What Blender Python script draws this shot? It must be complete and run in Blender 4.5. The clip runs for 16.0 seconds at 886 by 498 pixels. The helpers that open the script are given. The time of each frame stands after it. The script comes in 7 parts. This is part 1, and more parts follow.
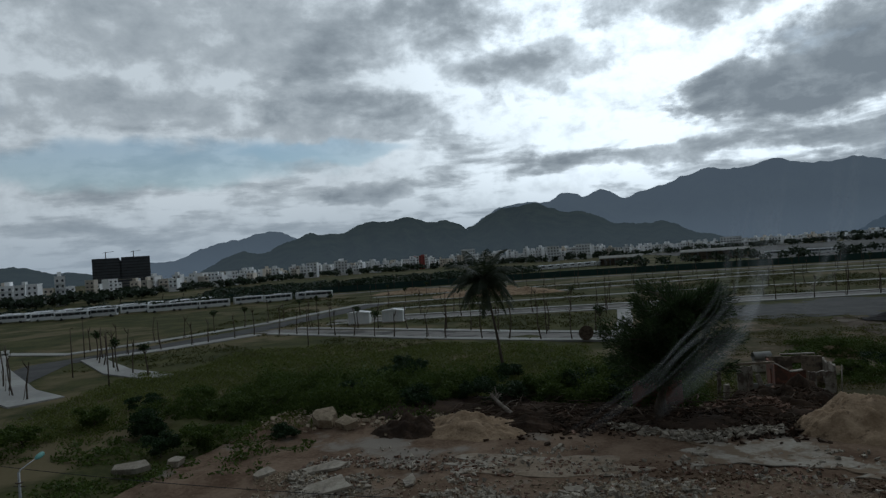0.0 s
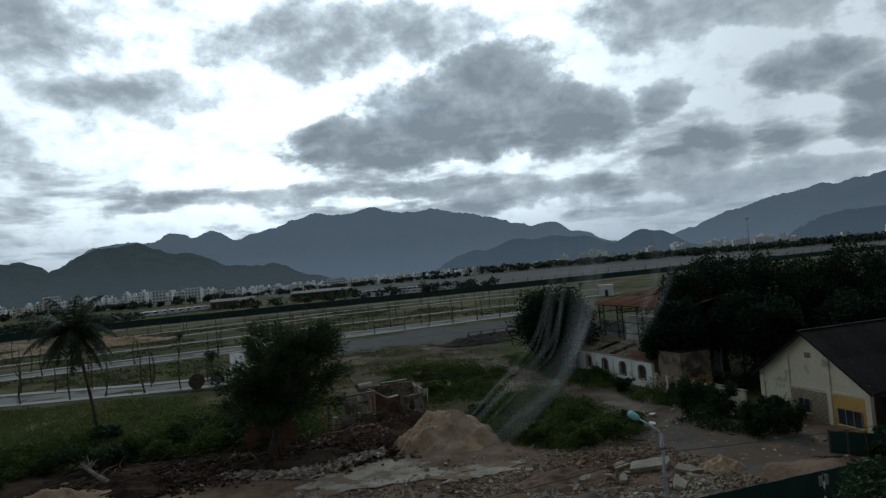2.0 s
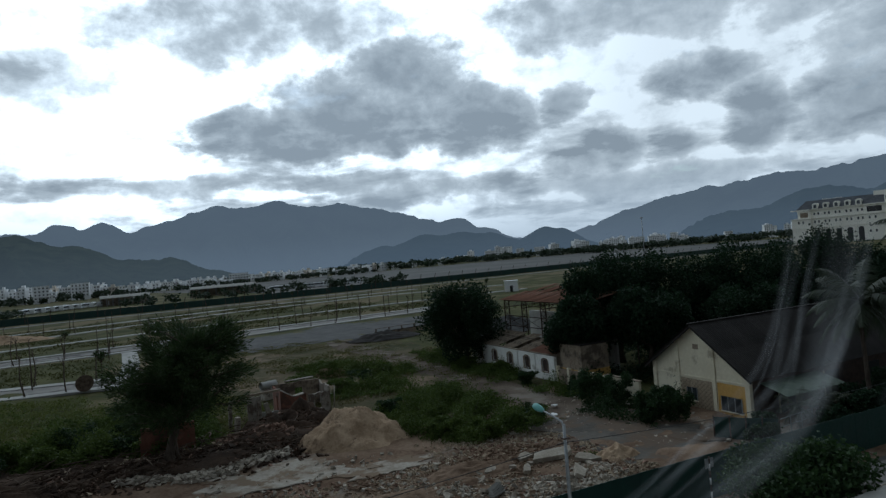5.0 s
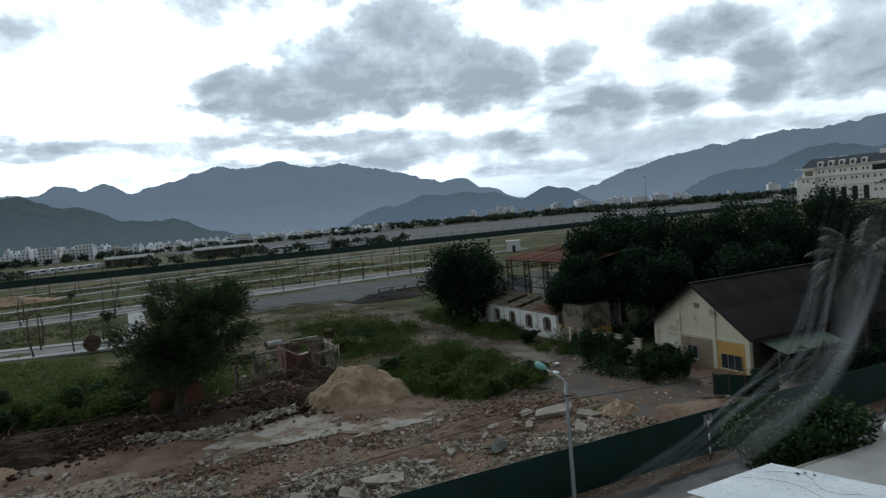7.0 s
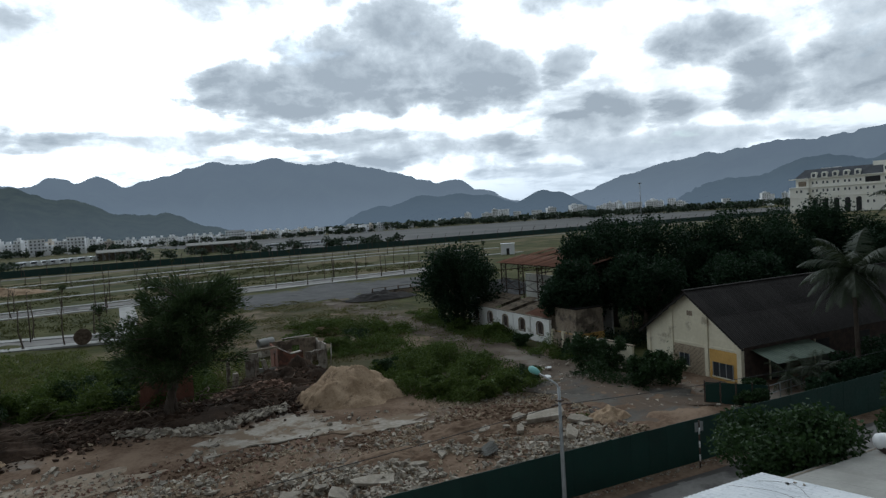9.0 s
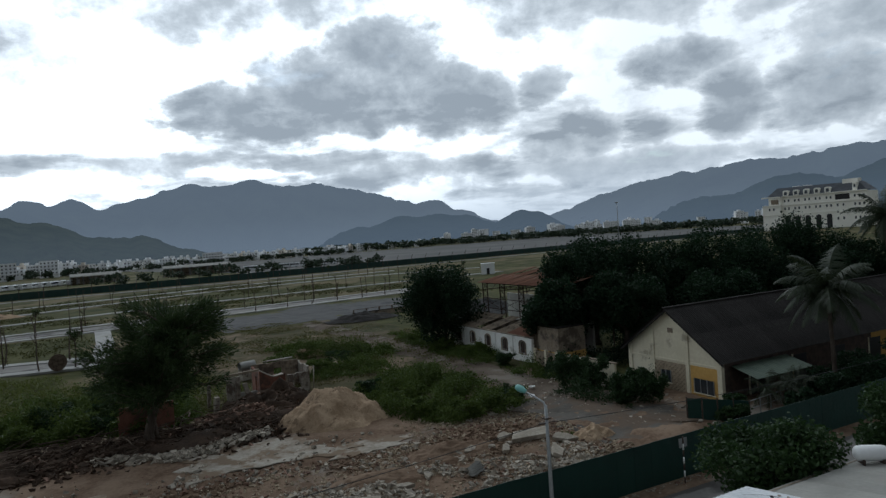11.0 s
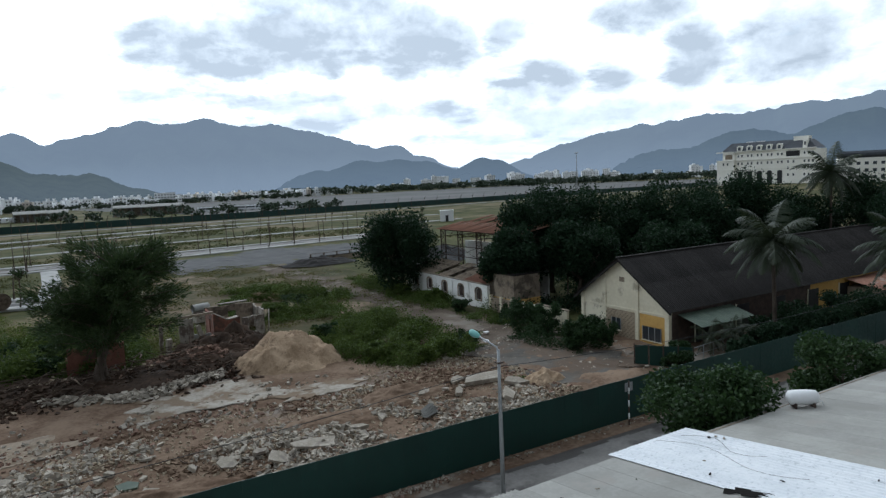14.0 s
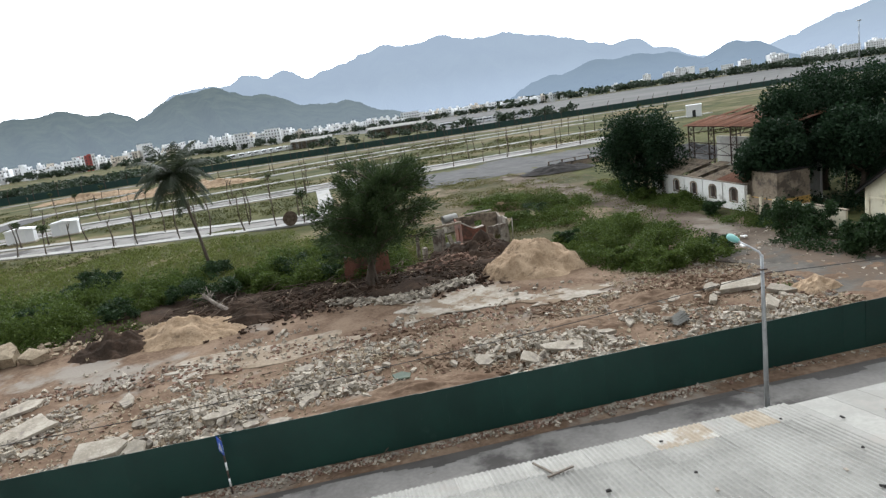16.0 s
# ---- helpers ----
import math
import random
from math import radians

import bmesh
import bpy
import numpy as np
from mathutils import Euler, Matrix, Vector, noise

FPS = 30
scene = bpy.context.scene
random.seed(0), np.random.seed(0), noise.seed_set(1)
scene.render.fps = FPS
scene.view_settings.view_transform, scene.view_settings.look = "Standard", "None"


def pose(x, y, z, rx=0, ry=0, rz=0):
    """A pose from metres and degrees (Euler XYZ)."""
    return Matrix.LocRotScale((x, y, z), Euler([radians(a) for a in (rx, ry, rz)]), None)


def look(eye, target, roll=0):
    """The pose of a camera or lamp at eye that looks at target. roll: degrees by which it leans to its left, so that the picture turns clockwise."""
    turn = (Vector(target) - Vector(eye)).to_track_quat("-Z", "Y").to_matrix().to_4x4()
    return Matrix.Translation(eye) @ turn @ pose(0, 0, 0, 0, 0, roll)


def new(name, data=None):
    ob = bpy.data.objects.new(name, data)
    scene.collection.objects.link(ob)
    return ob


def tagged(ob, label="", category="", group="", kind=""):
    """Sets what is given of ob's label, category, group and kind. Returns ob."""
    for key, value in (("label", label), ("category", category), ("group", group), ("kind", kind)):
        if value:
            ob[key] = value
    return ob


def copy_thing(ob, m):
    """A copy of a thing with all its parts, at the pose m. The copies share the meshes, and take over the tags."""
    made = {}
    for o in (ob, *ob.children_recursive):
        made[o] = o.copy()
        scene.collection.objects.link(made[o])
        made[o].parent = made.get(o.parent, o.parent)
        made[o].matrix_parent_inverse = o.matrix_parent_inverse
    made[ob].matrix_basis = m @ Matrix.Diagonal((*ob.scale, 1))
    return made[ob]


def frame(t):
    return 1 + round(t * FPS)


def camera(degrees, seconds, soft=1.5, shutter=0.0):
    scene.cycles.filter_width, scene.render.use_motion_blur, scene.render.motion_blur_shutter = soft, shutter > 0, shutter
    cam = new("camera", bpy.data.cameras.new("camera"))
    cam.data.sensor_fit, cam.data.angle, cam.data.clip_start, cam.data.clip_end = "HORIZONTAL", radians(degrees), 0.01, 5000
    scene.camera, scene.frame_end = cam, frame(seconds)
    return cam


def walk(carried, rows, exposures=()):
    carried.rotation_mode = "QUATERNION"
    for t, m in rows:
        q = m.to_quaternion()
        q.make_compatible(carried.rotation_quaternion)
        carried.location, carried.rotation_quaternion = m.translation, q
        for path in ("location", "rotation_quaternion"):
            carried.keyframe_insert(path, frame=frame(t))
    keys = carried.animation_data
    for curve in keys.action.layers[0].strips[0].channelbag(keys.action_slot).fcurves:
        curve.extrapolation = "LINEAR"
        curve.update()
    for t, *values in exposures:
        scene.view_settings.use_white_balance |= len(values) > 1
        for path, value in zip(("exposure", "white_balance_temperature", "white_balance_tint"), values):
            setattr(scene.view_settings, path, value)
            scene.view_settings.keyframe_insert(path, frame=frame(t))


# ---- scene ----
cam = camera(68.56, 16.0, soft=1.35)

# seconds, place in metres, yaw, pitch and roll in degrees
PATH = [
    (0.0, 0.272, -0.204, 13.957, 0.00, 0.69, -3.92),
    (0.5, 0.262, -0.145, 13.949, -7.84, 4.84, -6.72),
    (1.0, 0.231, -0.141, 13.975, -15.58, 5.06, -6.14),
    (1.5, 0.242, -0.123, 13.971, -26.90, 4.01, -6.65),
    (2.0, 0.209, -0.123, 13.963, -33.42, 1.75, -5.02),
    (2.5, 0.226, -0.109, 13.957, -29.56, 4.16, -4.34),
    (3.0, 0.222, -0.112, 13.951, -37.12, 1.96, -1.97),
    (3.5, 0.195, -0.062, 13.972, -42.06, 1.90, -2.54),
    (6.0, 0.215, 0.014, 13.969, -39.14, -1.26, -6.38),
    (6.5, 0.233, 0.017, 13.966, -38.14, -3.60, -6.45),
    (7.0, 0.148, -0.004, 13.985, -40.96, -2.80, -4.93),
    (7.5, -0.001, -0.018, 14.031, -43.85, -3.15, -3.32),
    (8.0, 0.030, 0.040, 14.036, -34.78, -4.77, -5.99),
    (8.5, 0.090, 0.066, 14.037, -39.48, -3.65, -3.36),
    (11.0, -0.318, 0.071, 14.066, -43.44, -1.07, -4.00),
    (11.5, -0.362, 0.093, 14.055, -35.64, -1.12, -6.07),
    (12.0, -0.281, 0.118, 14.014, -23.00, -5.22, -5.24),
    (12.5, -0.001, 0.052, 14.003, -20.42, -5.87, -5.17),
    (13.0, -0.093, 0.038, 13.995, -31.55, -5.85, -5.39),
    (13.5, -0.119, 0.107, 13.994, -42.43, -5.50, -4.07),
    (14.0, -0.149, 0.119, 13.985, -46.78, -5.96, -2.53),
    (14.5, -0.199, 0.156, 14.037, -43.98, -9.96, -2.36),
    (15.0, -0.311, 0.198, 14.058, -38.14, -10.70, -6.43),
    (15.5, -0.259, 0.182, 14.026, -34.68, -11.77, -6.26),
    (16.0, -0.359, 0.251, 14.038, -25.11, -12.16, -8.18),
]


def aim(x, y, z, yaw, pitch, roll):
    a, b = radians(yaw), radians(pitch)
    way = Vector((-math.sin(a) * math.cos(b), math.cos(a) * math.cos(b), math.sin(b)))
    eye = Vector((x, y, z))
    return look(eye, eye + way, roll)


# seconds, stops, kelvin, tint
EXPOSURES = [(0.0, -1.22, 5700, 3), (0.5, -1.42, 5700, 3), (1.0, -1.38, 5750, 3), (1.5, -1.32, 5700, 3), (2.0, -1.0, 5600, 1), (2.5, -1.24, 5450, 0), (3.0, -0.96, 5450, 0), (3.5, -1.02, 5450, 0), (6.0, -0.42, 5550, 3), (7.0, -0.24, 5650, 3), (8.5, -0.2, 5750, 4), (11.0, -0.46, 5750, 5),
             (11.5, -0.46, 5600, 5), (12.0, -0.16, 5550, 5), (12.5, 0.02, 5600, 5), (13.0, 0.19, 5650, 6), (14.0, 0.38, 5650, 6), (14.5, 0.82, 5700, 6), (15.0, 1.12, 5800, 7), (16.0, 1.42, 6150, 9)]
walk(cam, [(t, aim(*row)) for t, *row in PATH], EXPOSURES)

# ---- sky, sun ----
SUN_AZ, SUN_EL = 24.0, 24.0
world = bpy.data.worlds.new("world")
scene.world = world
world.use_nodes = True


class Nodes:
    """Shortens the building of node trees."""

    def __init__(self, tree):
        self.tree = tree
        tree.nodes.clear()

    def add(self, kind, settings=None, **inputs):
        n = self.tree.nodes.new(kind)
        given = settings or {}
        if "operation" in given:
            n.operation = given["operation"]
        if "use_clamp" in given:
            n.use_clamp = given["use_clamp"]
        if "data_type" in given:
            n.data_type, n.blend_type = given["data_type"], given["blend_type"]
        if "interpolation_type" in given:
            n.interpolation_type = given["interpolation_type"]
        for key, value in inputs.items():
            self.put(n.inputs[int(key[1:])] if key[0] == "i" and key[1:].isdigit() else n.inputs[key.replace("_", " ")], value)
        return n

    def put(self, socket, value):
        if isinstance(value, bpy.types.NodeSocket):
            self.tree.links.new(value, socket)
        elif isinstance(value, bpy.types.Node):
            self.tree.links.new(value.outputs[0], socket)
        else:
            socket.default_value = value

    def math(self, op, a, b=0.0, c=0.0, clamp=False):
        return self.add("ShaderNodeMath", {"operation": op, "use_clamp": clamp}, i0=a, i1=b, i2=c).outputs[0]

    def vec(self, op, a, b=(0, 0, 0), out=0):
        return self.add("ShaderNodeVectorMath", {"operation": op}, i0=a, i1=b).outputs[out]

    def noise(self, vector, scale, detail=6.0, rough=0.55, distortion=0.0):
        return self.add("ShaderNodeTexNoise", Vector=vector, Scale=scale, Detail=detail, Roughness=rough, Distortion=distortion).outputs[0]

    def ramp(self, fac, stops, ease="LINEAR"):
        n = self.add("ShaderNodeValToRGB", Fac=fac)
        n.color_ramp.interpolation = ease
        while len(n.color_ramp.elements) < len(stops):
            n.color_ramp.elements.new(0.5)
        for e, (at, col) in zip(n.color_ramp.elements, stops):
            e.position = at
            e.color = (*col, 1.0) if not isinstance(col, (int, float)) else (col, col, col, 1.0)
        return n.outputs[0]

    def mix(self, fac, a, b, blend="MIX"):
        n = self.add("ShaderNodeMix", {"data_type": "RGBA", "blend_type": blend})
        self.put(n.inputs[0], fac)
        self.put(n.inputs[6], a if not isinstance(a, tuple) else (*a, 1.0)[:4])
        self.put(n.inputs[7], b if not isinstance(b, tuple) else (*b, 1.0)[:4])
        return n.outputs[2]

    def between(self, value, a, b, c=0.0, d=1.0):
        return self.add("ShaderNodeMapRange", {"interpolation_type": "SMOOTHSTEP"}, i0=value, i1=a, i2=b, i3=c, i4=d).outputs[0]


def direction(az, el):
    a, e = radians(az), radians(el)
    return (math.sin(a) * math.cos(e), math.cos(a) * math.cos(e), math.sin(e))


# cloud banks: compass angle, height, half width, half height, thickness
BANKS = [(25.7, 11.4, 5.0, 2.0, 0.9), (34.5, 12.6, 8.0, 3.6, 0.95), (39.5, 15.6, 5.6, 3.6, 0.9), (45.2, 11.8, 5.2, 2.9, 0.9), (35.0, 10.3, 7.5, 1.4, 1.0), (64.3, 12.6, 4.6, 1.9, 0.95), (68.3, 9.3, 2.6, 2.9, 0.9), (52.8, 12.4, 1.9, 1.8, 0.7),
         (56.6, 8.0, 2.3, 1.8, 0.7), (53.4, 6.8, 3.2, 1.3, 0.7), (61.4, 7.6, 1.9, 1.4, 0.65), (74.8, 8.9, 4.2, 3.0, 0.8), (63.5, 19.4, 14.0, 3.2, 0.6), (26.5, 20.0, 12.0, 3.0, 0.5), (19.5, 7.4, 12.0, 0.8, 0.45), (34.0, 7.0, 9.0, 0.7, 0.55),
         (57.6, 5.0, 12.0, 1.1, 0.6), (40.0, 6.0, 9.0, 0.9, 0.6), (-15.0, 19.4, 21.0, 3.6, 0.38), (-8.4, 12.2, 9.0, 2.1, 0.42), (-6.3, 6.2, 3.0, 1.1, 0.5), (-26.0, 13.5, 10.0, 1.8, 0.4), (8.0, 15.5, 8.0, 2.0, 0.35), (80.0, 13.5, 7.0, 3.0, 0.7)]


# gaps in the cloud: compass angle, height, half width, half height
OPENINGS = [(-24, 9.0, 17, 2.2), (-10, 9.6, 8, 1.0)]


def build_sky():
    k = Nodes(world.node_tree)
    way = k.vec("NORMALIZE", k.add("ShaderNodeTexCoord").outputs["Generated"])
    xyz = k.add("ShaderNodeSeparateXYZ", i0=way)
    x, y, z = xyz.outputs
    up = k.math("MAXIMUM", z, 0.0)
    lift = k.math("ADD", up, 0.16)
    flat = k.add("ShaderNodeCombineXYZ", i0=k.math("DIVIDE", x, lift), i1=k.math("DIVIDE", y, lift), i2=0.0).outputs[0]
    sky = k.add("ShaderNodeTexSky")
    sky.sky_type, sky.sun_disc, sky.sun_elevation, sky.sun_rotation = "NISHITA", False, radians(SUN_EL), radians(SUN_AZ)
    sky.air_density, sky.dust_density = 1.3, 0.3
    blue = k.vec("SCALE", k.vec("MULTIPLY", sky.outputs[0], (0.93, 0.96, 1.07)))
    k.put(blue.node.inputs["Scale"], 0.13)
    # ragged cloud field
    broad = k.noise(flat, 0.85, 4.0, 0.55, 0.4)
    fine = k.noise(flat, 2.6, 9.0, 0.6, 0.3)
    puffs = k.noise(k.vec("MULTIPLY", way, (1.0, 1.0, 1.5)), 9.0, 7.0, 0.52, 0.1)
    field = k.math("ADD", k.math("MULTIPLY", broad, 0.6), k.math("MULTIPLY", fine, 0.4))
    az = k.math("MULTIPLY", k.math("ARCTAN2", x, y), 57.2958)
    el = k.math("MULTIPLY", k.math("ARCSINE", z), 57.2958)
    az = k.math("ADD", az, k.math("MULTIPLY", k.math("SUBTRACT", fine, 0.5), 5.0))
    el = k.math("ADD", el, k.math("MULTIPLY", k.math("SUBTRACT", puffs, 0.5), 4.0))
    billow = k.noise(k.vec("MULTIPLY", way, (1.0, 1.0, 1.4)), 22.0, 6.0, 0.6, 0.15)
    ragged = k.math("ADD", k.math("MULTIPLY", k.math("SUBTRACT", puffs, 0.5), 1.5), k.math("MULTIPLY", k.math("SUBTRACT", billow, 0.5), 1.3))
    bank = 0.0
    for a, e, w, h, thick in BANKS:
        da = k.math("DIVIDE", k.math("SUBTRACT", az, float(a)), float(w))
        de = k.math("DIVIDE", k.math("SUBTRACT", el, float(e)), float(h))
        r = k.math("ADD", k.math("MULTIPLY", da, da), k.math("MULTIPLY", de, de))
        body = k.math("ADD", k.math("SUBTRACT", 1.2, r), ragged)
        bank = k.math("MAXIMUM", bank, k.math("ADD", k.between(body, -0.4, 0.5, 0.0, 0.55 * thick), k.between(body, 0.2, 1.3, 0.0, 0.45 * thick)))
    cover = k.between(field, 0.28, 0.41)
    # a bluish opening low in the cloud
    for a, e, w, h in OPENINGS:
        da = k.math("DIVIDE", k.math("SUBTRACT", az, float(a)), float(w))
        de = k.math("DIVIDE", k.math("SUBTRACT", el, float(e)), float(h))
        r = k.math("ADD", k.math("MULTIPLY", da, da), k.math("MULTIPLY", de, de))
        cover = k.math("MULTIPLY", cover, k.between(r, 0.25, 1.2, 0.3, 1.0))
    thick = k.math("ADD", k.between(field, 0.47, 0.66, 0.0, 0.75), bank)
    thick = k.math("ADD", thick, k.math("MULTIPLY", k.math("SUBTRACT", billow, 0.5), 0.8), clamp=True)
    # extra cloud thickness added overhead, out of view, to dim the ground
    thick = k.math("ADD", thick, k.between(z, 0.45, 0.8, 0.0, 0.4), clamp=True)
    # bright where the sun stands behind the clouds
    toward = k.vec("DOT_PRODUCT", way, direction(SUN_AZ, SUN_EL), out=1)
    glow = k.math("ADD", k.between(toward, -0.3, 0.78, 0.24, 1.02), k.math("MULTIPLY", k.between(toward, 0.80, 1.0, 0.0, 0.9), k.between(thick, 0.0, 0.6, 1.0, 0.06)))
    cloud = k.ramp(thick, [(0.0, (1.35, 1.35, 1.35)), (0.25, (0.95, 0.96, 0.97)), (0.6, (0.69, 0.715, 0.74)), (1.0, (0.45, 0.48, 0.515))])
    cloud = k.vec("MULTIPLY", cloud, k.add("ShaderNodeCombineXYZ", i0=glow, i1=glow, i2=glow).outputs[0])
    sky_all = k.mix(cover, blue, cloud)
    # pale haze at the foot of the sky
    foot = k.between(z, 0.0, 0.13, 0.75, 0.0)
    sky_all = k.mix(foot, sky_all, (0.66, 0.72, 0.80))
    ground = k.between(z, -0.02, 0.0, 0.0, 1.0)
    sky_all = k.mix(ground, (0.08, 0.085, 0.08), sky_all)
    back = k.add("ShaderNodeBackground", Color=sky_all, Strength=1.0)
    k.tree.links.new(back.outputs[0], k.add("ShaderNodeOutputWorld").inputs[0])


build_sky()
sun = new("sun", bpy.data.lights.new("sun", "SUN"))
sun.data.energy, sun.data.angle, sun.data.color = 0.4, radians(14), (1.0, 0.95, 0.88)
sun.matrix_world = look((0, 0, 0), -Vector(direction(SUN_AZ, 38)))

# ---- materials ----


def material(name, low, high, scale=3.0, rough=0.85, metal=0.0, bump=0.15, spread=0.0, coords="Object", grain=40.0, third=None, third_at=0.62, third_scale=0.6, stretch=(1, 1, 1), random_tone=0.0, gloss=0.4, bump_size=0.05):
    """A surface of two tones in broad patches and fine grain, with a third tone in stains."""
    m = bpy.data.materials.new(name)
    m.use_nodes = True
    k = Nodes(m.node_tree)
    at = k.add("ShaderNodeTexCoord").outputs[coords] if coords != "World" else k.add("ShaderNodeNewGeometry").outputs["Position"]
    if stretch != (1, 1, 1):
        at = k.vec("MULTIPLY", at, stretch)
    broad = k.noise(at, scale, 5.0, 0.6)
    fine = k.noise(at, grain, 5.0, 0.6)
    both = k.math("ADD", k.math("MULTIPLY", broad, 0.62), k.math("MULTIPLY", fine, 0.38))
    col = k.mix(k.between(both, 0.36, 0.64), low, high)
    if third:
        stain = k.noise(k.vec("ADD", at, (13.1, 4.2, 7.7)), third_scale, 6.0, 0.62)
        col = k.mix(k.between(stain, third_at - 0.05, third_at + 0.06), col, third)
    if spread or random_tone:
        value = 1.0
        if spread:
            isl = k.add("ShaderNodeNewGeometry").outputs["Random Per Island"]
            value = k.between(isl, 0.0, 1.0, 1.0 - spread, 1.0 + spread)
        if random_tone:
            rnd = k.add("ShaderNodeObjectInfo").outputs["Random"]
            value = k.math("MULTIPLY", value, k.between(rnd, 0.0, 1.0, 1.0 - random_tone, 1.0 + random_tone))
        col = k.vec("MULTIPLY", col, k.add("ShaderNodeCombineXYZ", i0=value, i1=value, i2=value).outputs[0])
    bs = k.add("ShaderNodeBsdfPrincipled", Base_Color=col, Metallic=metal)
    k.put(bs.inputs["Roughness"], k.between(fine, 0.3, 0.7, max(0.05, rough - 0.1), min(1.0, rough + 0.1)))
    k.put(bs.inputs["Specular IOR Level"], gloss)
    if bump:
        b = k.add("ShaderNodeBump", Strength=bump, Distance=bump_size, Height=both)
        k.put(bs.inputs["Normal"], b)
    k.tree.links.new(bs.outputs[0], k.add("ShaderNodeOutputMaterial").inputs[0])
    return m


def leaf_material(name, low, high, patch=0.35, sheen=0.35):
    """Leaves: each of its own tone, with light coming through."""
    m = bpy.data.materials.new(name)
    m.use_nodes = True
    k = Nodes(m.node_tree)
    geo = k.add("ShaderNodeNewGeometry")
    tone = k.math("ADD", k.math("MULTIPLY", geo.outputs["Random Per Island"], 0.6), k.math("MULTIPLY", k.noise(geo.outputs["Position"], patch, 3.0), 0.5), clamp=True)
    col = k.mix(tone, low, high)
    bs = k.add("ShaderNodeBsdfPrincipled", Base_Color=col, Roughness=0.55)
    k.put(bs.inputs["Specular IOR Level"], sheen)
    thin = k.add("ShaderNodeBsdfTranslucent", Color=k.mix(0.5, col, high))
    both = k.add("ShaderNodeMixShader", i0=0.25, i1=bs.outputs[0], i2=thin.outputs[0])
    k.tree.links.new(both.outputs[0], k.add("ShaderNodeOutputMaterial").inputs[0])
    return m


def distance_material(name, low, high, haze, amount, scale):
    """Woods on a far slope, with the haze of the air painted in as a glow."""
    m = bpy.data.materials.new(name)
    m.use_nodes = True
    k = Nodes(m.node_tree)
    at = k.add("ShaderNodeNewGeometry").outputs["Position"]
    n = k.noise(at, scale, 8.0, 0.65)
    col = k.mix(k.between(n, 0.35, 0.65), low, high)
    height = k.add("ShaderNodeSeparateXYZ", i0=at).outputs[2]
    # the painted haze thickens towards the foot of the slope
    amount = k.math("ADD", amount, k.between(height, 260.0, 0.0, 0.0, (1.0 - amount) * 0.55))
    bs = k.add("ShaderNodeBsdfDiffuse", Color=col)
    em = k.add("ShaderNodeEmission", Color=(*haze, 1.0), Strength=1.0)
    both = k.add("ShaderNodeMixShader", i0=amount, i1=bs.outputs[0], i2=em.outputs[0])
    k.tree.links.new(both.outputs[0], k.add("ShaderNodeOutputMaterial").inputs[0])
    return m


M_GRASS = material("grass_ground", (0.038, 0.044, 0.016), (0.098, 0.096, 0.04), 0.12, 0.95, coords="World", grain=1.6, third=(0.145, 0.12, 0.068), third_scale=0.045, third_at=0.545, bump=0.5, bump_size=0.2, gloss=0.04)
M_DIRT = material("bare_earth", (0.11, 0.071, 0.047), (0.23, 0.165, 0.116), 0.3, 0.95, coords="World", grain=3.5, third=(0.255, 0.225, 0.19), third_scale=0.16, third_at=0.585, bump=0.8, bump_size=0.12, gloss=0.04)
M_SAND = material("yellow_sand", (0.27, 0.19, 0.12), (0.43, 0.32, 0.215), 0.7, 0.95, coords="World", grain=6.0, third=(0.17, 0.12, 0.08), third_scale=0.9, third_at=0.6, bump=0.9, bump_size=0.14, gloss=0.04)
M_DARKEARTH = material("dark_soil", (0.035, 0.026, 0.02), (0.085, 0.058, 0.042), 0.5, 0.95, coords="World", grain=5.0, bump=0.7, bump_size=0.15, gloss=0.04)
M_TAR = material("worn_asphalt", (0.045, 0.045, 0.045), (0.082, 0.079, 0.075), 0.3, 0.8, coords="World", grain=6.0, third=(0.032, 0.032, 0.033), third_scale=0.22, third_at=0.6, bump=0.2, gloss=0.12)
M_ROAD = material("dusty_road", (0.16, 0.15, 0.138), (0.235, 0.222, 0.205), 0.35, 0.85, coords="World", grain=5.0, third=(0.075, 0.069, 0.064), third_scale=0.2, third_at=0.55, bump=0.2, gloss=0.15)
M_DAMP = material("damp_silt", (0.055, 0.05, 0.045), (0.085, 0.076, 0.068), 0.6, 0.6, coords="World", grain=6.0, bump=0.2, gloss=0.3)
M_PALE = material("pale_concrete", (0.28, 0.275, 0.26), (0.40, 0.395, 0.37), 0.1, 0.9, coords="World", grain=1.5, third=(0.30, 0.29, 0.26), third_scale=0.08, third_at=0.6, bump=0.1, gloss=0.12)
M_APRON = material("apron_concrete", (0.105, 0.105, 0.10), (0.155, 0.152, 0.145), 0.012, 0.9, coords="World", grain=0.3, bump=0.0, gloss=0.05)
M_CONC = material("broken_concrete", (0.24, 0.21, 0.165), (0.42, 0.375, 0.31), 0.8, 0.9, grain=9.0, third=(0.22, 0.19, 0.16), third_scale=0.9, bump=0.4, spread=0.28, gloss=0.12)
M_BRICKBIT = material("broken_brick", (0.14, 0.085, 0.062), (0.24, 0.16, 0.122), 1.5, 0.95, grain=12.0, bump=0.4, spread=0.3, gloss=0.04)
M_GREENSHEET = material("dark_green_sheet", (0.003, 0.026, 0.02), (0.0065, 0.039, 0.03), 0.35, 0.5, coords="World", grain=6.0, third=(0.02, 0.05, 0.042), third_scale=0.4, third_at=0.66, bump=0.05, random_tone=0.05)
M_GREYSTEEL = material("galvanised_steel", (0.26, 0.27, 0.27), (0.36, 0.37, 0.37), 2.0, 0.5, 0.6, 0.05)
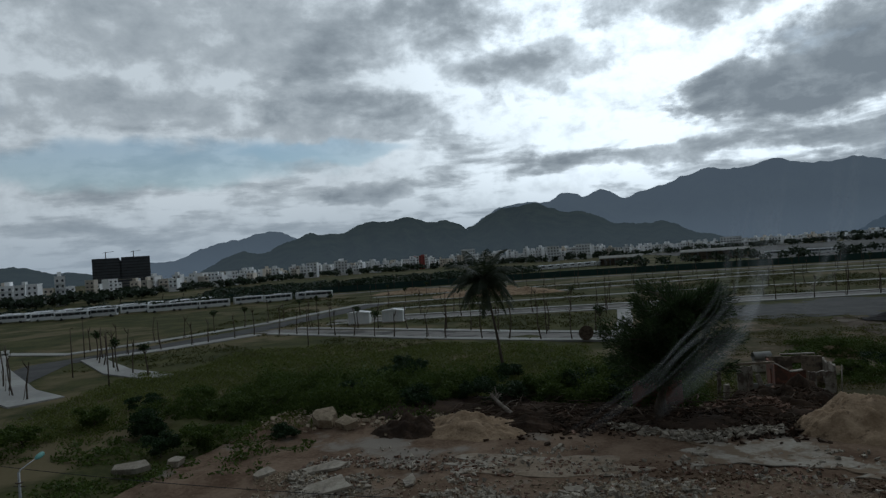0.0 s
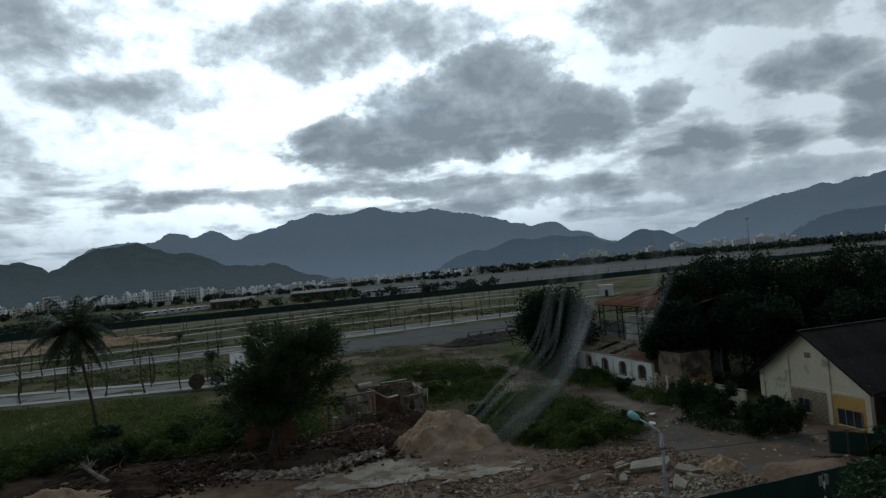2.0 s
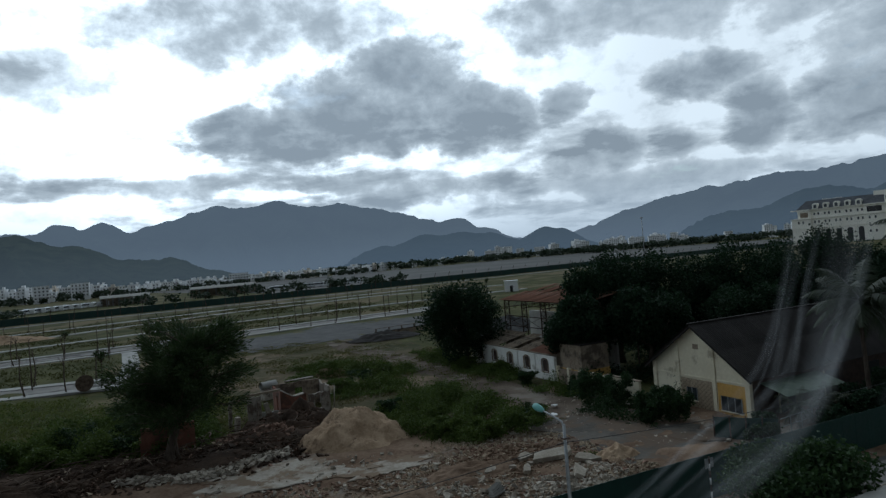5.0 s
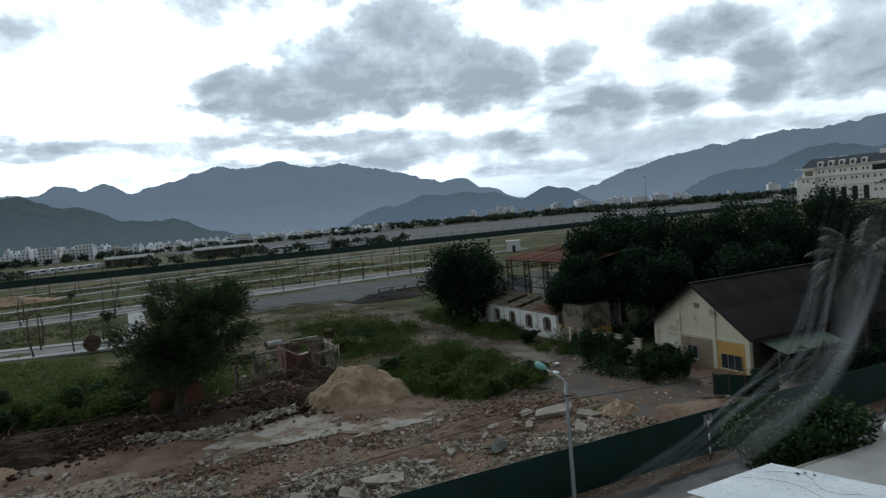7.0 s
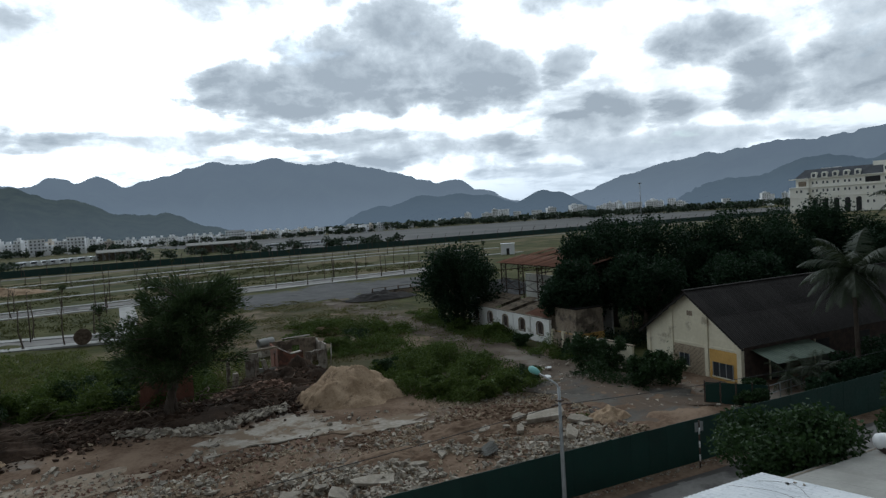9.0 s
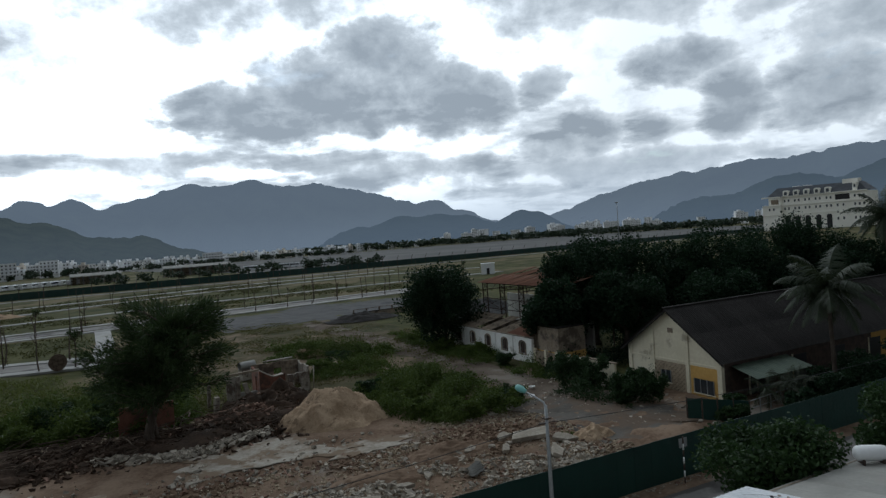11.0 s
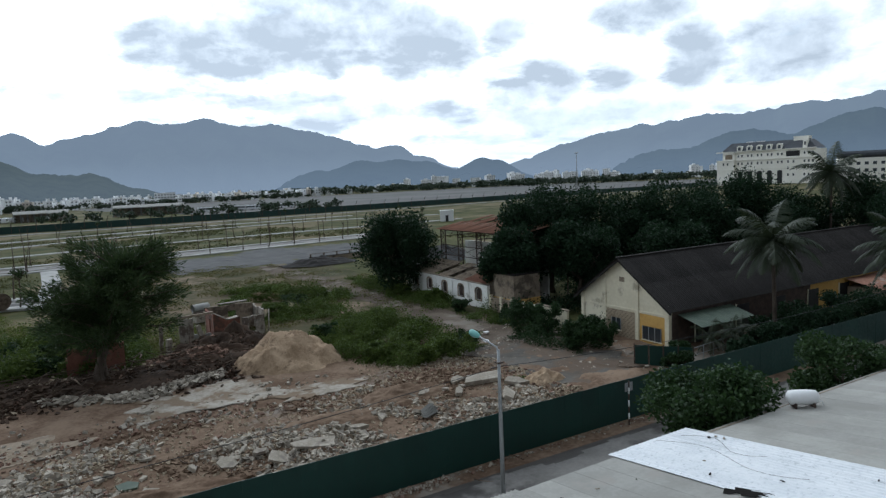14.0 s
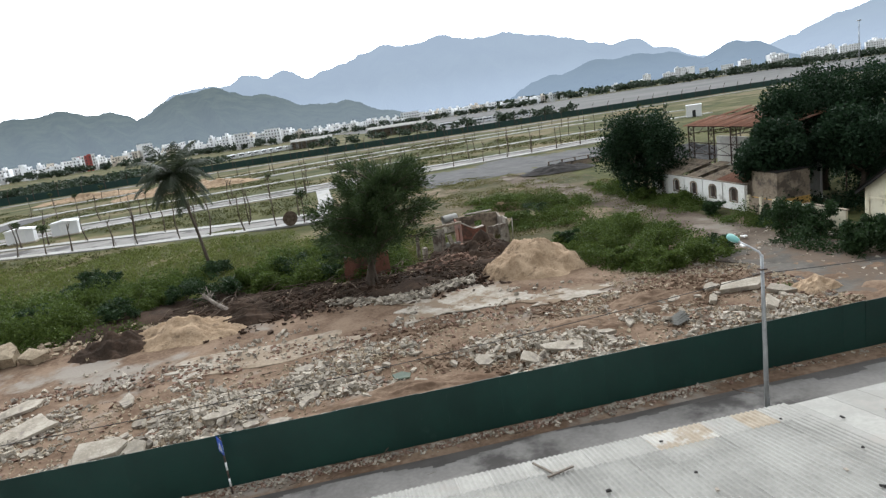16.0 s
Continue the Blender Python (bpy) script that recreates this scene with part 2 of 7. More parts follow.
M_SHEET = material("fibre_cement_sheet", (0.20, 0.194, 0.175), (0.29, 0.283, 0.257), 0.5, 0.8, coords="World", grain=7.0, third=(0.27, 0.26, 0.23), third_scale=0.5, third_at=0.62, bump=0.1, random_tone=0.07, gloss=0.2)
M_WHITESHEET = material("white_sheet", (0.55, 0.57, 0.59), (0.68, 0.69, 0.70), 0.6, 0.35, coords="World", grain=6.0, bump=0.05)
M_PALESHEET = material("pale_sheet", (0.255, 0.247, 0.222), (0.335, 0.325, 0.295), 0.5, 0.8, coords="World", grain=7.0, third=(0.30, 0.28, 0.25), third_scale=0.5, third_at=0.62, bump=0.1, random_tone=0.08, gloss=0.2)
M_STAINSHEET = material("stained_sheet", (0.25, 0.20, 0.14), (0.36, 0.31, 0.24), 0.9, 0.85, coords="World", grain=7.0, third=(0.40, 0.38, 0.34), third_scale=0.8, third_at=0.55, bump=0.1)
M_RUST = material("rusty_sheet", (0.17, 0.075, 0.045), (0.30, 0.16, 0.105), 0.4, 0.85, grain=5.0, third=(0.30, 0.24, 0.20), third_scale=0.5, third_at=0.58, bump=0.2, random_tone=0.15)
M_DARKROOF = material("weathered_dark_roof", (0.021, 0.019, 0.018), (0.044, 0.040, 0.037), 0.4, 0.85, grain=4.0, third=(0.075, 0.07, 0.062), third_scale=0.3, third_at=0.62, bump=0.2, random_tone=0.12, gloss=0.08)
M_CREAM = material("cream_plaster", (0.60, 0.54, 0.39), (0.72, 0.66, 0.50), 0.4, 0.9, grain=4.0, third=(0.36, 0.31, 0.22), third_scale=0.5, third_at=0.63, bump=0.1)
M_OCHRE = material("ochre_plaster", (0.46, 0.27, 0.07), (0.58, 0.36, 0.11), 0.5, 0.9, grain=5.0, third=(0.30, 0.20, 0.09), third_at=0.62, bump=0.1)
M_WHITEWALL = material("white_plaster", (0.68, 0.67, 0.62), (0.82, 0.81, 0.77), 0.3, 0.9, grain=4.0, third=(0.42, 0.40, 0.35), third_scale=0.5, third_at=0.63, bump=0.1)
M_DIRTYWALL = material("stained_wall", (0.20, 0.155, 0.11), (0.33, 0.27, 0.20), 0.5, 0.9, grain=4.0, third=(0.10, 0.08, 0.06), third_at=0.58, bump=0.2)
M_HUTWALL = material("weathered_plaster", (0.27, 0.235, 0.19), (0.44, 0.40, 0.34), 0.7, 0.9, grain=4.0, third=(0.13, 0.10, 0.08), third_scale=0.9, third_at=0.57, bump=0.2)
M_BRICK = material("red_brick", (0.17, 0.07, 0.045), (0.27, 0.125, 0.085), 1.2, 0.95, grain=9.0, third=(0.10, 0.06, 0.045), third_at=0.6, bump=0.3, random_tone=0.2)
M_STONE = material("rubble_masonry", (0.24, 0.19, 0.13), (0.40, 0.33, 0.24), 2.5, 0.95, grain=6.0, third=(0.14, 0.11, 0.08), third_scale=1.5, bump=0.5, gloss=0.04)
M_BARK = material("bark", (0.06, 0.048, 0.038), (0.13, 0.105, 0.085), 2.0, 0.95, grain=14.0, stretch=(1, 1, 0.3), bump=0.5, gloss=0.04)
M_DEADWOOD = material("dead_wood", (0.055, 0.04, 0.031), (0.15, 0.115, 0.088), 2.0, 0.95, grain=12.0, bump=0.4, spread=0.3, gloss=0.04)
M_BRANCH = material("bleached_wood", (0.13, 0.11, 0.09), (0.26, 0.225, 0.19), 2.0, 0.95, grain=12.0, bump=0.4, gloss=0.04)
M_STEEL = material("rusted_steel", (0.05, 0.035, 0.03), (0.10, 0.07, 0.055), 2.0, 0.8, 0.2, grain=9.0, bump=0.1)
# near-black for flat panels that stand in for the shade inside openings
M_DARK = material("opening_shade", (0.012, 0.012, 0.013), (0.02, 0.02, 0.02), 1.0, 0.6, bump=0.0)
M_GLASS = material("window_glass", (0.025, 0.03, 0.035), (0.05, 0.055, 0.06), 0.5, 0.15, bump=0.0, gloss=0.6)
M_SLATE = material("slate_mansard", (0.045, 0.05, 0.058), (0.075, 0.08, 0.09), 0.3, 0.7, grain=2.0, bump=0.05)
M_IVORY = material("ivory_facade", (0.78, 0.75, 0.66), (0.87, 0.84, 0.76), 0.1, 0.9, grain=1.5, bump=0.0)
M_HOUSE = material("painted_house", (0.78, 0.79, 0.80), (0.90, 0.90, 0.90), 0.06, 0.9, coords="World", grain=0.5, bump=0.0, random_tone=0.16)
M_HOUSEWARM = material("warm_house", (0.58, 0.52, 0.44), (0.72, 0.66, 0.58), 0.06, 0.9, coords="World", grain=0.5, bump=0.0, random_tone=0.3)
M_REDHOUSE = material("red_house", (0.30, 0.055, 0.045), (0.38, 0.075, 0.06), 0.1, 0.8, bump=0.0)
M_BUS = material("bus_paint", (0.66, 0.67, 0.68), (0.76, 0.77, 0.78), 0.3, 0.4, bump=0.0, random_tone=0.12)
M_PLASTIC = material("white_box_paint", (0.70, 0.71, 0.71), (0.80, 0.80, 0.80), 0.5, 0.5, bump=0.02)
M_TEAL = material("teal_lamp_shell", (0.13, 0.33, 0.30), (0.19, 0.43, 0.39), 2.0, 0.45, bump=0.05)
M_LENS = material("clouded_lens", (0.45, 0.50, 0.48), (0.6, 0.64, 0.62), 3.0, 0.3, bump=0.0)
M_BLUE = material("blue_sign", (0.01, 0.05, 0.32), (0.015, 0.07, 0.42), 2.0, 0.4, bump=0.0)
M_WHITE = material("white_paint", (0.74, 0.74, 0.73), (0.82, 0.82, 0.81), 2.0, 0.5, bump=0.0)
M_BLACK = material("black_rubber", (0.012, 0.012, 0.012), (0.03, 0.03, 0.03), 2.0, 0.7, bump=0.0)
M_AWNING = material("faded_green_awning", (0.06, 0.085, 0.062), (0.11, 0.14, 0.10), 1.0, 0.7, bump=0.05)
M_LEAF = leaf_material("mango_leaf", (0.006, 0.017, 0.009), (0.025, 0.049, 0.022), 0.35, 0.08)
M_SHRUB = leaf_material("shrub_leaf", (0.011, 0.027, 0.010), (0.036, 0.066, 0.022), 0.3, 0.15)
M_LEAFLIGHT = leaf_material("bush_leaf", (0.010, 0.027, 0.009), (0.042, 0.076, 0.022), 0.5, 0.18)
M_WEED = leaf_material("weed_leaf", (0.022, 0.043, 0.009), (0.105, 0.145, 0.032), 0.16, 0.1)
M_NEEDLE = leaf_material("needle_leaf", (0.013, 0.028, 0.010), (0.060, 0.088, 0.034), 0.35, 0.1)
M_FROND = leaf_material("palm_frond", (0.011, 0.022, 0.009), (0.042, 0.054, 0.024))
M_FARLEAF = leaf_material("far_woods", (0.016, 0.030, 0.016), (0.038, 0.058, 0.030), 0.02)
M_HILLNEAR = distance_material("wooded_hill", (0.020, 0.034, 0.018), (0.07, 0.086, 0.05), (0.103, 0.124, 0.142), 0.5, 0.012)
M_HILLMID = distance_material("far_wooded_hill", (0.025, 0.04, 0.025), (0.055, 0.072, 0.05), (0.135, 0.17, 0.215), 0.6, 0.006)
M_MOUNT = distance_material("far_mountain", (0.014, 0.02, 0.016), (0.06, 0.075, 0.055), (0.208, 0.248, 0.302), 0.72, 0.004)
M_DUSTCONC = material("dusty_concrete", (0.26, 0.225, 0.18), (0.40, 0.365, 0.31), 0.5, 0.9, coords="World", grain=4.0, third=(0.20, 0.15, 0.105), third_scale=0.5, third_at=0.52, bump=0.2, gloss=0.04)
M_DUST = material("trodden_dust", (0.19, 0.145, 0.10), (0.33, 0.27, 0.205), 0.4, 0.95, coords="World", grain=4.0, third=(0.37, 0.335, 0.28), third_scale=0.35, third_at=0.57, bump=0.3, gloss=0.04)
M_TRACK = material("trodden_track", (0.075, 0.058, 0.044), (0.155, 0.125, 0.098), 0.3, 0.95, coords="World", grain=3.5, third=(0.20, 0.175, 0.145), third_scale=0.2, third_at=0.58, bump=0.6, bump_size=0.1, gloss=0.04)
M_YARD = material("mottled_yard", (0.06, 0.054, 0.046), (0.135, 0.122, 0.105), 0.25, 0.85, coords="World", grain=3.0, third=(0.115, 0.085, 0.062), third_scale=0.3, third_at=0.5, bump=0.2, gloss=0.1)
M_WASTE = material("waste_ground", (0.045, 0.05, 0.02), (0.115, 0.092, 0.058), 0.16, 0.95, coords="World", grain=1.8, third=(0.19, 0.145, 0.10), third_scale=0.10, third_at=0.56, bump=0.7, bump_size=0.15, gloss=0.04)

# ---- shapes ----


def mesh(name, verts, faces, mat, smooth=False):
    me = bpy.data.meshes.new(name)
    me.from_pydata([tuple(map(float, v)) for v in verts], [], [tuple(map(int, f)) for f in faces])
    me.materials.append(mat)
    if smooth:
        me.polygons.foreach_set("use_smooth", [True] * len(me.polygons))
    me.update()
    return me


def from_bm(name, bm, mat, smooth=False):
    me = bpy.data.meshes.new(name)
    bmesh.ops.recalc_face_normals(bm, faces=bm.faces)
    bm.to_mesh(me)
    bm.free()
    me.materials.append(mat)
    if smooth:
        me.polygons.foreach_set("use_smooth", [True] * len(me.polygons))
    return me


def thing(name, label, category, m=None, group="", kind=""):
    ob = new(name)
    if m is not None:
        ob.matrix_world = m
    return tagged(ob, label, category, group, kind)


def child(name, me, parent, label="", m=None):
    ob = new(name, me)
    ob.parent = parent
    if m is not None:
        ob.matrix_local = m
    if label:
        tagged(ob, label)
    return ob


def part(name, bm, mat, parent, label="", smooth=False):
    return child(name, from_bm(name, bm, mat, smooth), parent, label)


def box(bm, x0, y0, z0, x1, y1, z1, bevel=0.0, m=None):
    r = bmesh.ops.create_cube(bm, size=1.0, matrix=Matrix.Translation(((x0 + x1) / 2, (y0 + y1) / 2, (z0 + z1) / 2)) @ Matrix.Diagonal((x1 - x0, y1 - y0, z1 - z0, 1)))
    vs = r["verts"]
    if bevel:
        es = list({e for v in vs for e in v.link_edges})
        vs = list({v for f in bmesh.ops.bevel(bm, geom=es, offset=bevel, segments=1, affect="EDGES")["faces"] for v in f.verts} | {v for v in vs if v.is_valid})
    if m is not None:
        bmesh.ops.transform(bm, matrix=m, verts=[v for v in vs if v.is_valid])
    return vs


def a_box(*args, **kw):
    bm = bmesh.new()
    box(bm, *args, **kw)
    return bm


def tube(points, radii, sides=8, cap=True):
    """Verts and faces of a bent, tapered tube."""
    pts = [Vector(p) for p in points]
    vs, fs = [], []
    for i, p in enumerate(pts):
        d = (pts[min(i + 1, len(pts) - 1)] - pts[max(i - 1, 0)]).normalized()
        a = d.orthogonal().normalized() if i == 0 else (a - d * a.dot(d)).normalized()
        b = d.cross(a)
        for j in range(sides):
            t = 2 * math.pi * j / sides
            vs.append(p + (a * math.cos(t) + b * math.sin(t)) * radii[i])
    for i in range(len(pts) - 1):
        for j in range(sides):
            k = (j + 1) % sides
            fs.append((i * sides + j, i * sides + k, (i + 1) * sides + k, (i + 1) * sides + j))
    if cap:
        fs.append(tuple(range(sides))[::-1])
        fs.append(tuple(range((len(pts) - 1) * sides, len(pts) * sides)))
    return vs, fs


def join(parts):
    """One list of verts and faces out of several."""
    vs, fs = [], []
    for v, f in parts:
        n = len(vs)
        vs.extend(v)
        fs.extend([tuple(i + n for i in q) for q in f])
    return vs, fs


def prism(outline, y0, y1):
    """Verts and faces: an outline in x, z drawn out from y0 to y1."""
    n = len(outline)
    vs = [(x, y0, z) for x, z in outline] + [(x, y1, z) for x, z in outline]
    fs = [tuple(range(n))[::-1], tuple(range(n, 2 * n))] + [(i, (i + 1) % n, n + (i + 1) % n, n + i) for i in range(n)]
    return vs, fs


def leaves(centres, size, rng, droop=0.0, longer=1.6):
    """A folded leaf of four corners and a midrib at each centre."""
    c = np.asarray(centres, float)
    n = len(c)
    d = rng.normal(size=(n, 3))
    d[:, 2] = d[:, 2] * 0.6 - droop
    d /= np.linalg.norm(d, axis=1, keepdims=True)
    s = np.cross(d, rng.normal(size=(n, 3)))
    s /= np.linalg.norm(s, axis=1, keepdims=True)
    up = np.cross(s, d)
    L = (size * rng.uniform(0.6, 1.4, n))[:, None]
    w = L / longer * 0.5
    v = np.stack([c - d * L / 2, c + s * w + up * w * 0.4, c + d * L / 2, c - s * w + up * w * 0.4], 1).reshape(-1, 3)
    i = np.arange(n)[:, None] * 4
    f = np.concatenate([i + [0, 1, 2], i + [0, 2, 3]])
    return v, f


def leaf_mesh(name, v, f, mat):
    me = bpy.data.meshes.new(name)
    me.vertices.add(len(v))
    me.vertices.foreach_set("co", np.asarray(v, np.float32).ravel())
    me.loops.add(len(f) * 3)
    me.loops.foreach_set("vertex_index", np.asarray(f, np.int32).ravel())
    me.polygons.add(len(f))
    me.polygons.foreach_set("loop_start", np.arange(0, len(f) * 3, 3, dtype=np.int32))
    me.polygons.foreach_set("loop_total", np.full(len(f), 3, np.int32))
    me.materials.append(mat)
    me.update(calc_edges=True)
    me.validate()
    return me


def in_balls(balls, n, rng, shell=0.45):
    """n places in lumps (x, y, z, rx, ry, rz), most of them near the lumps' skins."""
    b = np.asarray(balls, float)
    size = b[:, 3] * b[:, 4] + b[:, 4] * b[:, 5]
    pick = rng.choice(len(b), n, p=size / size.sum())
    d = rng.normal(size=(n, 3))
    d /= np.linalg.norm(d, axis=1, keepdims=True)
    r = 1 - np.abs(rng.normal(0, shell, n)).clip(0, 1) + rng.normal(0, 0.07, n)
    return b[pick, :3] + d * r[:, None] * b[pick, 3:]


# ---- plan: the street and the fence run along U, V points away from the street ----
O = Vector((20.3, 20.95, 0.0))
U, V = Vector((0.958, -0.286, 0.0)), Vector((0.286, 0.958, 0.0))
TURN = math.degrees(math.atan2(U.y, U.x))


def at(s, n, z=0.0):
    return O + U * s + V * n + Vector((0, 0, z))


def placed(s, n, z=0.0, turn=0.0):
    """A pose in the plan: its x runs along the street, its y away from it."""
    p = at(s, n, z)
    return pose(p.x, p.y, p.z, 0, 0, TURN + turn)


def bumps(x, y, z=0.0):
    return noise.noise((x, y, z))


def smooth(v, a, b):
    t = min(1.0, max(0.0, (v - a) / (b - a)))
    return t * t * (3 - 2 * t)


def edge_of_lot(s):
    """How far the bare ground reaches behind the fence."""
    return 27.0 - 3.6 * smooth(s, -26, -8) + 2.4 * smooth(s, -10, 2) + bumps(s * 0.22, 3.3) * 1.6 - 9.0 * smooth(s, 8, 26)


def heap(s, n):
    return bumps(s * 0.16, n * 0.28, 21.0) + 0.5 * bumps(s * 0.5, n * 0.6, 31.0)


def lot_height(s, n):
    h = bumps(s * 0.11, n * 0.13, 1.0) * 0.22 + bumps(s * 0.45, n * 0.45, 4.0) * 0.10 + bumps(s * 1.4, n * 1.4, 7.0) * 0.05
    h += 0.42 * math.exp(-(((n - 5.5 + 0.08 * s) / 4.4) ** 2)) * smooth(heap(s, n), -0.08, 0.45) * (1 + 0.5 * bumps(s * 2.1, n * 2.1, 9.0))
    return h * smooth(n, 0.2, 2.0) + 0.045 + 0.075 * smooth(n, -0.4, 0.5)


# ---- ground ----
def sheet(name, xs, ys, height, mat, label, category="ground", m=None, inside=None):
    """A grid with a height at each place, cut to where inside says so."""
    nx, ny = len(xs), len(ys)
    vs = [(x, y, height(x, y)) for y in ys for x in xs]
    fs = []
    for j in range(ny - 1):
        for i in range(nx - 1):
            if inside is None or inside((xs[i] + xs[i + 1]) / 2, (ys[j] + ys[j + 1]) / 2):
                fs.append((j * nx + i, j * nx + i + 1, (j + 1) * nx + i + 1, (j + 1) * nx + i))
    me = mesh(name, vs, fs, mat, True)
    bm = bmesh.new()
    bm.from_mesh(me)
    bmesh.ops.delete(bm, geom=[v for v in bm.verts if not v.link_faces], context="VERTS")
    bm.to_mesh(me)
    bm.free()
    ob = new(name, me)
    if m is not None:
        ob.matrix_world = m
    return tagged(ob, label, category, kind="structure")


def spaced(a, b, step):
    n = max(1, round((b - a) / step))
    return [a + (b - a) * i / n for i in range(n + 1)]


def ground_height(x, y):
    near = smooth(y, 58, 66) * (1 - smooth(y, 95, 125)) * smooth(x, -60, -40) * (1 - smooth(x, 60, 90))
    return -0.06 + near * (bumps(x * 0.07, y * 0.07, 2.0) * 0.35 + bumps(x * 0.3, y * 0.3, 5.0) * 0.1)


xs = [-4900, -2500, -1200, -600, -300, -150] + spaced(-100, 120, 2.5) + [170, 300, 600, 1200, 2500, 4900]
ys = [-4900, -1500, -500, -150, -50, 0, 20] + spaced(30, 140, 2.5) + [170, 300, 600, 1200, 2500, 4900]
sheet("ground", xs, ys, ground_height, M_GRASS, "wide flat ground of patchy grass and earth")
sheet("dirt_lot", spaced(-46, 42, 0.4), spaced(-1.2, 30, 0.4), lot_height, M_DIRT, "bare cleared lot of brown earth and grit", m=placed(0, 0),
      inside=lambda s, n: n < edge_of_lot(s))


def bank_height(s, n):
    q = n - edge_of_lot(s)
    return 0.05 + 0.75 * smooth(q, -0.6, 2.2) * (1 - smooth(q, 4.5, 9)) * (0.8 + 0.8 * bumps(s * 0.25, n * 0.3, 81.0)) + 0.16 * bumps(s * 0.9, n * 0.9, 82.0) + 0.07 * bumps(s * 2.6, n * 2.6, 83.0)


sheet("soil_bank", spaced(-41, 0, 0.35), spaced(20, 36, 0.35), bank_height, M_DARKEARTH, "long bank of dark brown soil and rotted roots", "soil bank", placed(0, 0),
      lambda s, n: -0.4 < n - edge_of_lot(s) < 7.2 + 2.0 * bumps(s * 0.3, 84.0) and (s > -38 + 3 * bumps(n * 0.5, 85.0)))


LINES = []


def ribbon(name, points, width, z, mat, label, category="road", thick=0.0):
    """A strip along a line of points, with a low face along its sides where it is thick."""
    LINES.append((points, width))
    pts = [Vector((x, y, 0)) for x, y in points]
    vs, fs = [], []
    for i, p in enumerate(pts):
        d = (pts[min(i + 1, len(pts) - 1)] - pts[max(i - 1, 0)]).normalized()
        side = Vector((-d.y, d.x, 0)) * width / 2
        for q in (p + side, p - side):
            vs.append((q.x, q.y, z))
        for q in (p - side, p + side):
            vs.append((q.x, q.y, z - max(thick, 0.02)))
    for i in range(len(pts) - 1):
        a, b = i * 4, i * 4 + 4
        for j in range(4):
            fs.append((a + j, a + (j + 1) % 4, b + (j + 1) % 4, b + j))
    fs += [(3, 2, 1, 0), tuple(len(vs) - 4 + j for j in range(4))]
    me = mesh(name, vs, fs, mat)
    bm = bmesh.new()
    bm.from_mesh(me)
    bmesh.ops.recalc_face_normals(bm, faces=bm.faces)
    bm.to_mesh(me)
    bm.free()
    return tagged(new(name, me), label, category, kind="structure")


def line(*sn):
    return [tuple(at(s, n).xy) for s, n in sn]


# street in front of the fence
ribbon("road", line((-60, -4.2), (-30, -4.2), (0, -4.2), (30, -4.2), (90, -4.2)), 6.2, 0.03, M_ROAD, "dusty worn asphalt street with damp dark patches", thick=0.3)
ribbon("pavement", line((-60, -8.7), (0, -8.7), (90, -8.7)), 2.8, 0.15, M_ROAD, "narrow grey pavement beside the street", "pavement", thick=0.3)
sheet("damp_edge", spaced(-60, 60, 0.5), spaced(-3.2, -0.7, 0.1), lambda s, n: 0.036, M_DAMP, "dark damp strip of silt along the street's edge", "road edge", placed(0, 0),
      lambda s, n: n > -1.55 + 0.75 * bumps(s * 0.22, 91.0) + 0.25 * bumps(s * 0.9, 92.0) and n < -0.75)
sheet("damp_streak", spaced(-40, 30, 0.4), spaced(-5.6, -4.2, 0.08), lambda s, n: 0.036, M_DAMP, "broken dark line of damp on the asphalt", "road mark", placed(0, 0),
      lambda s, n: abs(n + 4.9 + 0.3 * bumps(s * 0.1, 93.0)) < 0.05 + 0.14 * bumps(s * 0.6, 94.0))

# the new streets on the open land
ribbon("road_lower", [(-41, 146), (-18, 130), (0, 117.5), (14, 107), (27, 99.5)], 6.5, 0.02, M_ROAD, "grey concrete street across the open land")
ribbon("pavement_lower", [(-38, 139.5), (-18, 124.5), (0, 111), (14, 102), (26, 95.8)], 2.3, 0.12, M_PALE, "pale concrete pavement along the street", "pavement", thick=0.3)
ribbon("pavement_lower_far", [(-34, 148), (-14, 134), (0, 123.5), (14, 112.5), (28, 104)], 2.3, 0.12, M_PALE, "pale concrete pavement along the street", "pavement", thick=0.3)
ribbon("road_upper", [(-28, 160), (0, 156), (40, 149), (66, 145), (92, 141), (124, 135)], 7.0, 0.02, M_ROAD, "grey concrete street across the open land")
ribbon("pavement_upper", [(-28, 152), (0, 150.5), (34, 143), (62, 139.5), (92, 136), (118, 132)], 2.3, 0.12, M_PALE, "pale concrete pavement along the street", "pavement", thick=0.3)
ribbon("pavement_upper_far", [(-22, 167), (0, 162), (40, 155.5), (66, 151), (96, 146), (128, 140)], 2.3, 0.12, M_PALE, "pale concrete pavement along the street", "pavement", thick=0.3)
ribbon("road_link", [(27, 101), (33, 120), (39, 143)], 2.8, 0.05, M_PALE, "pale concrete path between two streets", "path")
ribbon("road_west", [(-62, 84), (-69, 112), (-58, 126), (-46, 147), (-34, 178), (-22, 214)], 8.0, 0.015, M_TAR, "dark asphalt street at the edge of the field")
ribbon("pavement_west", [(-40, 90), (-50, 98), (-63, 115), (-53, 124), (-41, 139.5)], 4.0, 0.12, M_PALE, "pale concrete pavement at the street corner", "pavement", thick=0.3)
ribbon("pavement_west_far", [(-49, 77), (-57, 84), (-80, 112), (-98, 140)], 6.0, 0.12, M_PALE, "pale concrete pavement at the street corner", "pavement", thick=0.3)
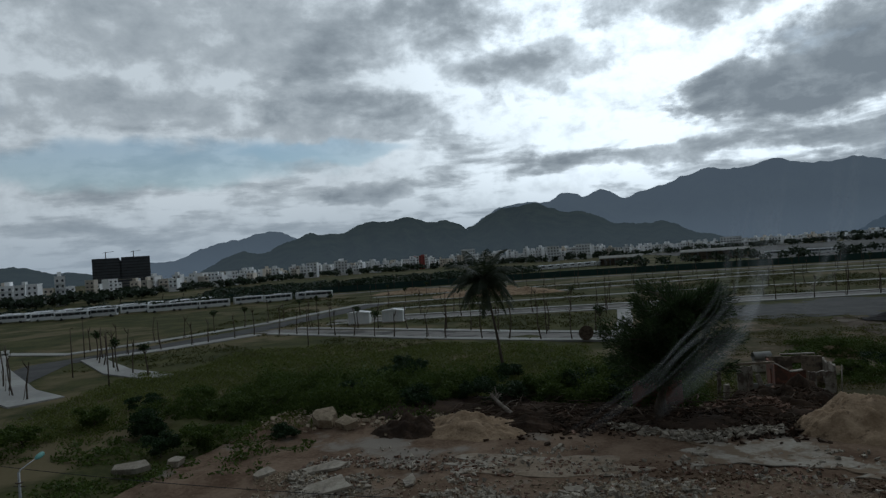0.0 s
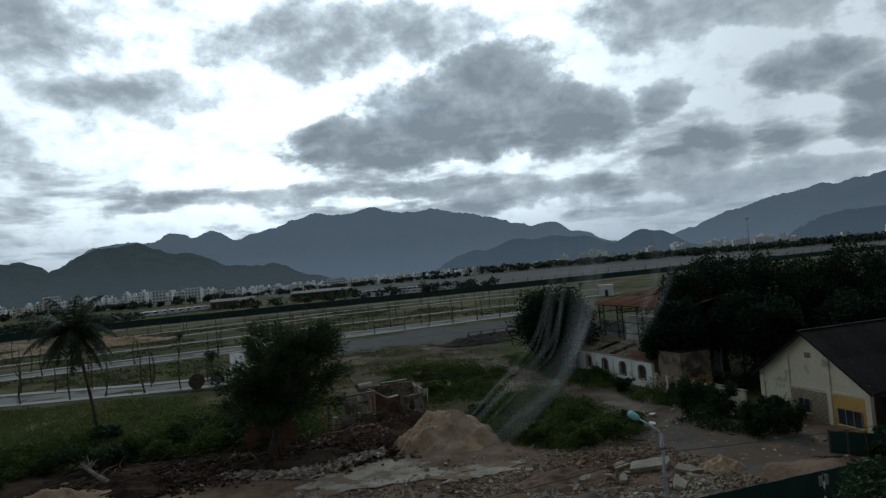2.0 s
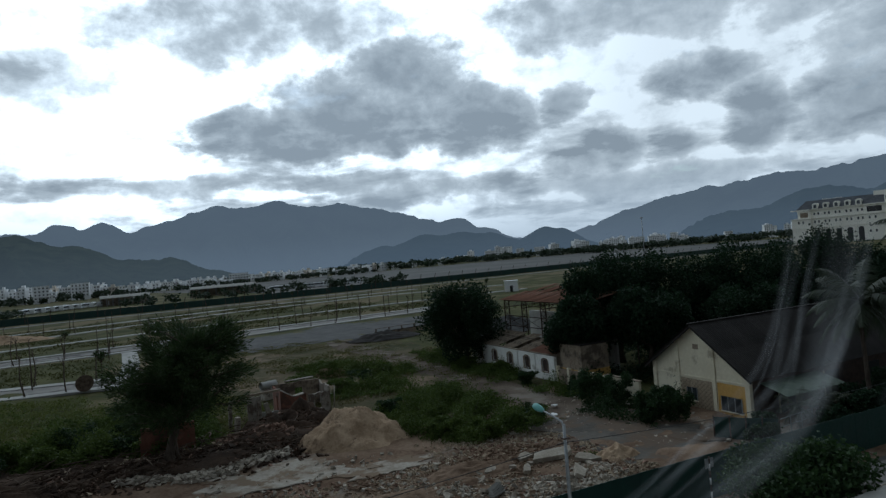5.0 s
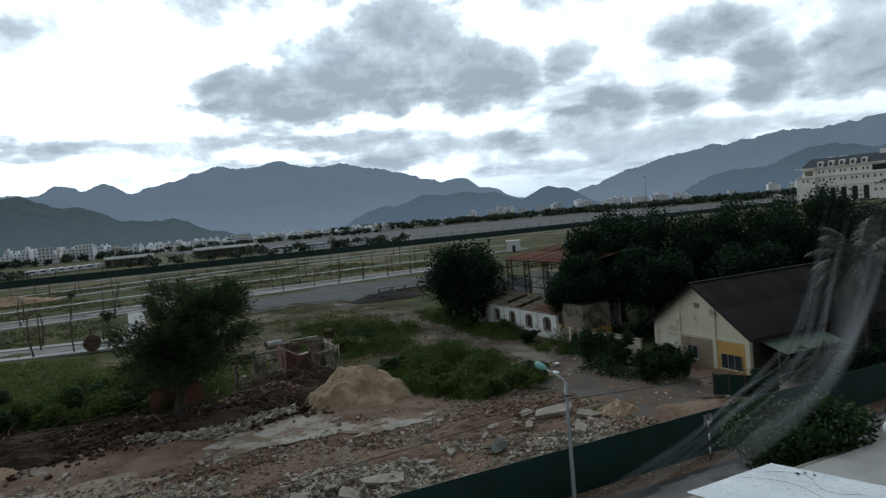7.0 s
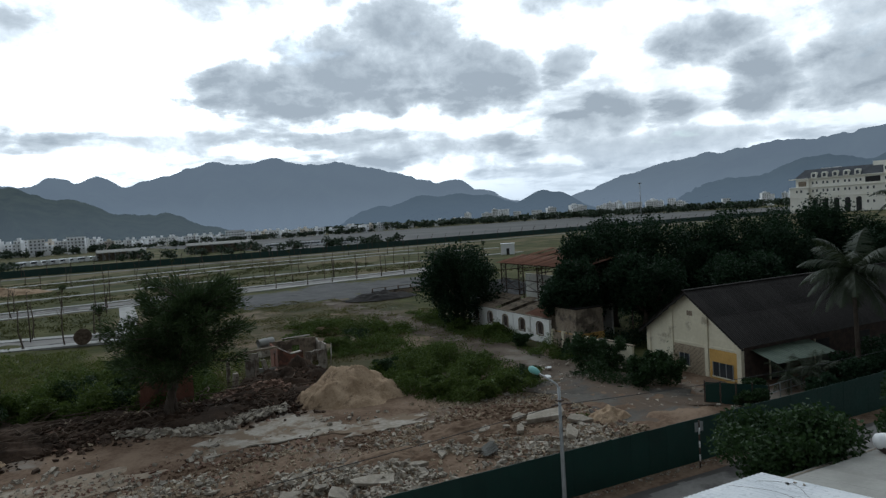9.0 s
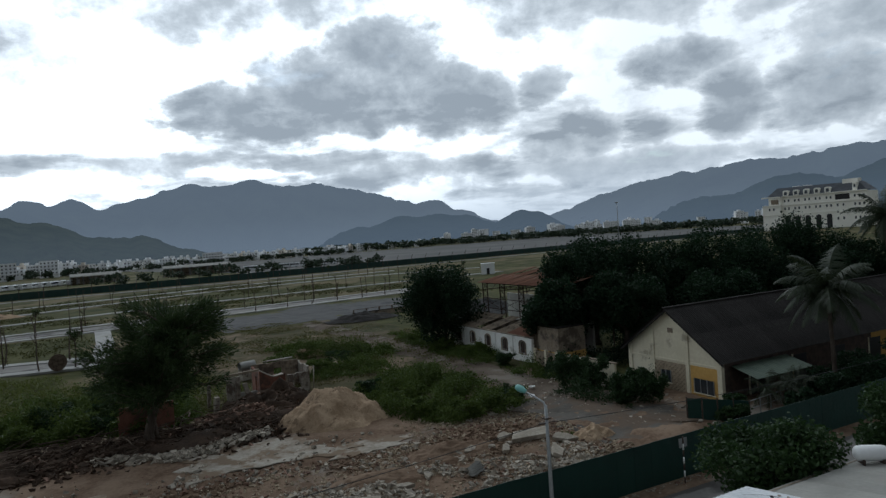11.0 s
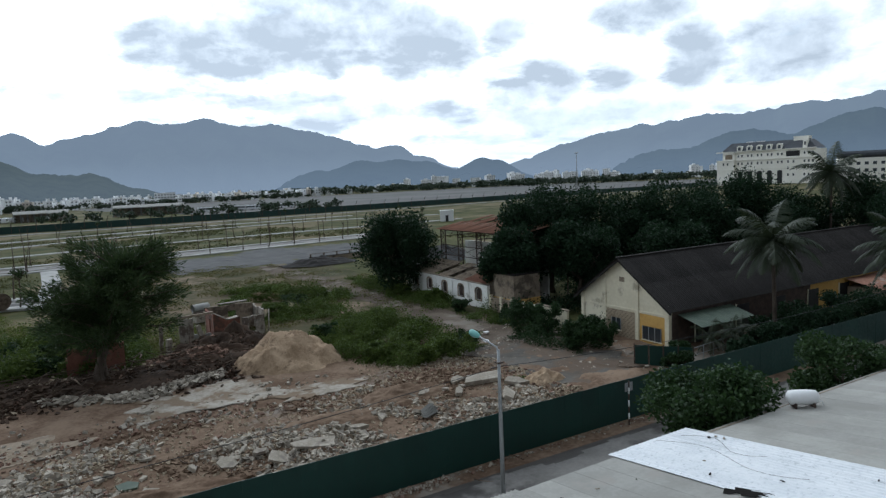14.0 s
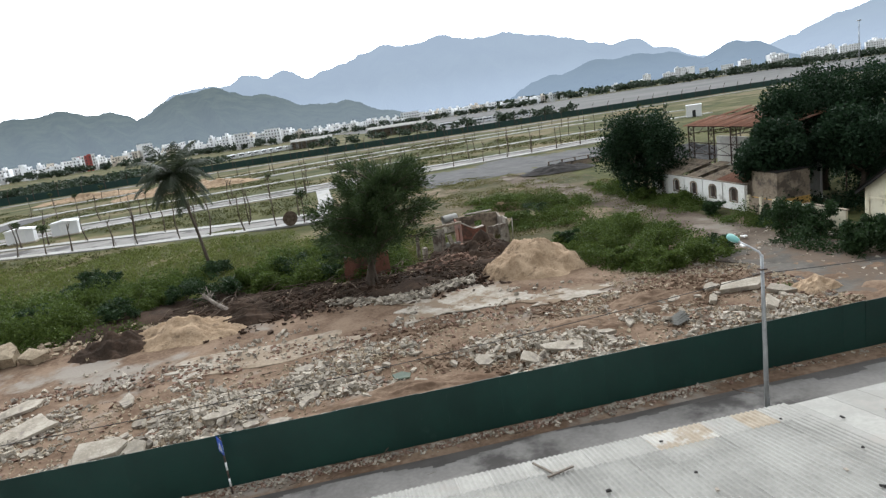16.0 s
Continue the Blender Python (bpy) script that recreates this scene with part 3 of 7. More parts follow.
ribbon("pavement_west_side", [(-92, 134), (-74, 126), (-60, 143), (-47, 165), (-34, 200), (-28, 214)], 3.4, 0.12, M_PALE, "pale concrete pavement along the street", "pavement", thick=0.3)
ribbon("road_boundary", [(-60, 303), (20, 307), (55, 305), (140, 281), (200, 270), (262, 259), (415, 231), (600, 196)], 8.0, 0.025, M_ROAD, "grey service road along the boundary fence")
ribbon("path_mid", [(-16, 188), (60, 185), (120, 174), (178, 158)], 3.0, 0.1, M_PALE, "thin pale kerb line across the grass", "path", thick=0.2)
ribbon("path_far", [(-30, 214), (37, 219), (97, 230), (157, 222), (200, 190)], 3.5, 0.1, M_PALE, "thin pale kerb line across the grass", "path", thick=0.2)
ribbon("path_farther", [(-28, 252), (42, 250), (120, 252), (190, 236)], 4.0, 0.1, M_PALE, "thin pale kerb line across the grass", "path", thick=0.2)
sheet("road_yard", spaced(36, 112, 1.5), spaced(88, 142, 1.5), lambda x, y: 0.05 + ground_height(x, y) * 0.4 + 0.12 * bumps(x * 0.2, y * 0.2, 71.0), M_TAR, "dark spilled asphalt and gravel yard", "yard", None,
      lambda x, y: ((x - 74) / 34) ** 2 + ((y - 117 + 0.1 * (x - 74)) / 17) ** 2 < 0.8 + 0.6 * bumps(x * 0.08, y * 0.1, 72.0) + 0.25 * bumps(x * 0.4, y * 0.4, 73.0))


def worn(s, n):
    """Where the waste ground behind the lot is trodden bare."""
    lane = abs(s - (18.6 + 0.8 * math.sin(n * 0.05)))
    return lane < 2.3 + 1.3 * bumps(s * 0.2, n * 0.2, 63.0) + 0.8 * bumps(s * 0.9, n * 0.9, 64.0)


def waste_height(s, n):
    return 0.05 + ground_height(*at(s, n).xy) + bumps(s * 0.3, n * 0.3, 3.0) * 0.05


def waste_rim(s, n):
    return -9 + 3 * bumps(n * 0.1, 5.0) + 0.12 * max(0, n - 50) < s < 27 + 3 * bumps(n * 0.12, 6.0) and n < 90 + 5 * bumps(s * 0.2, 8.0)


sheet("waste_ground", spaced(-14, 32, 1.0), spaced(15, 98, 1.0), waste_height, M_WASTE, "rough waste ground of dry grass and earth", "ground", placed(0, 0), waste_rim)
sheet("dirt_track", spaced(8, 30, 0.5), spaced(12, 92, 0.5), lambda s, n: waste_height(s, n) + 0.03, M_TRACK, "brown dirt track through the waste ground", "track", placed(0, 0), worn)
ribbon("apron", [(215, 577), (345, 560), (660, 515), (980, 465)], 520.0, 0.02, M_APRON, "wide grey concrete apron beyond the far fence", "apron")


# ---- mountains: each ridge by its summits (compass angle, height in degrees, half width) ----
def ridge(name, summits, far, deep, mat, label, rough=0.16, seed=1, foot=-0.9, bow=1.5):
    a0 = min(a - w for a, e, w in summits)
    a1 = max(a + w for a, e, w in summits)
    cols, rows = round((a1 - a0) * 9), 22
    vs, fs = [], []
    for i in range(cols + 1):
        a = a0 + (a1 - a0) * i / cols
        total = 0.0
        for sa, se, w in summits:
            x = abs(a - sa) / w
            if x < 1:
                total += ((se - foot) * (1 - x ** bow)) ** 10
        top = foot + total ** (1 / 10) * 0.98
        top += (noise.fractal((a * 0.9, seed * 5.0, 0.0), 0.8, 2.2, 5) * rough) * smooth(top, foot, foot + 2)
        for j in range(rows + 1):
            t = j / rows
            d = far - deep * (1 - t)
            h = 14 + far * math.tan(radians(top))
            wave = noise.fractal((a * 0.55, t * 3.0, seed * 9.0), 0.9, 2.1, 5)
            spur = abs(noise.noise((a * 0.42 + 0.8 * t, seed * 3.0, t * 0.7)))
            z = h * (t ** 1.2) * (1 + (0.30 * wave + 0.45 * (0.3 - spur)) * (1 - t)) - 6 * (1 - t)
            d += (wave * 0.2 + spur * 0.5) * deep * (1 - t)
            vs.append((d * math.sin(radians(a)), d * math.cos(radians(a)), z))
    for i in range(cols):
        for j in range(rows):
            p = i * (rows + 1) + j
            fs.append((p, p + rows + 1, p + rows + 2, p + 1))
    ob = new(name, mesh(name, vs, fs, mat, True))
    return tagged(ob, label, "mountain", kind="structure")


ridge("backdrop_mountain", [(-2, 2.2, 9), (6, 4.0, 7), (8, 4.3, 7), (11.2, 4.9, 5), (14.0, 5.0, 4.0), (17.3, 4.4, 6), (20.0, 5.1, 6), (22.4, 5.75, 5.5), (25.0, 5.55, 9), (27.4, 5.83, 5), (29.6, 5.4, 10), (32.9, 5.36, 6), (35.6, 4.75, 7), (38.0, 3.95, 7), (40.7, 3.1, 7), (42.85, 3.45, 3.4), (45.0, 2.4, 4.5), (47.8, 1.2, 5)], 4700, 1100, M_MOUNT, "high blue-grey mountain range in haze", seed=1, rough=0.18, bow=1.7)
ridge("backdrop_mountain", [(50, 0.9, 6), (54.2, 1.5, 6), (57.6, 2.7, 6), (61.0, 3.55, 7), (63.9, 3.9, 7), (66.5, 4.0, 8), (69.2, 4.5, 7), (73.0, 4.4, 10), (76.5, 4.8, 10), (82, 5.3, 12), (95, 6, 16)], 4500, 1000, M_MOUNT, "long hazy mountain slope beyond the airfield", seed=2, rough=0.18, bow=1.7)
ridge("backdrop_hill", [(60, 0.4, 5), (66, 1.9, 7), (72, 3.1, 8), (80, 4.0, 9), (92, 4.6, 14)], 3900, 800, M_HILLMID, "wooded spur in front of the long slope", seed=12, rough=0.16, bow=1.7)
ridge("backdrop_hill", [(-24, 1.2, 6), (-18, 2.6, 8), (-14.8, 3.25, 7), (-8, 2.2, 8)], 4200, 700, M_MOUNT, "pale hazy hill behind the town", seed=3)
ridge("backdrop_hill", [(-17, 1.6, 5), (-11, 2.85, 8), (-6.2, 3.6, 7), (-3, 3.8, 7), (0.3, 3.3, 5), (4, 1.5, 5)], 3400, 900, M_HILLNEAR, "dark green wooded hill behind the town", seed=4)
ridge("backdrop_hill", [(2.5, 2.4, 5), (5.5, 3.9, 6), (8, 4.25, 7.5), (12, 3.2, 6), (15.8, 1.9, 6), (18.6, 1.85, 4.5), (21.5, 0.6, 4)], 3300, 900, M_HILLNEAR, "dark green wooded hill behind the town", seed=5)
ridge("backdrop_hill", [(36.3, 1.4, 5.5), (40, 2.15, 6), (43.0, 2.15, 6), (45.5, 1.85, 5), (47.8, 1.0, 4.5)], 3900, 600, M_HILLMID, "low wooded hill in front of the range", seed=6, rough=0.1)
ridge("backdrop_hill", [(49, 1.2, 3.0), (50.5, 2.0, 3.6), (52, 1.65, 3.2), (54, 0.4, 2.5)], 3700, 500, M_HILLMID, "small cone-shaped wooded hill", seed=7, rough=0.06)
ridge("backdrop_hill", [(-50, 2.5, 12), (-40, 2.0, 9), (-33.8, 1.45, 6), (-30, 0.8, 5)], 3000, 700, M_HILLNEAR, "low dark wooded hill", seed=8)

# ---- along the street ----
FENCE_TOP = 2.42


def fence():
    f = thing("site_fence", "tall dark green sheet-metal site fence along the street", "fence", placed(0, 0))
    vs, fs = prism([(0.0, 0.06), (0.55, 0.06), (0.58, 0.06), (1.17, 0.06), (1.235, 0.06), (1.235, FENCE_TOP), (1.17, FENCE_TOP), (0.58, FENCE_TOP), (0.55, FENCE_TOP), (0.0, FENCE_TOP)], -0.012, 0.012)
    panel = mesh("panel", [(x, y + (0.006 if 0.54 < x < 0.59 or x > 1.16 else 0.0), z) for x, y, z in vs], fs, M_GREENSHEET)
    post = from_bm("post", a_box(-0.03, 0.03, 0.0, 0.03, 0.09, FENCE_TOP - 0.1, bevel=0.004), M_STEEL)
    rail = from_bm("rail", a_box(0.0, 0.016, -0.025, 4.8, 0.05, 0.025), M_STEEL)
    rng = random.Random(4)
    for i in range(98):
        s = -60 + i * 1.2
        child("panel", panel, f, m=pose(s, rng.uniform(-0.002, 0.002), rng.uniform(-0.012, 0.012), rng.uniform(-0.12, 0.12), 0, rng.uniform(-0.05, 0.05)))
        if i % 2 == 0:
            child("post", post, f, m=pose(s, 0.02, 0))
        if i % 4 == 0:
            for z in (0.5, 1.9):
                child("rail", rail, f, m=pose(s, 0.02, z))


fence()


def lamp_post(s, n, size=1.0):
    p = at(s, n)
    lamp = thing("street_lamp", "slim grey steel street lamp with a teal lamp head", "street lamp", pose(p.x, p.y, 0.03, 0, 0, TURN) @ Matrix.Diagonal((size, size, size, 1)), "lamps along the street")
    child("pole", mesh("pole", *tube([(0, 0, 0), (0.0, 0, 2.5), (0.0, 0, 5.0), (0, 0, 6.85)], [0.10, 0.09, 0.075, 0.062], 12), M_GREYSTEEL, True), lamp)
    child("base_plate", from_bm("base_plate", a_box(-0.2, -0.2, 0.0, 0.2, 0.2, 0.04, bevel=0.01), M_GREYSTEEL), lamp)
    child("arm", mesh("arm", *tube([(0, 0, 6.75), (-0.02, 0.1, 6.95), (-0.1, 0.75, 7.12), (-0.2, 1.35, 7.26)], [0.05, 0.042, 0.036, 0.032], 8), M_GREYSTEEL, True), lamp)
    head = child("lamp_head", mesh("lamp_head", *tube([(-0.15, 1.15, 7.22), (-0.16, 1.2, 7.23), (-0.19, 1.38, 7.27), (-0.215, 1.58, 7.31), (-0.23, 1.72, 7.34), (-0.235, 1.76, 7.345)], [0.04, 0.09, 0.14, 0.155, 0.12, 0.05], 12), M_TEAL, True), lamp, "rounded teal lamp shell")
    bm = bmesh.new()
    bmesh.ops.create_uvsphere(bm, u_segments=12, v_segments=6, radius=1.0, matrix=Matrix.Translation((-0.2, 1.46, 7.2)) @ Matrix.Diagonal((0.1, 0.19, 0.07, 1)))
    part("lens", bm, M_LENS, head, "clouded lens", True)
    bm = bmesh.new()
    box(bm, -0.13, -0.13, 6.28, 0.13, 0.13, 6.33)
    box(bm, -0.4, -0.02, 6.1, 0.4, 0.02, 6.14)
    part("cable_bracket", bm, M_STEEL, lamp)
    part("hatch", a_box(-0.05, -0.115, 0.6, 0.05, -0.085, 0.95, bevel=0.008), M_GREYSTEEL, lamp)


lamp_post(1.55, -3.9)
lamp_post(-40.0, -3.9, 0.83)


def cable(name, a, b, sag, r, label):
    a, b = Vector(a), Vector(b)
    pts = [a.lerp(b, i / 24) - Vector((0, 0, sag * 4 * (i / 24) * (1 - i / 24))) for i in range(25)]
    tagged(new(name, mesh(name, *tube(pts, [r] * 25, 5), M_BLACK)), label, "cable")


cable("overhead_cable", at(1.55, -3.9, 6.15), at(-46, -3.4, 6.1), 0.9, 0.014, "thin black overhead cable strung between poles")
cable("overhead_cable", at(1.55, -3.9, 6.15), at(48, -3.4, 6.1), 0.9, 0.014, "thin black overhead cable strung between poles")


def road_sign():
    p = at(-20.1, -0.55)
    sign = thing("road_sign", "blue pedestrian crossing sign on a red and white post", "road sign", pose(p.x, p.y, 0.03, 0, 0, TURN - 62))
    for i in range(7):
        child("post_band", mesh("post_band", *tube([(0, 0, i * 0.36), (0, 0, i * 0.36 + 0.36)], [0.04, 0.04], 10), M_WHITE if i % 2 else M_STEEL, True), sign, "white band" if i % 2 else "dark band")
    board = part("sign_board", a_box(-0.32, -0.065, 1.86, 0.32, -0.045, 2.5, bevel=0.008), M_BLUE, sign, "square blue board")
    tri = [(-0.23, 1.97), (0.23, 1.97), (0, 2.38)]
    child("triangle", mesh("triangle", *prism(tri, -0.071, -0.068), M_WHITE), board, "white triangle")
    bars = [prism([(-0.05, 2.02), (-0.02, 2.02), (0.02, 2.12), (0.0, 2.13)], -0.076, -0.073), prism([(0.05, 2.02), (0.08, 2.02), (0.03, 2.15), (0.0, 2.13)], -0.076, -0.073),
            prism([(-0.02, 2.12), (0.03, 2.12), (0.03, 2.22), (-0.01, 2.22)], -0.076, -0.073)]
    child("symbol", mesh("symbol", *join(bars), M_BLACK), board, "plain dark symbol")


road_sign()


def marker_post():
    p = at(12.5, -0.6)
    post = thing("marker_post", "white post with dark bands beside the green fence", "post", pose(p.x, p.y, 0.03, 0, 0, TURN))
    for i in range(7):
        child("post_band", mesh("post_band", *tube([(0, 0, i * 0.36), (0, 0, i * 0.36 + 0.36)], [0.045, 0.045], 10), M_WHITE if i % 2 else M_STEEL, True), post)
    part("back_of_sign", a_box(-0.3, -0.01, 1.95, 0.3, 0.01, 2.45, bevel=0.008), M_GREYSTEEL, post, "grey back of a sign board")


marker_post()


# ---- low building with a sheet roof, below the camera ----
EAVE, RISE = 4.0, 0.135


def wavy(width, length, pitch, amp, steps=4, thick=0.012):
    """A corrugated sheet: waves across x, laid along y."""
    n = max(2, round(width / pitch * steps))
    vs, fs = [], []
    for top in (1, 0):
        for y in (0.0, length):
            for i in range(n + 1):
                x = width * i / n
                vs.append((x, y, amp * math.sin(2 * math.pi * x / pitch) + (thick if top else 0)))
    m = n + 1
    for i in range(n):
        fs += [(i, i + 1, m + i + 1, m + i), (2 * m + i, 3 * m + i, 3 * m + i + 1, 2 * m + i + 1), (i, 2 * m + i, 2 * m + i + 1, i + 1), (m + i, m + i + 1, 3 * m + i + 1, 3 * m + i)]
    fs += [(0, m, 3 * m, 2 * m), (n, 2 * m + n, 3 * m + n, m + n)]
    return vs, fs


def shed_building():
    s0, s1, n0, n1 = -34.0, 26.0, -9.9, -21.0
    house = thing("low_building", "low building with a patched grey corrugated sheet roof", "building", placed(0, 0))
    bm = bmesh.new()
    for a in ((s0, n1, s0 + 0.2, n0 - 0.4), (s1 - 0.2, n1, s1, n0 - 0.4), (s0 + 0.2, n0 - 0.6, s1 - 0.2, n0 - 0.4), (s0 + 0.2, n1, s1 - 0.2, n1 + 0.2)):
        box(bm, a[0], min(a[1], a[3]), 0.0, a[2], max(a[1], a[3]), EAVE - 0.15)
    part("wall", bm, M_WHITEWALL, house)
    tilt = math.degrees(math.atan(RISE))
    rng = random.Random(11)
    sheets = {}

    def lay(s, n, w, length, kind, lift, mat, turn=0.0):
        key = (round(w, 2), round(length, 2), kind)
        if key not in sheets:
            if kind == "wave":
                sheets[key] = mesh("roof_sheet", *wavy(w, length, 0.155, 0.019, 6), mat)
            elif kind == "pale":
                sheets[key] = mesh("roof_sheet", *wavy(w, length, 0.155, 0.019, 6), M_PALESHEET)
            elif kind == "stained":
                sheets[key] = mesh("roof_sheet", *wavy(w, length, 0.155, 0.019, 6), M_STAINSHEET)
            elif kind == "rib":
                sheets[key] = mesh("roof_sheet", *wavy(w, length, 0.21, 0.011, 6), mat)
            else:
                sheets[key] = mesh("roof_sheet", *wavy(w, length, 1.1, 0.004, 6), M_PALESHEET)
        z = EAVE - (n + 9.6) * RISE + lift
        child("roof_sheet", sheets[key], house, m=pose(s, n, z, tilt, 0, 180 + turn))

    for row, (n, length) in enumerate(((-9.6, 2.4), (-11.6, 2.4), (-13.6, 2.4), (-15.6, 2.4), (-17.6, 2.4))):
        s = -33.2
        while s < -2.0:
            ragged = rng.choice([0.0, 0.02, 0.05, -0.05]) if row == 0 else rng.uniform(-0.05, 0.05)
            lay(s + 0.96 if s + 0.96 < -1.6 else -1.6, n + ragged, 0.98, length, "wave", 0.02 + row * 0.012 + rng.uniform(0, 0.006), M_SHEET, rng.uniform(-0.25, 0.25))
            if row == 0 and s < -2.8:
                lay(s + 0.96, n + 0.05, 0.98, 1.0 if s < -9.5 else 1.15, "stained" if s > -6.6 and s < -5.2 or -4.6 < s < -3.6 else "pale", 0.03 + rng.uniform(0, 0.004), M_SHEET, rng.uniform(-0.3, 0.3))
            s += 0.92
    for i, s in enumerate((-1.55, -0.6, 0.4, 1.4, 2.35)):
        lay(s, -9.75, 1.03, 5.0, "flat", 0.03 + 0.008 * i, M_SHEET)
        lay(s, -14.4, 1.03, 6.0, "flat", 0.06 + 0.008 * i, M_SHEET)
    for i, s in enumerate((3.3, 4.3, 5.3, 6.35)):
        lay(s, -9.45, 1.03, 9.6, "rib", 0.11 + 0.006 * i, M_WHITESHEET)
    for i in range(19):
        lay(7.3 + i, -10.4, 1.03, 9.0, "flat", 0.03 + 0.006 * (i % 2), M_SHEET)
    deck = [(n0 + 0.05, EAVE - 0.2), (n0 + 0.05, EAVE - 0.06), (n1, EAVE - (n1 + 9.6) * RISE - 0.03), (n1, EAVE - 0.2)]
    vs, fs = prism(deck, s0, s1)
    child("roof_deck", mesh("roof_deck", [(y, x, z) for x, y, z in vs], fs, M_SHEET), house)
    edge = a_box(-1.7, -10.05, EAVE - 0.24, 25.9, -9.98, EAVE - 0.02)
    part("fascia", edge, M_DIRTYWALL, house)


shed_building()


def roof_z(n):
    return EAVE - (n + 9.6) * RISE


def roof_clutter():
    rng = random.Random(8)
    for i in range(30):
        bm = bmesh.new()
        w, d, h = rng.uniform(0.02, 0.075), rng.uniform(0.015, 0.045), rng.uniform(0.012, 0.03)
        box(bm, -w, -d, 0, w, d, h * 1.6)
        for v in bm.verts:
            v.co += Vector((rng.uniform(-1, 1), rng.uniform(-1, 1), rng.uniform(-0.6, 0.6))) * 0.016
        s, n = rng.uniform(-14, 7), rng.uniform(-17, -10.2)
        ob = new("stone", from_bm("stone", bm, rng.choice([M_DARKROOF, M_DARKROOF, M_CONC])))
        ob.matrix_world = placed(s, n, roof_z(n) + 0.10 + (0.06 if s > 2.3 else 0.0), rng.uniform(0, 180))
        tagged(ob, "small loose stone lying on the sheet roof", "stone", "stones on the roof")
    for i, (s, n, turn) in enumerate(((-9.7, -10.3, -63), (-9.35, -10.7, 16))):
        ob = new("wooden_stick", from_bm("wooden_stick", a_box(-0.42, -0.035, 0, 0.42, 0.035, 0.05, bevel=0.01), M_BRANCH))
        ob.matrix_world = placed(s, n, roof_z(n) + 0.075, turn)
        tagged(ob, "dark weathered stick lying on the corrugated roof", "stick")
    for i, (s, n) in enumerate(((2.9, -14.2), (3.1, -14.4), (3.0, -14.65), (4.2, -17.2), (4.4, -17.4), (4.3, -17.6))):
        ob = new("spare_sheet", mesh("spare_sheet", *wavy(0.34, 1.5, 0.085, 0.014), M_DARKROOF))
        ob.matrix_world = placed(s - 0.7, n, roof_z(n) + 0.15 + 0.02 * (i % 3), -152 + 4 * (i % 3))
        tagged(ob, "black strip of corrugated sheet lying on the roof", "roof sheet", "spare sheets on the roof")
    for s, n0, n1 in ((4.4, -9.7, -15.5), (5.4, -10, -13.5)):
        pts = [at(s + 0.5 * math.sin(i * 0.5), n0 + (n1 - n0) * i / 12, roof_z(n0 + (n1 - n0) * i / 12) + 0.16) for i in range(13)]
        tagged(new("loose_wire", mesh("loose_wire", *tube(pts, [0.005] * 13, 5), M_STEEL)), "thin wire trailing over the white roof sheets", "wire")


roof_clutter()


def water_tank():
    p = at(11.6, -10.9)
    tank = thing("water_tank", "white lying water tank on a stained roof", "water tank", pose(p.x, p.y, roof_z(-10.9) + 0.05, 0, 0, TURN - 35) @ Matrix.Diagonal((0.72, 0.72, 0.72, 1)))
    prof = [(-0.85, 0.02), (-0.82, 0.3), (-0.7, 0.46), (-0.3, 0.5), (0.3, 0.5), (0.7, 0.46), (0.82, 0.3), (0.85, 0.02)]
    child("shell", mesh("shell", *tube([(x, 0, 0.55) for x, r in prof], [r * 0.85 for x, r in prof], 18), M_WHITE, True), tank)
    for x in (-0.5, 0.5):
        part("cradle", a_box(x - 0.05, -0.42, 0.0, x + 0.05, 0.42, 0.3, bevel=0.01), M_STEEL, tank)
    child("pipe", mesh("pipe", *tube([(0.8, 0, 0.3), (1.1, 0, 0.28), (1.15, 0, 0.02)], [0.03] * 3, 8), M_PLASTIC, True), tank)


water_tank()


# ---- plants ----
def limbs(trunk_h, spread, count, r0, rng, lean=(0, 0), start=0.4, up=0.5):
    """A tapered trunk with limbs; gives verts, faces and the limbs' ends."""
    top = Vector((lean[0], lean[1], trunk_h))
    parts, ends = [], []
    pts = [Vector((0, 0, -0.1)).lerp(top, i / 5) + Vector((rng.uniform(-1, 1), rng.uniform(-1, 1), 0)) * r0 * 0.5 * (i > 0) for i in range(6)]
    parts.append(tube(pts, [r0 * (1.25 if i == 0 else 1) * (1 - 0.11 * i) for i in range(6)], 8))
    for i in range(count):
        a = 2 * math.pi * (i + rng.uniform(-0.3, 0.3)) / count
        p0 = pts[0].lerp(pts[-1], rng.uniform(start, 1.0))
        length = spread * rng.uniform(0.6, 1.05)
        d = Vector((math.cos(a), math.sin(a), rng.uniform(up * 0.6, up * 1.6)))
        q = [p0 + d * length * t + Vector((0, 0, 0.15 * length * t * t)) + Vector((rng.uniform(-1, 1), rng.uniform(-1, 1), 0)) * 0.06 * length * t for t in (0, 0.3, 0.65, 1.0)]
        parts.append(tube(q, [r0 * 0.5, r0 * 0.36, r0 * 0.22, r0 * 0.08], 6))
        ends.append(q[-1])
        for e in range(2):
            b = q[2] + Vector((rng.uniform(-1, 1), rng.uniform(-1, 1), rng.uniform(0.2, 0.9))) * length * 0.4
            parts.append(tube([q[1 + e], (q[1 + e] + b) / 2 + Vector((0, 0, 0.05)), b], [r0 * 0.25, r0 * 0.16, r0 * 0.05], 5))
            ends.append(b)
    return (*join(parts), ends)


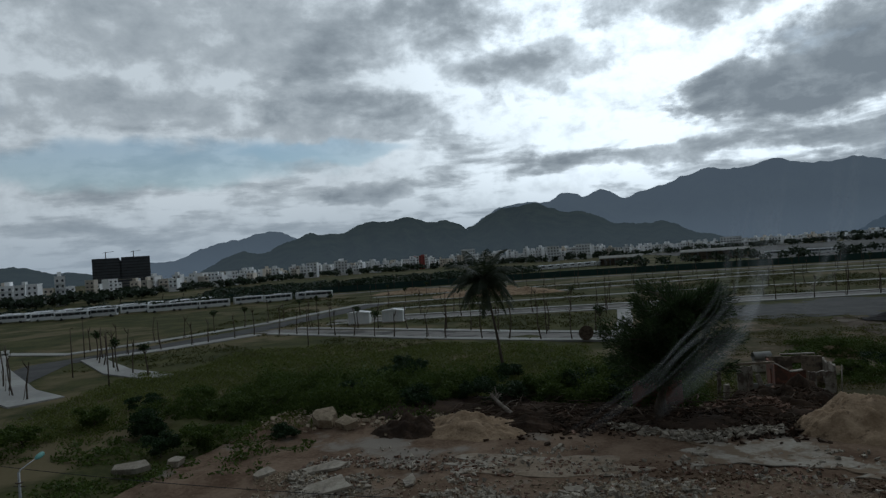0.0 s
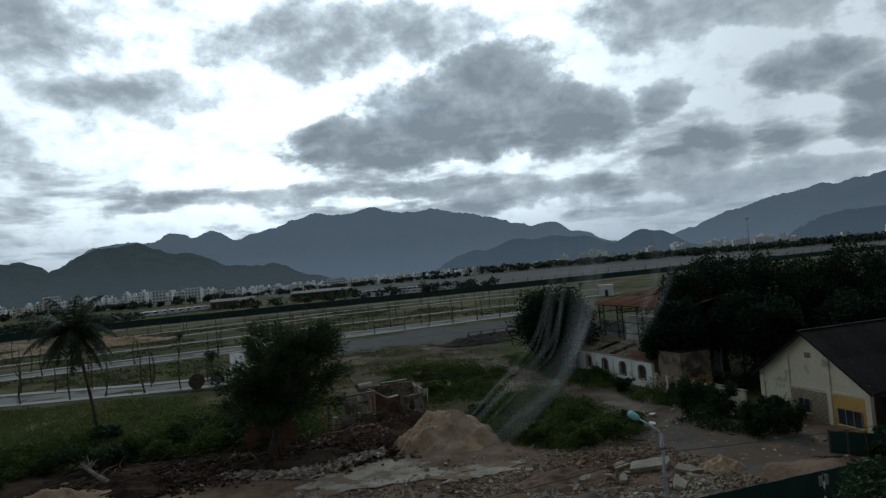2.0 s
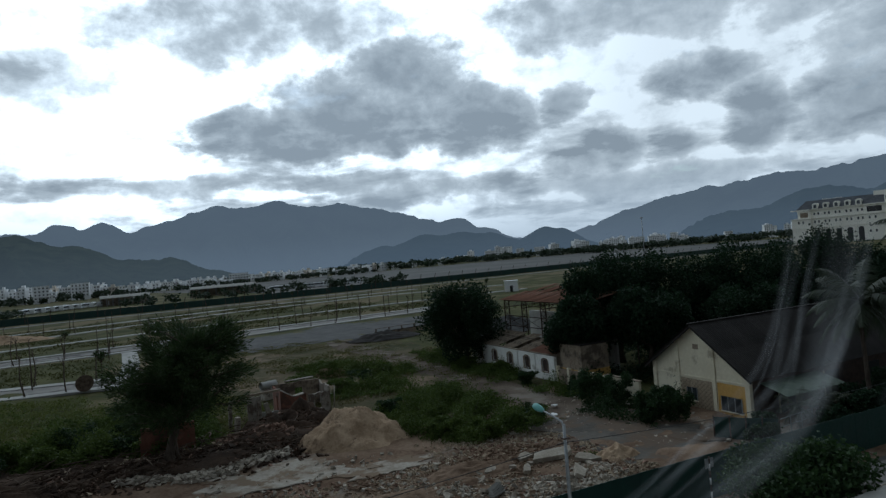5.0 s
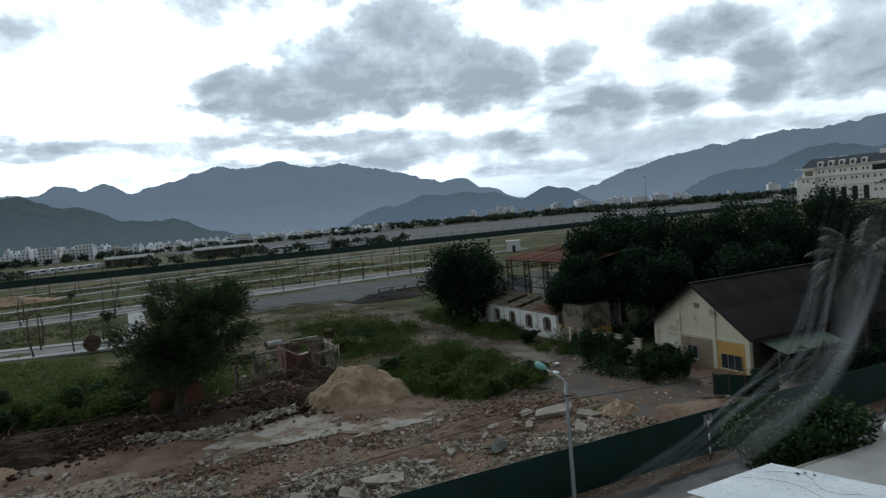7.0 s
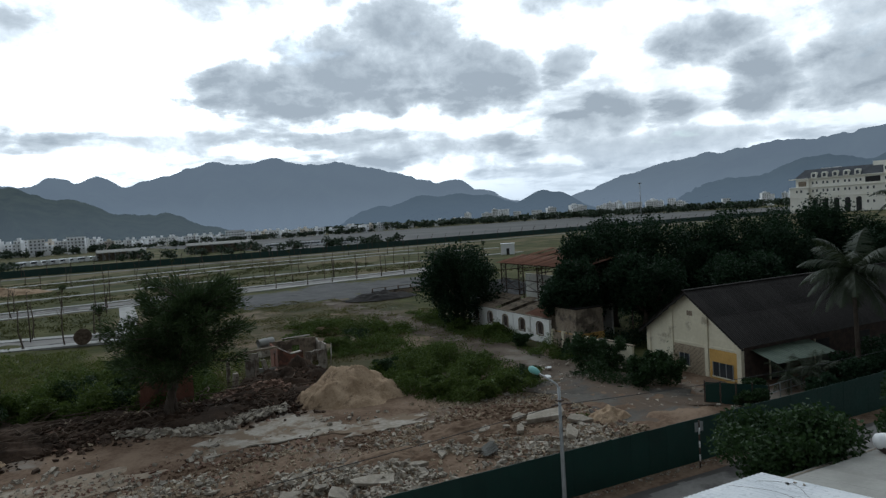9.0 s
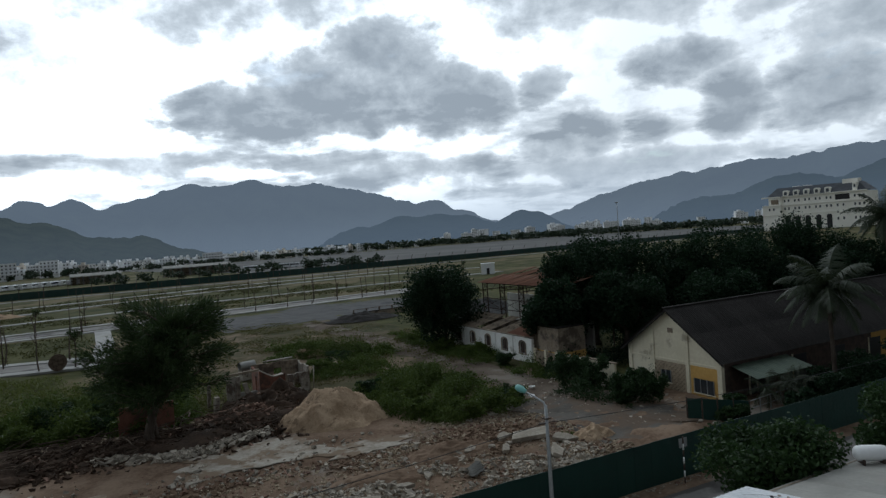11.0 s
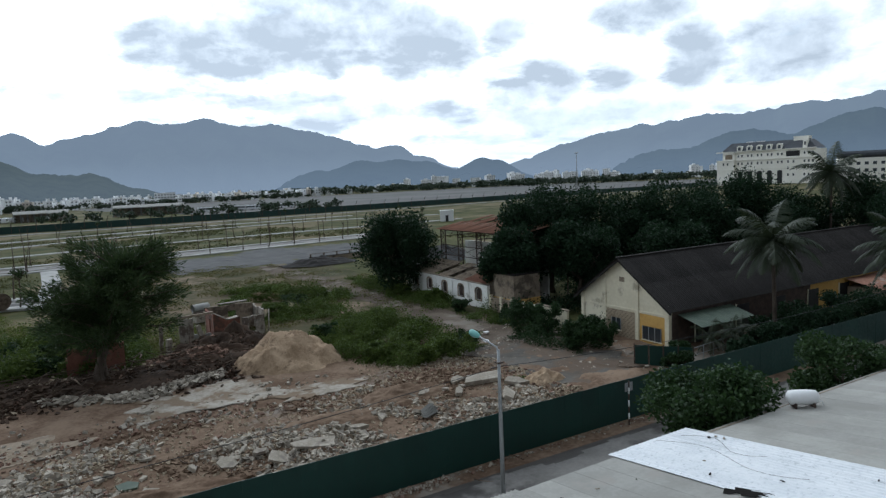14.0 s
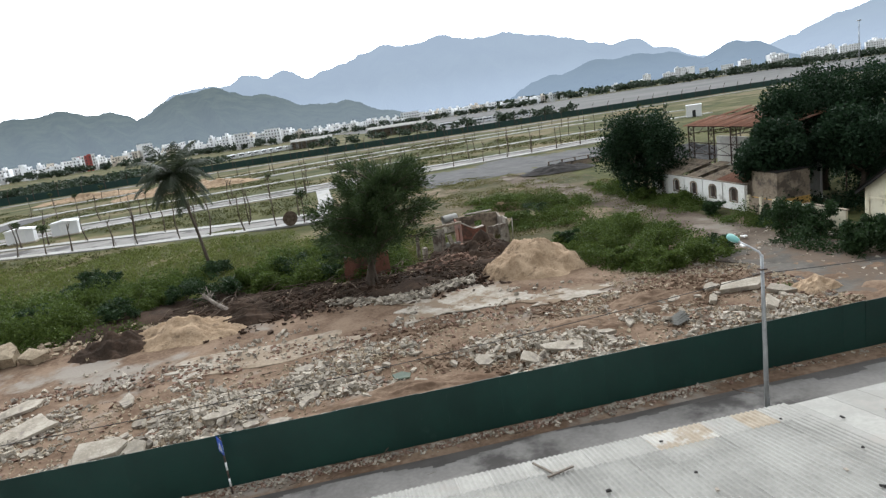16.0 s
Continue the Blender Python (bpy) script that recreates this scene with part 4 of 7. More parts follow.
def leafy_tree(name, label, m, h, radius, crown_z, n_leaf, leaf, seed, mat, bark=M_BARK, r0=0.2, lumps=16, flat=0.75, shell=0.4, category="tree", droop=0.2):
    """A trunk with limbs and a lumpy crown of single leaves."""
    rng, nr = random.Random(seed), np.random.default_rng(seed)
    tree = thing(name, label, category, m)
    v, f, ends = limbs(crown_z + (h - crown_z) * 0.3, radius * 0.8, 7, r0, rng)
    child("trunk", mesh("trunk", v, f, bark, True), tree)
    balls = []
    mid, half = (h + crown_z) / 2, (h - crown_z) / 2
    for i in range(lumps):
        a, u = rng.uniform(0, 2 * math.pi), rng.uniform(-1, 1)
        w = math.sqrt(max(0.0, 1 - (u * 0.92) ** 2)) * rng.uniform(0.55, 0.8)
        s = rng.uniform(0.2, 0.42)
        balls.append((radius * w * math.cos(a), radius * w * math.sin(a), mid + half * u * 0.72, radius * s, radius * s, half * s * flat * 1.25))
    for e in ends[::2]:
        s = rng.uniform(0.2, 0.32)
        balls.append((e.x * 0.9, e.y * 0.9, min(max(e.z, crown_z + 0.2), h - 0.3), radius * s, radius * s, half * s))
    lv, lf = leaves(in_balls(balls, n_leaf, nr, shell), leaf, nr, droop)
    lv[:, 2] = np.maximum(lv[:, 2], 0.05)
    child("crown", leaf_mesh("crown", lv, lf, mat), tree)
    return tree


p = at(10.3, -7.6)
leafy_tree("frangipani_tree", "low spreading frangipani with dense green leaves by the street", pose(p.x, p.y, 0.1), 5.6, 3.0, 1.4, 15000, 0.2, 21, M_LEAFLIGHT, r0=0.16, lumps=26, flat=0.8)
p = at(20.2, -7.8)
leafy_tree("frangipani_tree", "low spreading frangipani with dense green leaves by the street", pose(p.x, p.y, 0.1), 5.3, 2.7, 1.4, 11000, 0.2, 22, M_LEAFLIGHT, r0=0.16, lumps=22, flat=0.8)

# ---- the cleared lot ----
def chip(rng, size, flatness=0.6):
    """A broken lump: a box with its corners knocked about."""
    w, d, h = size * rng.uniform(0.5, 1.2), size * rng.uniform(0.4, 0.9), size * rng.uniform(0.3, 0.7) * flatness
    vs = [Vector((x * w + rng.uniform(-0.3, 0.3) * w, y * d + rng.uniform(-0.3, 0.3) * d, z * h + rng.uniform(-0.3, 0.3) * h)) for z in (-0.5, 0.5) for y in (-0.5, 0.5) for x in (-0.5, 0.5)]
    m = Euler((rng.uniform(-0.5, 0.5), rng.uniform(-0.5, 0.5), rng.uniform(0, 6.3))).to_matrix()
    return [m @ v for v in vs], [(0, 2, 3, 1), (4, 5, 7, 6), (0, 1, 5, 4), (2, 6, 7, 3), (0, 4, 6, 2), (1, 3, 7, 5)]


def scatter(name, label, category, count, place, size, mat, seed, flatness=0.7):
    """Loose bits too many to count, as one mesh. place gives (x, y, z) in the plan, or None."""
    rng = random.Random(seed)
    vs, fs = [], []
    made, tries = 0, 0
    while made < count and tries < count * 12:
        tries += 1
        p = place(rng)
        if p is None:
            continue
        v, f = chip(rng, size * rng.choice([0.45, 0.6, 0.8, 1.0, 1.0, 1.5, 2.1]), flatness)
        n = len(vs)
        q = at(*p)
        vs.extend(a + q for a in v)
        fs.extend(tuple(i + n for i in g) for g in f)
        made += 1
    return tagged(new(name, mesh(name, vs, fs, mat)), label, category, kind="stuff")


def rubble_place(rng):
    s, n = rng.uniform(-36, 12), rng.uniform(0.4, 20)
    lane = math.exp(-(((n - 5.5 + 0.08 * s) / 4.4) ** 2)) * 0.9 + 0.06
    if s > 5:
        lane *= 0.6
    if rng.random() > lane * smooth(heap(s, n), -0.30, 0.28):
        return None
    return s, n, lot_height(s, n) + rng.uniform(-0.02, 0.10)


scatter("rubble", "scattered grey lumps of broken concrete on bare earth", "rubble", 11500, rubble_place, 0.155, M_CONC, 51, 1.25)
scatter("rubble", "fine grey and brown demolition grit on bare earth", "rubble", 30000, lambda r: (lambda s, n: (s, n, lot_height(s, n) + 0.01) if r.random() < 0.12 + smooth(heap(s, n), -0.2, 0.4) and not (-12 < s < 4 and n > 15 or s < -12 and n > 13) else None)(r.uniform(-38, 14), r.uniform(0.3, 20)), 0.10, M_STONE, 52, 1.1)
scatter("brick_bits", "broken red brick bits among the rubble", "rubble", 4200, lambda r: (lambda s, n: (s, n, lot_height(s, n) + 0.04) if heap(s, n) > -0.1 or r.random() < 0.1 else None)(r.uniform(-36, 14), r.uniform(0.4, 17)), 0.14, M_BRICKBIT, 53)
scatter("brick_bits", "broken brick and stone bits along the foot of the fence", "rubble", 2200, lambda r: (lambda s: (s, -0.12 - abs(r.gauss(0, 0.26)), 0.05 + r.uniform(0, 0.05)) if bumps(s * 0.15, 4.0) > -0.2 and (s < 1 or r.random() < 0.12) else None)(r.uniform(-30, 26)), 0.085, M_BRICKBIT, 54)
scatter("brick_bits", "pale stone bits along the foot of the fence", "rubble", 2600, lambda r: (lambda s: (s, -0.14 - abs(r.gauss(0, 0.27)), 0.06 + r.uniform(0, 0.04)) if s < 1 or r.random() < 0.15 else None)(r.uniform(-30, 26)), 0.08, M_CONC, 55)
scatter("rubble", "pale debris strewn over the yard", "rubble", 900, lambda r: (r.uniform(9, 25), r.uniform(4, 24), 0.2), 0.13, M_CONC, 56, 0.6)
scatter("rubble", "grey stone edging at the rim of the lot", "rubble", 800, lambda r: (lambda s: (s, edge_of_lot(s) - abs(r.gauss(0.5, 0.8)), 0.2 + r.uniform(0, 0.25)))(r.uniform(-16, -4)), 0.24, M_CONC, 57)
scatter("rubble", "grey stone heap at the rim of the lot", "rubble", 420, lambda r: (lambda s: (s, edge_of_lot(s) - r.gauss(0.8, 1.8), 0.2 + r.uniform(0, 0.3)))(r.uniform(-46, -26)), 0.26, M_STONE, 58)


def broken_slab(s, n, w, d, h, turn, tilt, seed, mat=None, label="broken grey concrete slab lying on the rubble", crown=0.975):
    """A slab with a ragged outline and chipped rim."""
    rng = random.Random(seed)
    k = rng.choice([5, 5, 6, 7])
    ring = []
    for i in range(k):
        a = 2 * math.pi * (i + rng.uniform(-0.25, 0.25)) / k
        r = rng.uniform(0.62, 1.15)
        x, y = math.cos(a), math.sin(a)
        q = max(abs(x), abs(y))
        ring.append((x / q * r * w / 2, y / q * r * d / 2))
    vs = [(x, y, 0) for x, y in ring] + [(x * 1.01, y * 1.01, h * 0.9) for x, y in ring] + [(x * crown + rng.uniform(-0.02, 0.02), y * crown, h) for x, y in ring]
    fs = [tuple(range(k))[::-1], tuple(range(2 * k, 3 * k))]
    for b in (0, k):
        fs += [(b + i, b + (i + 1) % k, b + k + (i + 1) % k, b + k + i) for i in range(k)]
    ob = new("concrete_slab", mesh("concrete_slab", vs, fs, mat or M_CONC))
    ob.matrix_world = placed(s, n, lot_height(s, n) + 0.02 + abs(math.sin(radians(tilt))) * d * 0.42, turn) @ pose(0, 0, 0, tilt, rng.uniform(-6, 6), 0)
    return tagged(ob, label, "concrete slab", "slabs on the rubble")


SLABS = [(-7.5, 7.2, 1.5, 1.1, 0.12, -15, 14), (-5.3, 6.0, 1.2, 1.1, 0.12, 62, 26), (-3.3, 5.8, 2.4, 1.0, 0.14, -8, 8), (-0.6, 7.4, 1.6, 0.5, 0.22, -12, 4), (-11.0, 6.3, 1.3, 0.6, 0.12, -30, 10), (-16.9, 7.1, 1.3, 0.7, 0.12, 35, 14),
         (-21.4, 6.3, 1.9, 0.7, 0.14, 25, 10), (-26.8, 5.2, 2.8, 1.5, 0.3, 10, 12), (-25.2, 4.8, 1.4, 1.0, 0.16, -35, 24), (-27.6, 11.9, 1.7, 1.0, 0.14, -50, 12), (-34.3, 13.9, 3.8, 1.2, 0.18, 48, 9), (-32.4, 9.6, 4.4, 1.6, 0.18, 46, 10),
         (10.4, 10.2, 3.0, 1.1, 0.3, -20, 10), (9.8, 7.1, 2.3, 1.0, 0.26, 62, 18), (7.6, 9.5, 1.7, 0.6, 0.22, 58, 14), (8.6, 11.4, 1.2, 0.7, 0.2, 20, 10), (11.6, 8.6, 1.6, 0.8, 0.24, -40, 16), (5.6, 10.6, 1.1, 0.6, 0.2, 34, 12),
         (-17.5, 11.3, 1.2, 0.6, 0.14, 15, 10), (-13.3, 9.2, 0.9, 0.6, 0.16, 70, 10), (1.6, 8.6, 1.3, 0.4, 0.16, 75, 6), (-18.5, 4.7, 1.5, 0.6, 0.18, 12, 8), (-38.0, 12.0, 2.0, 0.9, 0.2, 80, 9), (-48.1, 11.7, 3.0, 1.4, 0.4, 12, 14), (-46.0, 13.0, 1.4, 0.9, 0.5, 60, 20)]
for i, (s, n, w, d, h, turn, tilt) in enumerate(SLABS):
    broken_slab(s, n, w, d, h, turn, tilt, 300 + i)
rng = random.Random(77)
for i in range(46):
    s, n = rng.uniform(-32, 9), rng.gauss(6, 3.4)
    if n > 0.8:
        broken_slab(s, n, rng.uniform(0.45, 1.0), rng.uniform(0.3, 0.6), rng.uniform(0.1, 0.2), rng.uniform(0, 180), rng.uniform(0, 25), 400 + i)
broken_slab(-39.9, 24.6, 2.4, 1.8, 0.9, 20, 24, 461, M_STONE, "large pale stained boulder of broken masonry", 0.5)
broken_slab(-37.4, 23.8, 1.9, 1.5, 0.6, -20, 20, 462, M_STONE, "large pale stained boulder of broken masonry", 0.55)
broken_slab(-12.1, 7.5, 1.1, 0.8, 0.1, 15, 12, 463, M_AWNING, "faded green broken panel lying in the rubble")
broken_slab(15.8, 21.3, 1.5, 0.7, 0.1, 15, 2, 464, M_WHITE, "white broken panel lying on the yard")
broken_slab(17.1, 20.4, 1.1, 0.7, 0.1, 70, 2, 465, M_WHITE, "white broken panel lying on the yard")
broken_slab(18.6, 22.4, 0.9, 0.5, 0.1, 30, 2, 466, M_WHITE, "white broken panel lying on the yard")
for i in range(4):
    ob = new("fallen_sheet", mesh("fallen_sheet", *wavy(1.3, 0.34, 0.17, 0.05), M_SHEET))
    ob.matrix_world = placed(3.6 + 0.1 * i, 6.6 + 0.22 * i, 0.3 + 0.05 * i, 28 + 3 * i)
    tagged(ob, "pale corrugated sheet fragment on the rubble", "roof sheet", "fallen sheets")


def patch(name, s, n, w, d, seed, z, mat, label, thick=0.05):
    """A low remnant of floor with a ragged rim that follows the ground."""
    rng = random.Random(seed)
    k = 44
    vs, fs = [], []
    for q, lift in ((1.0, 0.0), (0.985, 1.0), (0.6, 1.0), (0.25, 1.0)):
        for i in range(k):
            a = 2 * math.pi * i / k
            r = 0.8 / max(abs(math.cos(a)), abs(math.sin(a))) ** 0.85 + 0.4 * bumps(math.cos(a) * 2.6, math.sin(a) * 2.6, seed) + 0.3 * bumps(math.cos(a) * 7, math.sin(a) * 7, seed)
            x, y = math.cos(a) * r * q * w / 2, math.sin(a) * r * q * d / 2
            vs.append((x, y, max(lot_height(s + x, n + y), 0.1) * 0.5 + 0.06 + z + lift * thick - thick))
    for j in range(3):
        fs += [(j * k + i, j * k + (i + 1) % k, (j + 1) * k + (i + 1) % k, (j + 1) * k + i) for i in range(k)]
    fs.append(tuple(range(3 * k, 4 * k)))
    ob = new(name, mesh(name, vs, fs, mat))
    ob.matrix_world = placed(s, n, 0.0, 0)
    return tagged(ob, label, "floor remnant", kind="structure")


patch("floor_remnant", -6.4, 19.2, 10.5, 6.2, 5, 0.09, M_DUSTCONC, "pale grey remnant of a concrete floor")
patch("floor_remnant", 0.6, 16.0, 6.5, 3.2, 6, 0.08, M_DUSTCONC, "pale grey remnant of a concrete floor")
patch("floor_remnant", -20.0, 15.6, 15.0, 4.6, 7, 0.05, M_DUST, "dusty brown-grey remnant of a concrete floor")
patch("floor_remnant", 17.6, 12.4, 11.5, 18.0, 8, 0.09, M_YARD, "worn mottled concrete yard floor with dirt")


def mound(name, s, n, w, d, h, seed, mat, label, rough=0.12, power=1.0):
    """A heap with slumped sides and small runnels."""
    res = 64
    vs, fs = [], []
    for j in range(res + 1):
        for i in range(res + 1):
            x, y = (i / res * 2 - 1), (j / res * 2 - 1)
            r = math.hypot(x, y) + 0.18 * bumps(x * 2.2, y * 2.2, seed)
            z = max(0.0, 1 - r ** 1.35) ** power
            z *= 1 + rough * 2.2 * bumps(x * 3.2, y * 3.2, seed + 2)
            z += (rough * 0.4 * bumps(x * 9, y * 9, seed + 5) + rough * 0.28 * bumps(x * 24, y * 24, seed + 6)) * min(1, z * 5)
            vs.append((x * w / 2, y * d / 2, z * h - 0.05))
    for j in range(res):
        for i in range(res):
            a = j * (res + 1) + i
            if max(vs[a][2], vs[a + 1][2], vs[a + res + 1][2], vs[a + res + 2][2]) > -0.045:
                fs.append((a, a + 1, a + res + 2, a + res + 1))
    me = mesh(name, vs, fs, mat, True)
    bm = bmesh.new()
    bm.from_mesh(me)
    bmesh.ops.delete(bm, geom=[v for v in bm.verts if not v.link_faces], context="VERTS")
    bm.to_mesh(me)
    bm.free()
    ob = new(name, me)
    ob.matrix_world = placed(s, n, 0.12, 0)
    return tagged(ob, label, "heap")


mound("sand_mound", 1.0, 24.8, 8.8, 7.6, 2.45, 3, M_SAND, "large heap of yellow building sand at the rim of the lot", 0.22, 0.84)
mound("sand_mound", -26.8, 23.6, 9.2, 6.2, 1.5, 4, M_SAND, "low heap of yellow earth at the rim of the lot", 0.2, 0.9)
mound("soil_mound", -31.2, 23.2, 7.5, 5.0, 1.25, 8, M_DARKEARTH, "low heap of brown soil and debris beside the sand", 0.4)
mound("soil_mound", -2.2, 31.6, 9.5, 7.6, 1.75, 11, M_DARKEARTH, "heap of dark soil and broken brick before the ruined hut", 0.45, 0.8)
scatter("brick_bits", "broken bricks and roots on the dark soil heap", "rubble", 800, lambda r: (lambda s, n: (s, n, 0.14 + 1.5 * max(0.0, 1 - math.hypot((s + 2.2) / 4.7, (n - 31.6) / 3.8) ** 1.35) ** 0.8 + r.uniform(-0.05, 0.12)))(r.gauss(-2.2, 1.9), r.gauss(31.2, 1.6)), 0.17, M_BRICKBIT, 65)
scatter("clods", "dark clods of soil on the heap before the ruined hut", "soil", 1600, lambda r: (lambda s, n: (s, n, 0.14 + 1.5 * max(0.0, 1 - math.hypot((s + 2.2) / 4.7, (n - 31.6) / 3.8) ** 1.35) ** 0.8 + r.uniform(-0.05, 0.12)))(r.gauss(-2.4, 2.0), r.gauss(31.2, 1.7)), 0.24, M_DARKEARTH, 66)
scatter("clods", "brown clods of earth tumbled over the lot", "soil", 3600, lambda r: (lambda s, n: (s, n, lot_height(s, n) + 0.03) if heap(s + 9, n + 4) > -0.05 else None)(r.uniform(-13, 13), r.uniform(2.0, 15)), 0.17, M_DIRT, 67)
mound("soil_mound", -23.0, 25.6, 9.5, 5.0, 1.05, 9, M_DARKEARTH, "low heap of dark soil and debris", 0.3)
mound("soil_mound", -4.6, 29.0, 11.0, 7.0, 1.1, 10, M_DARKEARTH, "heap of dark soil, brick and roots", 0.35)
mound("sand_mound", 13.8, 8.4, 3.8, 2.8, 0.7, 15, M_SAND, "small heap of yellow earth beside the slabs", 0.3)
mound("soil_mound", -1.5, 9.5, 9.0, 4.0, 0.5, 16, M_DIRT, "low ridge of brown earth across the lot", 0.4)
mound("soil_mound", -12.5, 5.0, 11.0, 4.0, 0.5, 17, M_DIRT, "low ridge of brown earth across the lot", 0.4)
mound("soil_mound", 4.5, 11.5, 8.0, 4.5, 0.55, 18, M_DIRT, "low ridge of brown earth across the lot", 0.4)
scatter("brick_bits", "broken bricks spilling down the dark soil heap", "rubble", 1300, lambda r: (lambda s, n: (s, n, 0.12 + 1.15 * max(0, 1 - math.hypot((s + 4.6) / 6.0, (n - 29.5) / 4.2)) + r.uniform(0, 0.1)))(r.gauss(-4.4, 2.4), r.gauss(29.0, 1.7)), 0.22, M_BRICKBIT, 61)
scatter("rubble", "pale stones in the dark soil bank", "rubble", 1500, lambda r: (lambda s, n: (s, n, 0.15 + 0.45 * max(0, 1 - abs(n - 28.6) / 4)))(r.uniform(-28, -2), r.gauss(27.6, 1.6)), 0.2, M_STONE, 62)


scatter("brick_bits", "broken bricks and clods along the dark soil bank", "rubble", 1200, lambda r: (lambda s, n: (s, n, 0.12 + 0.5 * max(0, 1 - abs(n - 27.6) / 4) + r.uniform(0, 0.1)))(r.uniform(-28, -2), r.gauss(26.6, 2.2)), 0.17, M_BRICKBIT, 63)
scatter("clods", "dark clods of soil tumbled over the bank", "soil", 3200, lambda r: (lambda s, n: (s, n, 0.12 + 0.55 * max(0, 1 - abs(n - 27.6) / 4) + r.uniform(0, 0.12)))(r.uniform(-29, -2), r.gauss(27.0, 2.3)), 0.26, M_DARKEARTH, 64)


def branches(name, count, s_range, n_mid, n_spread, length, z, seed, label, thick=1.0):
    rng = random.Random(seed)
    parts = []
    for i in range(count):
        s, n = rng.uniform(*s_range), rng.gauss(n_mid, n_spread)
        L, a = length * rng.uniform(0.3, 1.3), rng.gauss(0.0, 1.1)
        p = at(s, n, z * rng.uniform(0.4, 1.4) + 0.15)
        d = U * math.cos(a) + V * math.sin(a) + Vector((0, 0, rng.uniform(-0.06, 0.22)))
        pts = [p + d * L * t + Vector((rng.uniform(-1, 1), rng.uniform(-1, 1), rng.uniform(-0.4, 0.6))) * 0.07 * L for t in (-0.5, -0.17, 0.17, 0.5)]
        for q in pts:
            q.z = max(q.z, 0.08)
        r = thick * L * rng.uniform(0.014, 0.03)
        parts.append(tube(pts, [r, r * 0.9, r * 0.7, r * 0.3], 5))
    tagged(new(name, mesh(name, *join(parts), M_DEADWOOD, True)), label, "branches", kind="stuff")


branches("dead_branches", 360, (-29, -3), 28.0, 2.0, 1.9, 0.75, 71, "tangle of dead branches and roots on dark soil", 1.15)
branches("dead_branches", 60, (-8, -1), 30, 1.6, 1.6, 1.1, 72, "broken sticks and roots on a heap")
branches("sticks", 150, (-34, 10), 7, 4.5, 1.0, 0.12, 73, "thin broken sticks strewn over the rubble")


def uprooted_stump():
    rng = random.Random(6)
    a, b = at(-23.2, 25.4, 0.35), at(-26.2, 29.4, 1.7)
    parts = [tube([a, a.lerp(b, 0.3) + Vector((0, 0, 0.12)), a.lerp(b, 0.65) - Vector((0, 0, 0.05)), b], [0.27, 0.2, 0.17, 0.13], 8)]
    for i in range(13):
        p = a.lerp(b, rng.uniform(0.35, 1.0))
        d = U * rng.uniform(-1.0, 0.9) + V * rng.uniform(-0.2, 1.2) + Vector((0, 0, rng.uniform(-0.1, 0.5)))
        L = rng.uniform(0.8, 2.8)
        parts.append(tube([p, p + d * L * 0.5 + Vector((0, 0, 0.15)), p + d * L], [0.065, 0.04, 0.015], 6))
    ob = new("uprooted_tree", mesh("uprooted_tree", *join(parts), M_BRANCH, True))
    tagged(ob, "bare grey uprooted tree trunk lying with its limbs", "dead tree")


uprooted_stump()


# ---- ruined hut ----
def jagged_wall(w, h, t, seed, openings=(), ragged=0.3):
    """A wall along x with a broken top; openings (x0, x1, z0, z1) go through."""
    rng = random.Random(seed)
    xs = sorted({0.0, w, *[round(w * i / 8, 3) for i in range(1, 8)], *[x for o in openings for x in o[:2]]})
    tops = [h - rng.uniform(0, ragged) for _ in xs]
    bm = bmesh.new()
    for i in range(len(xs) - 1):
        a, b = xs[i], xs[i + 1]
        hole = next((o for o in openings if o[0] <= a and b <= o[1]), None)
        spans = [(0.0, None)] if hole is None else [s for s in ((0.0, hole[2]), (hole[3], None)) if s[1] is None or s[1] > 0.02]
        for z0, z1 in spans:
            za, zb = (tops[i], tops[i + 1]) if z1 is None else (z1, z1)
            if min(za, zb) <= z0 + 0.02:
                continue
            v = [bm.verts.new(p) for p in ((a, 0, z0), (b, 0, z0), (b, t, z0), (a, t, z0), (a, 0, za), (b, 0, zb), (b, t, zb), (a, t, za))]
            for f in ((3, 2, 1, 0), (4, 5, 6, 7), (0, 1, 5, 4), (1, 2, 6, 5), (2, 3, 7, 6), (3, 0, 4, 7)):
                bm.faces.new([v[j] for j in f])
    bmesh.ops.remove_doubles(bm, verts=bm.verts, dist=0.0005)
    return bm


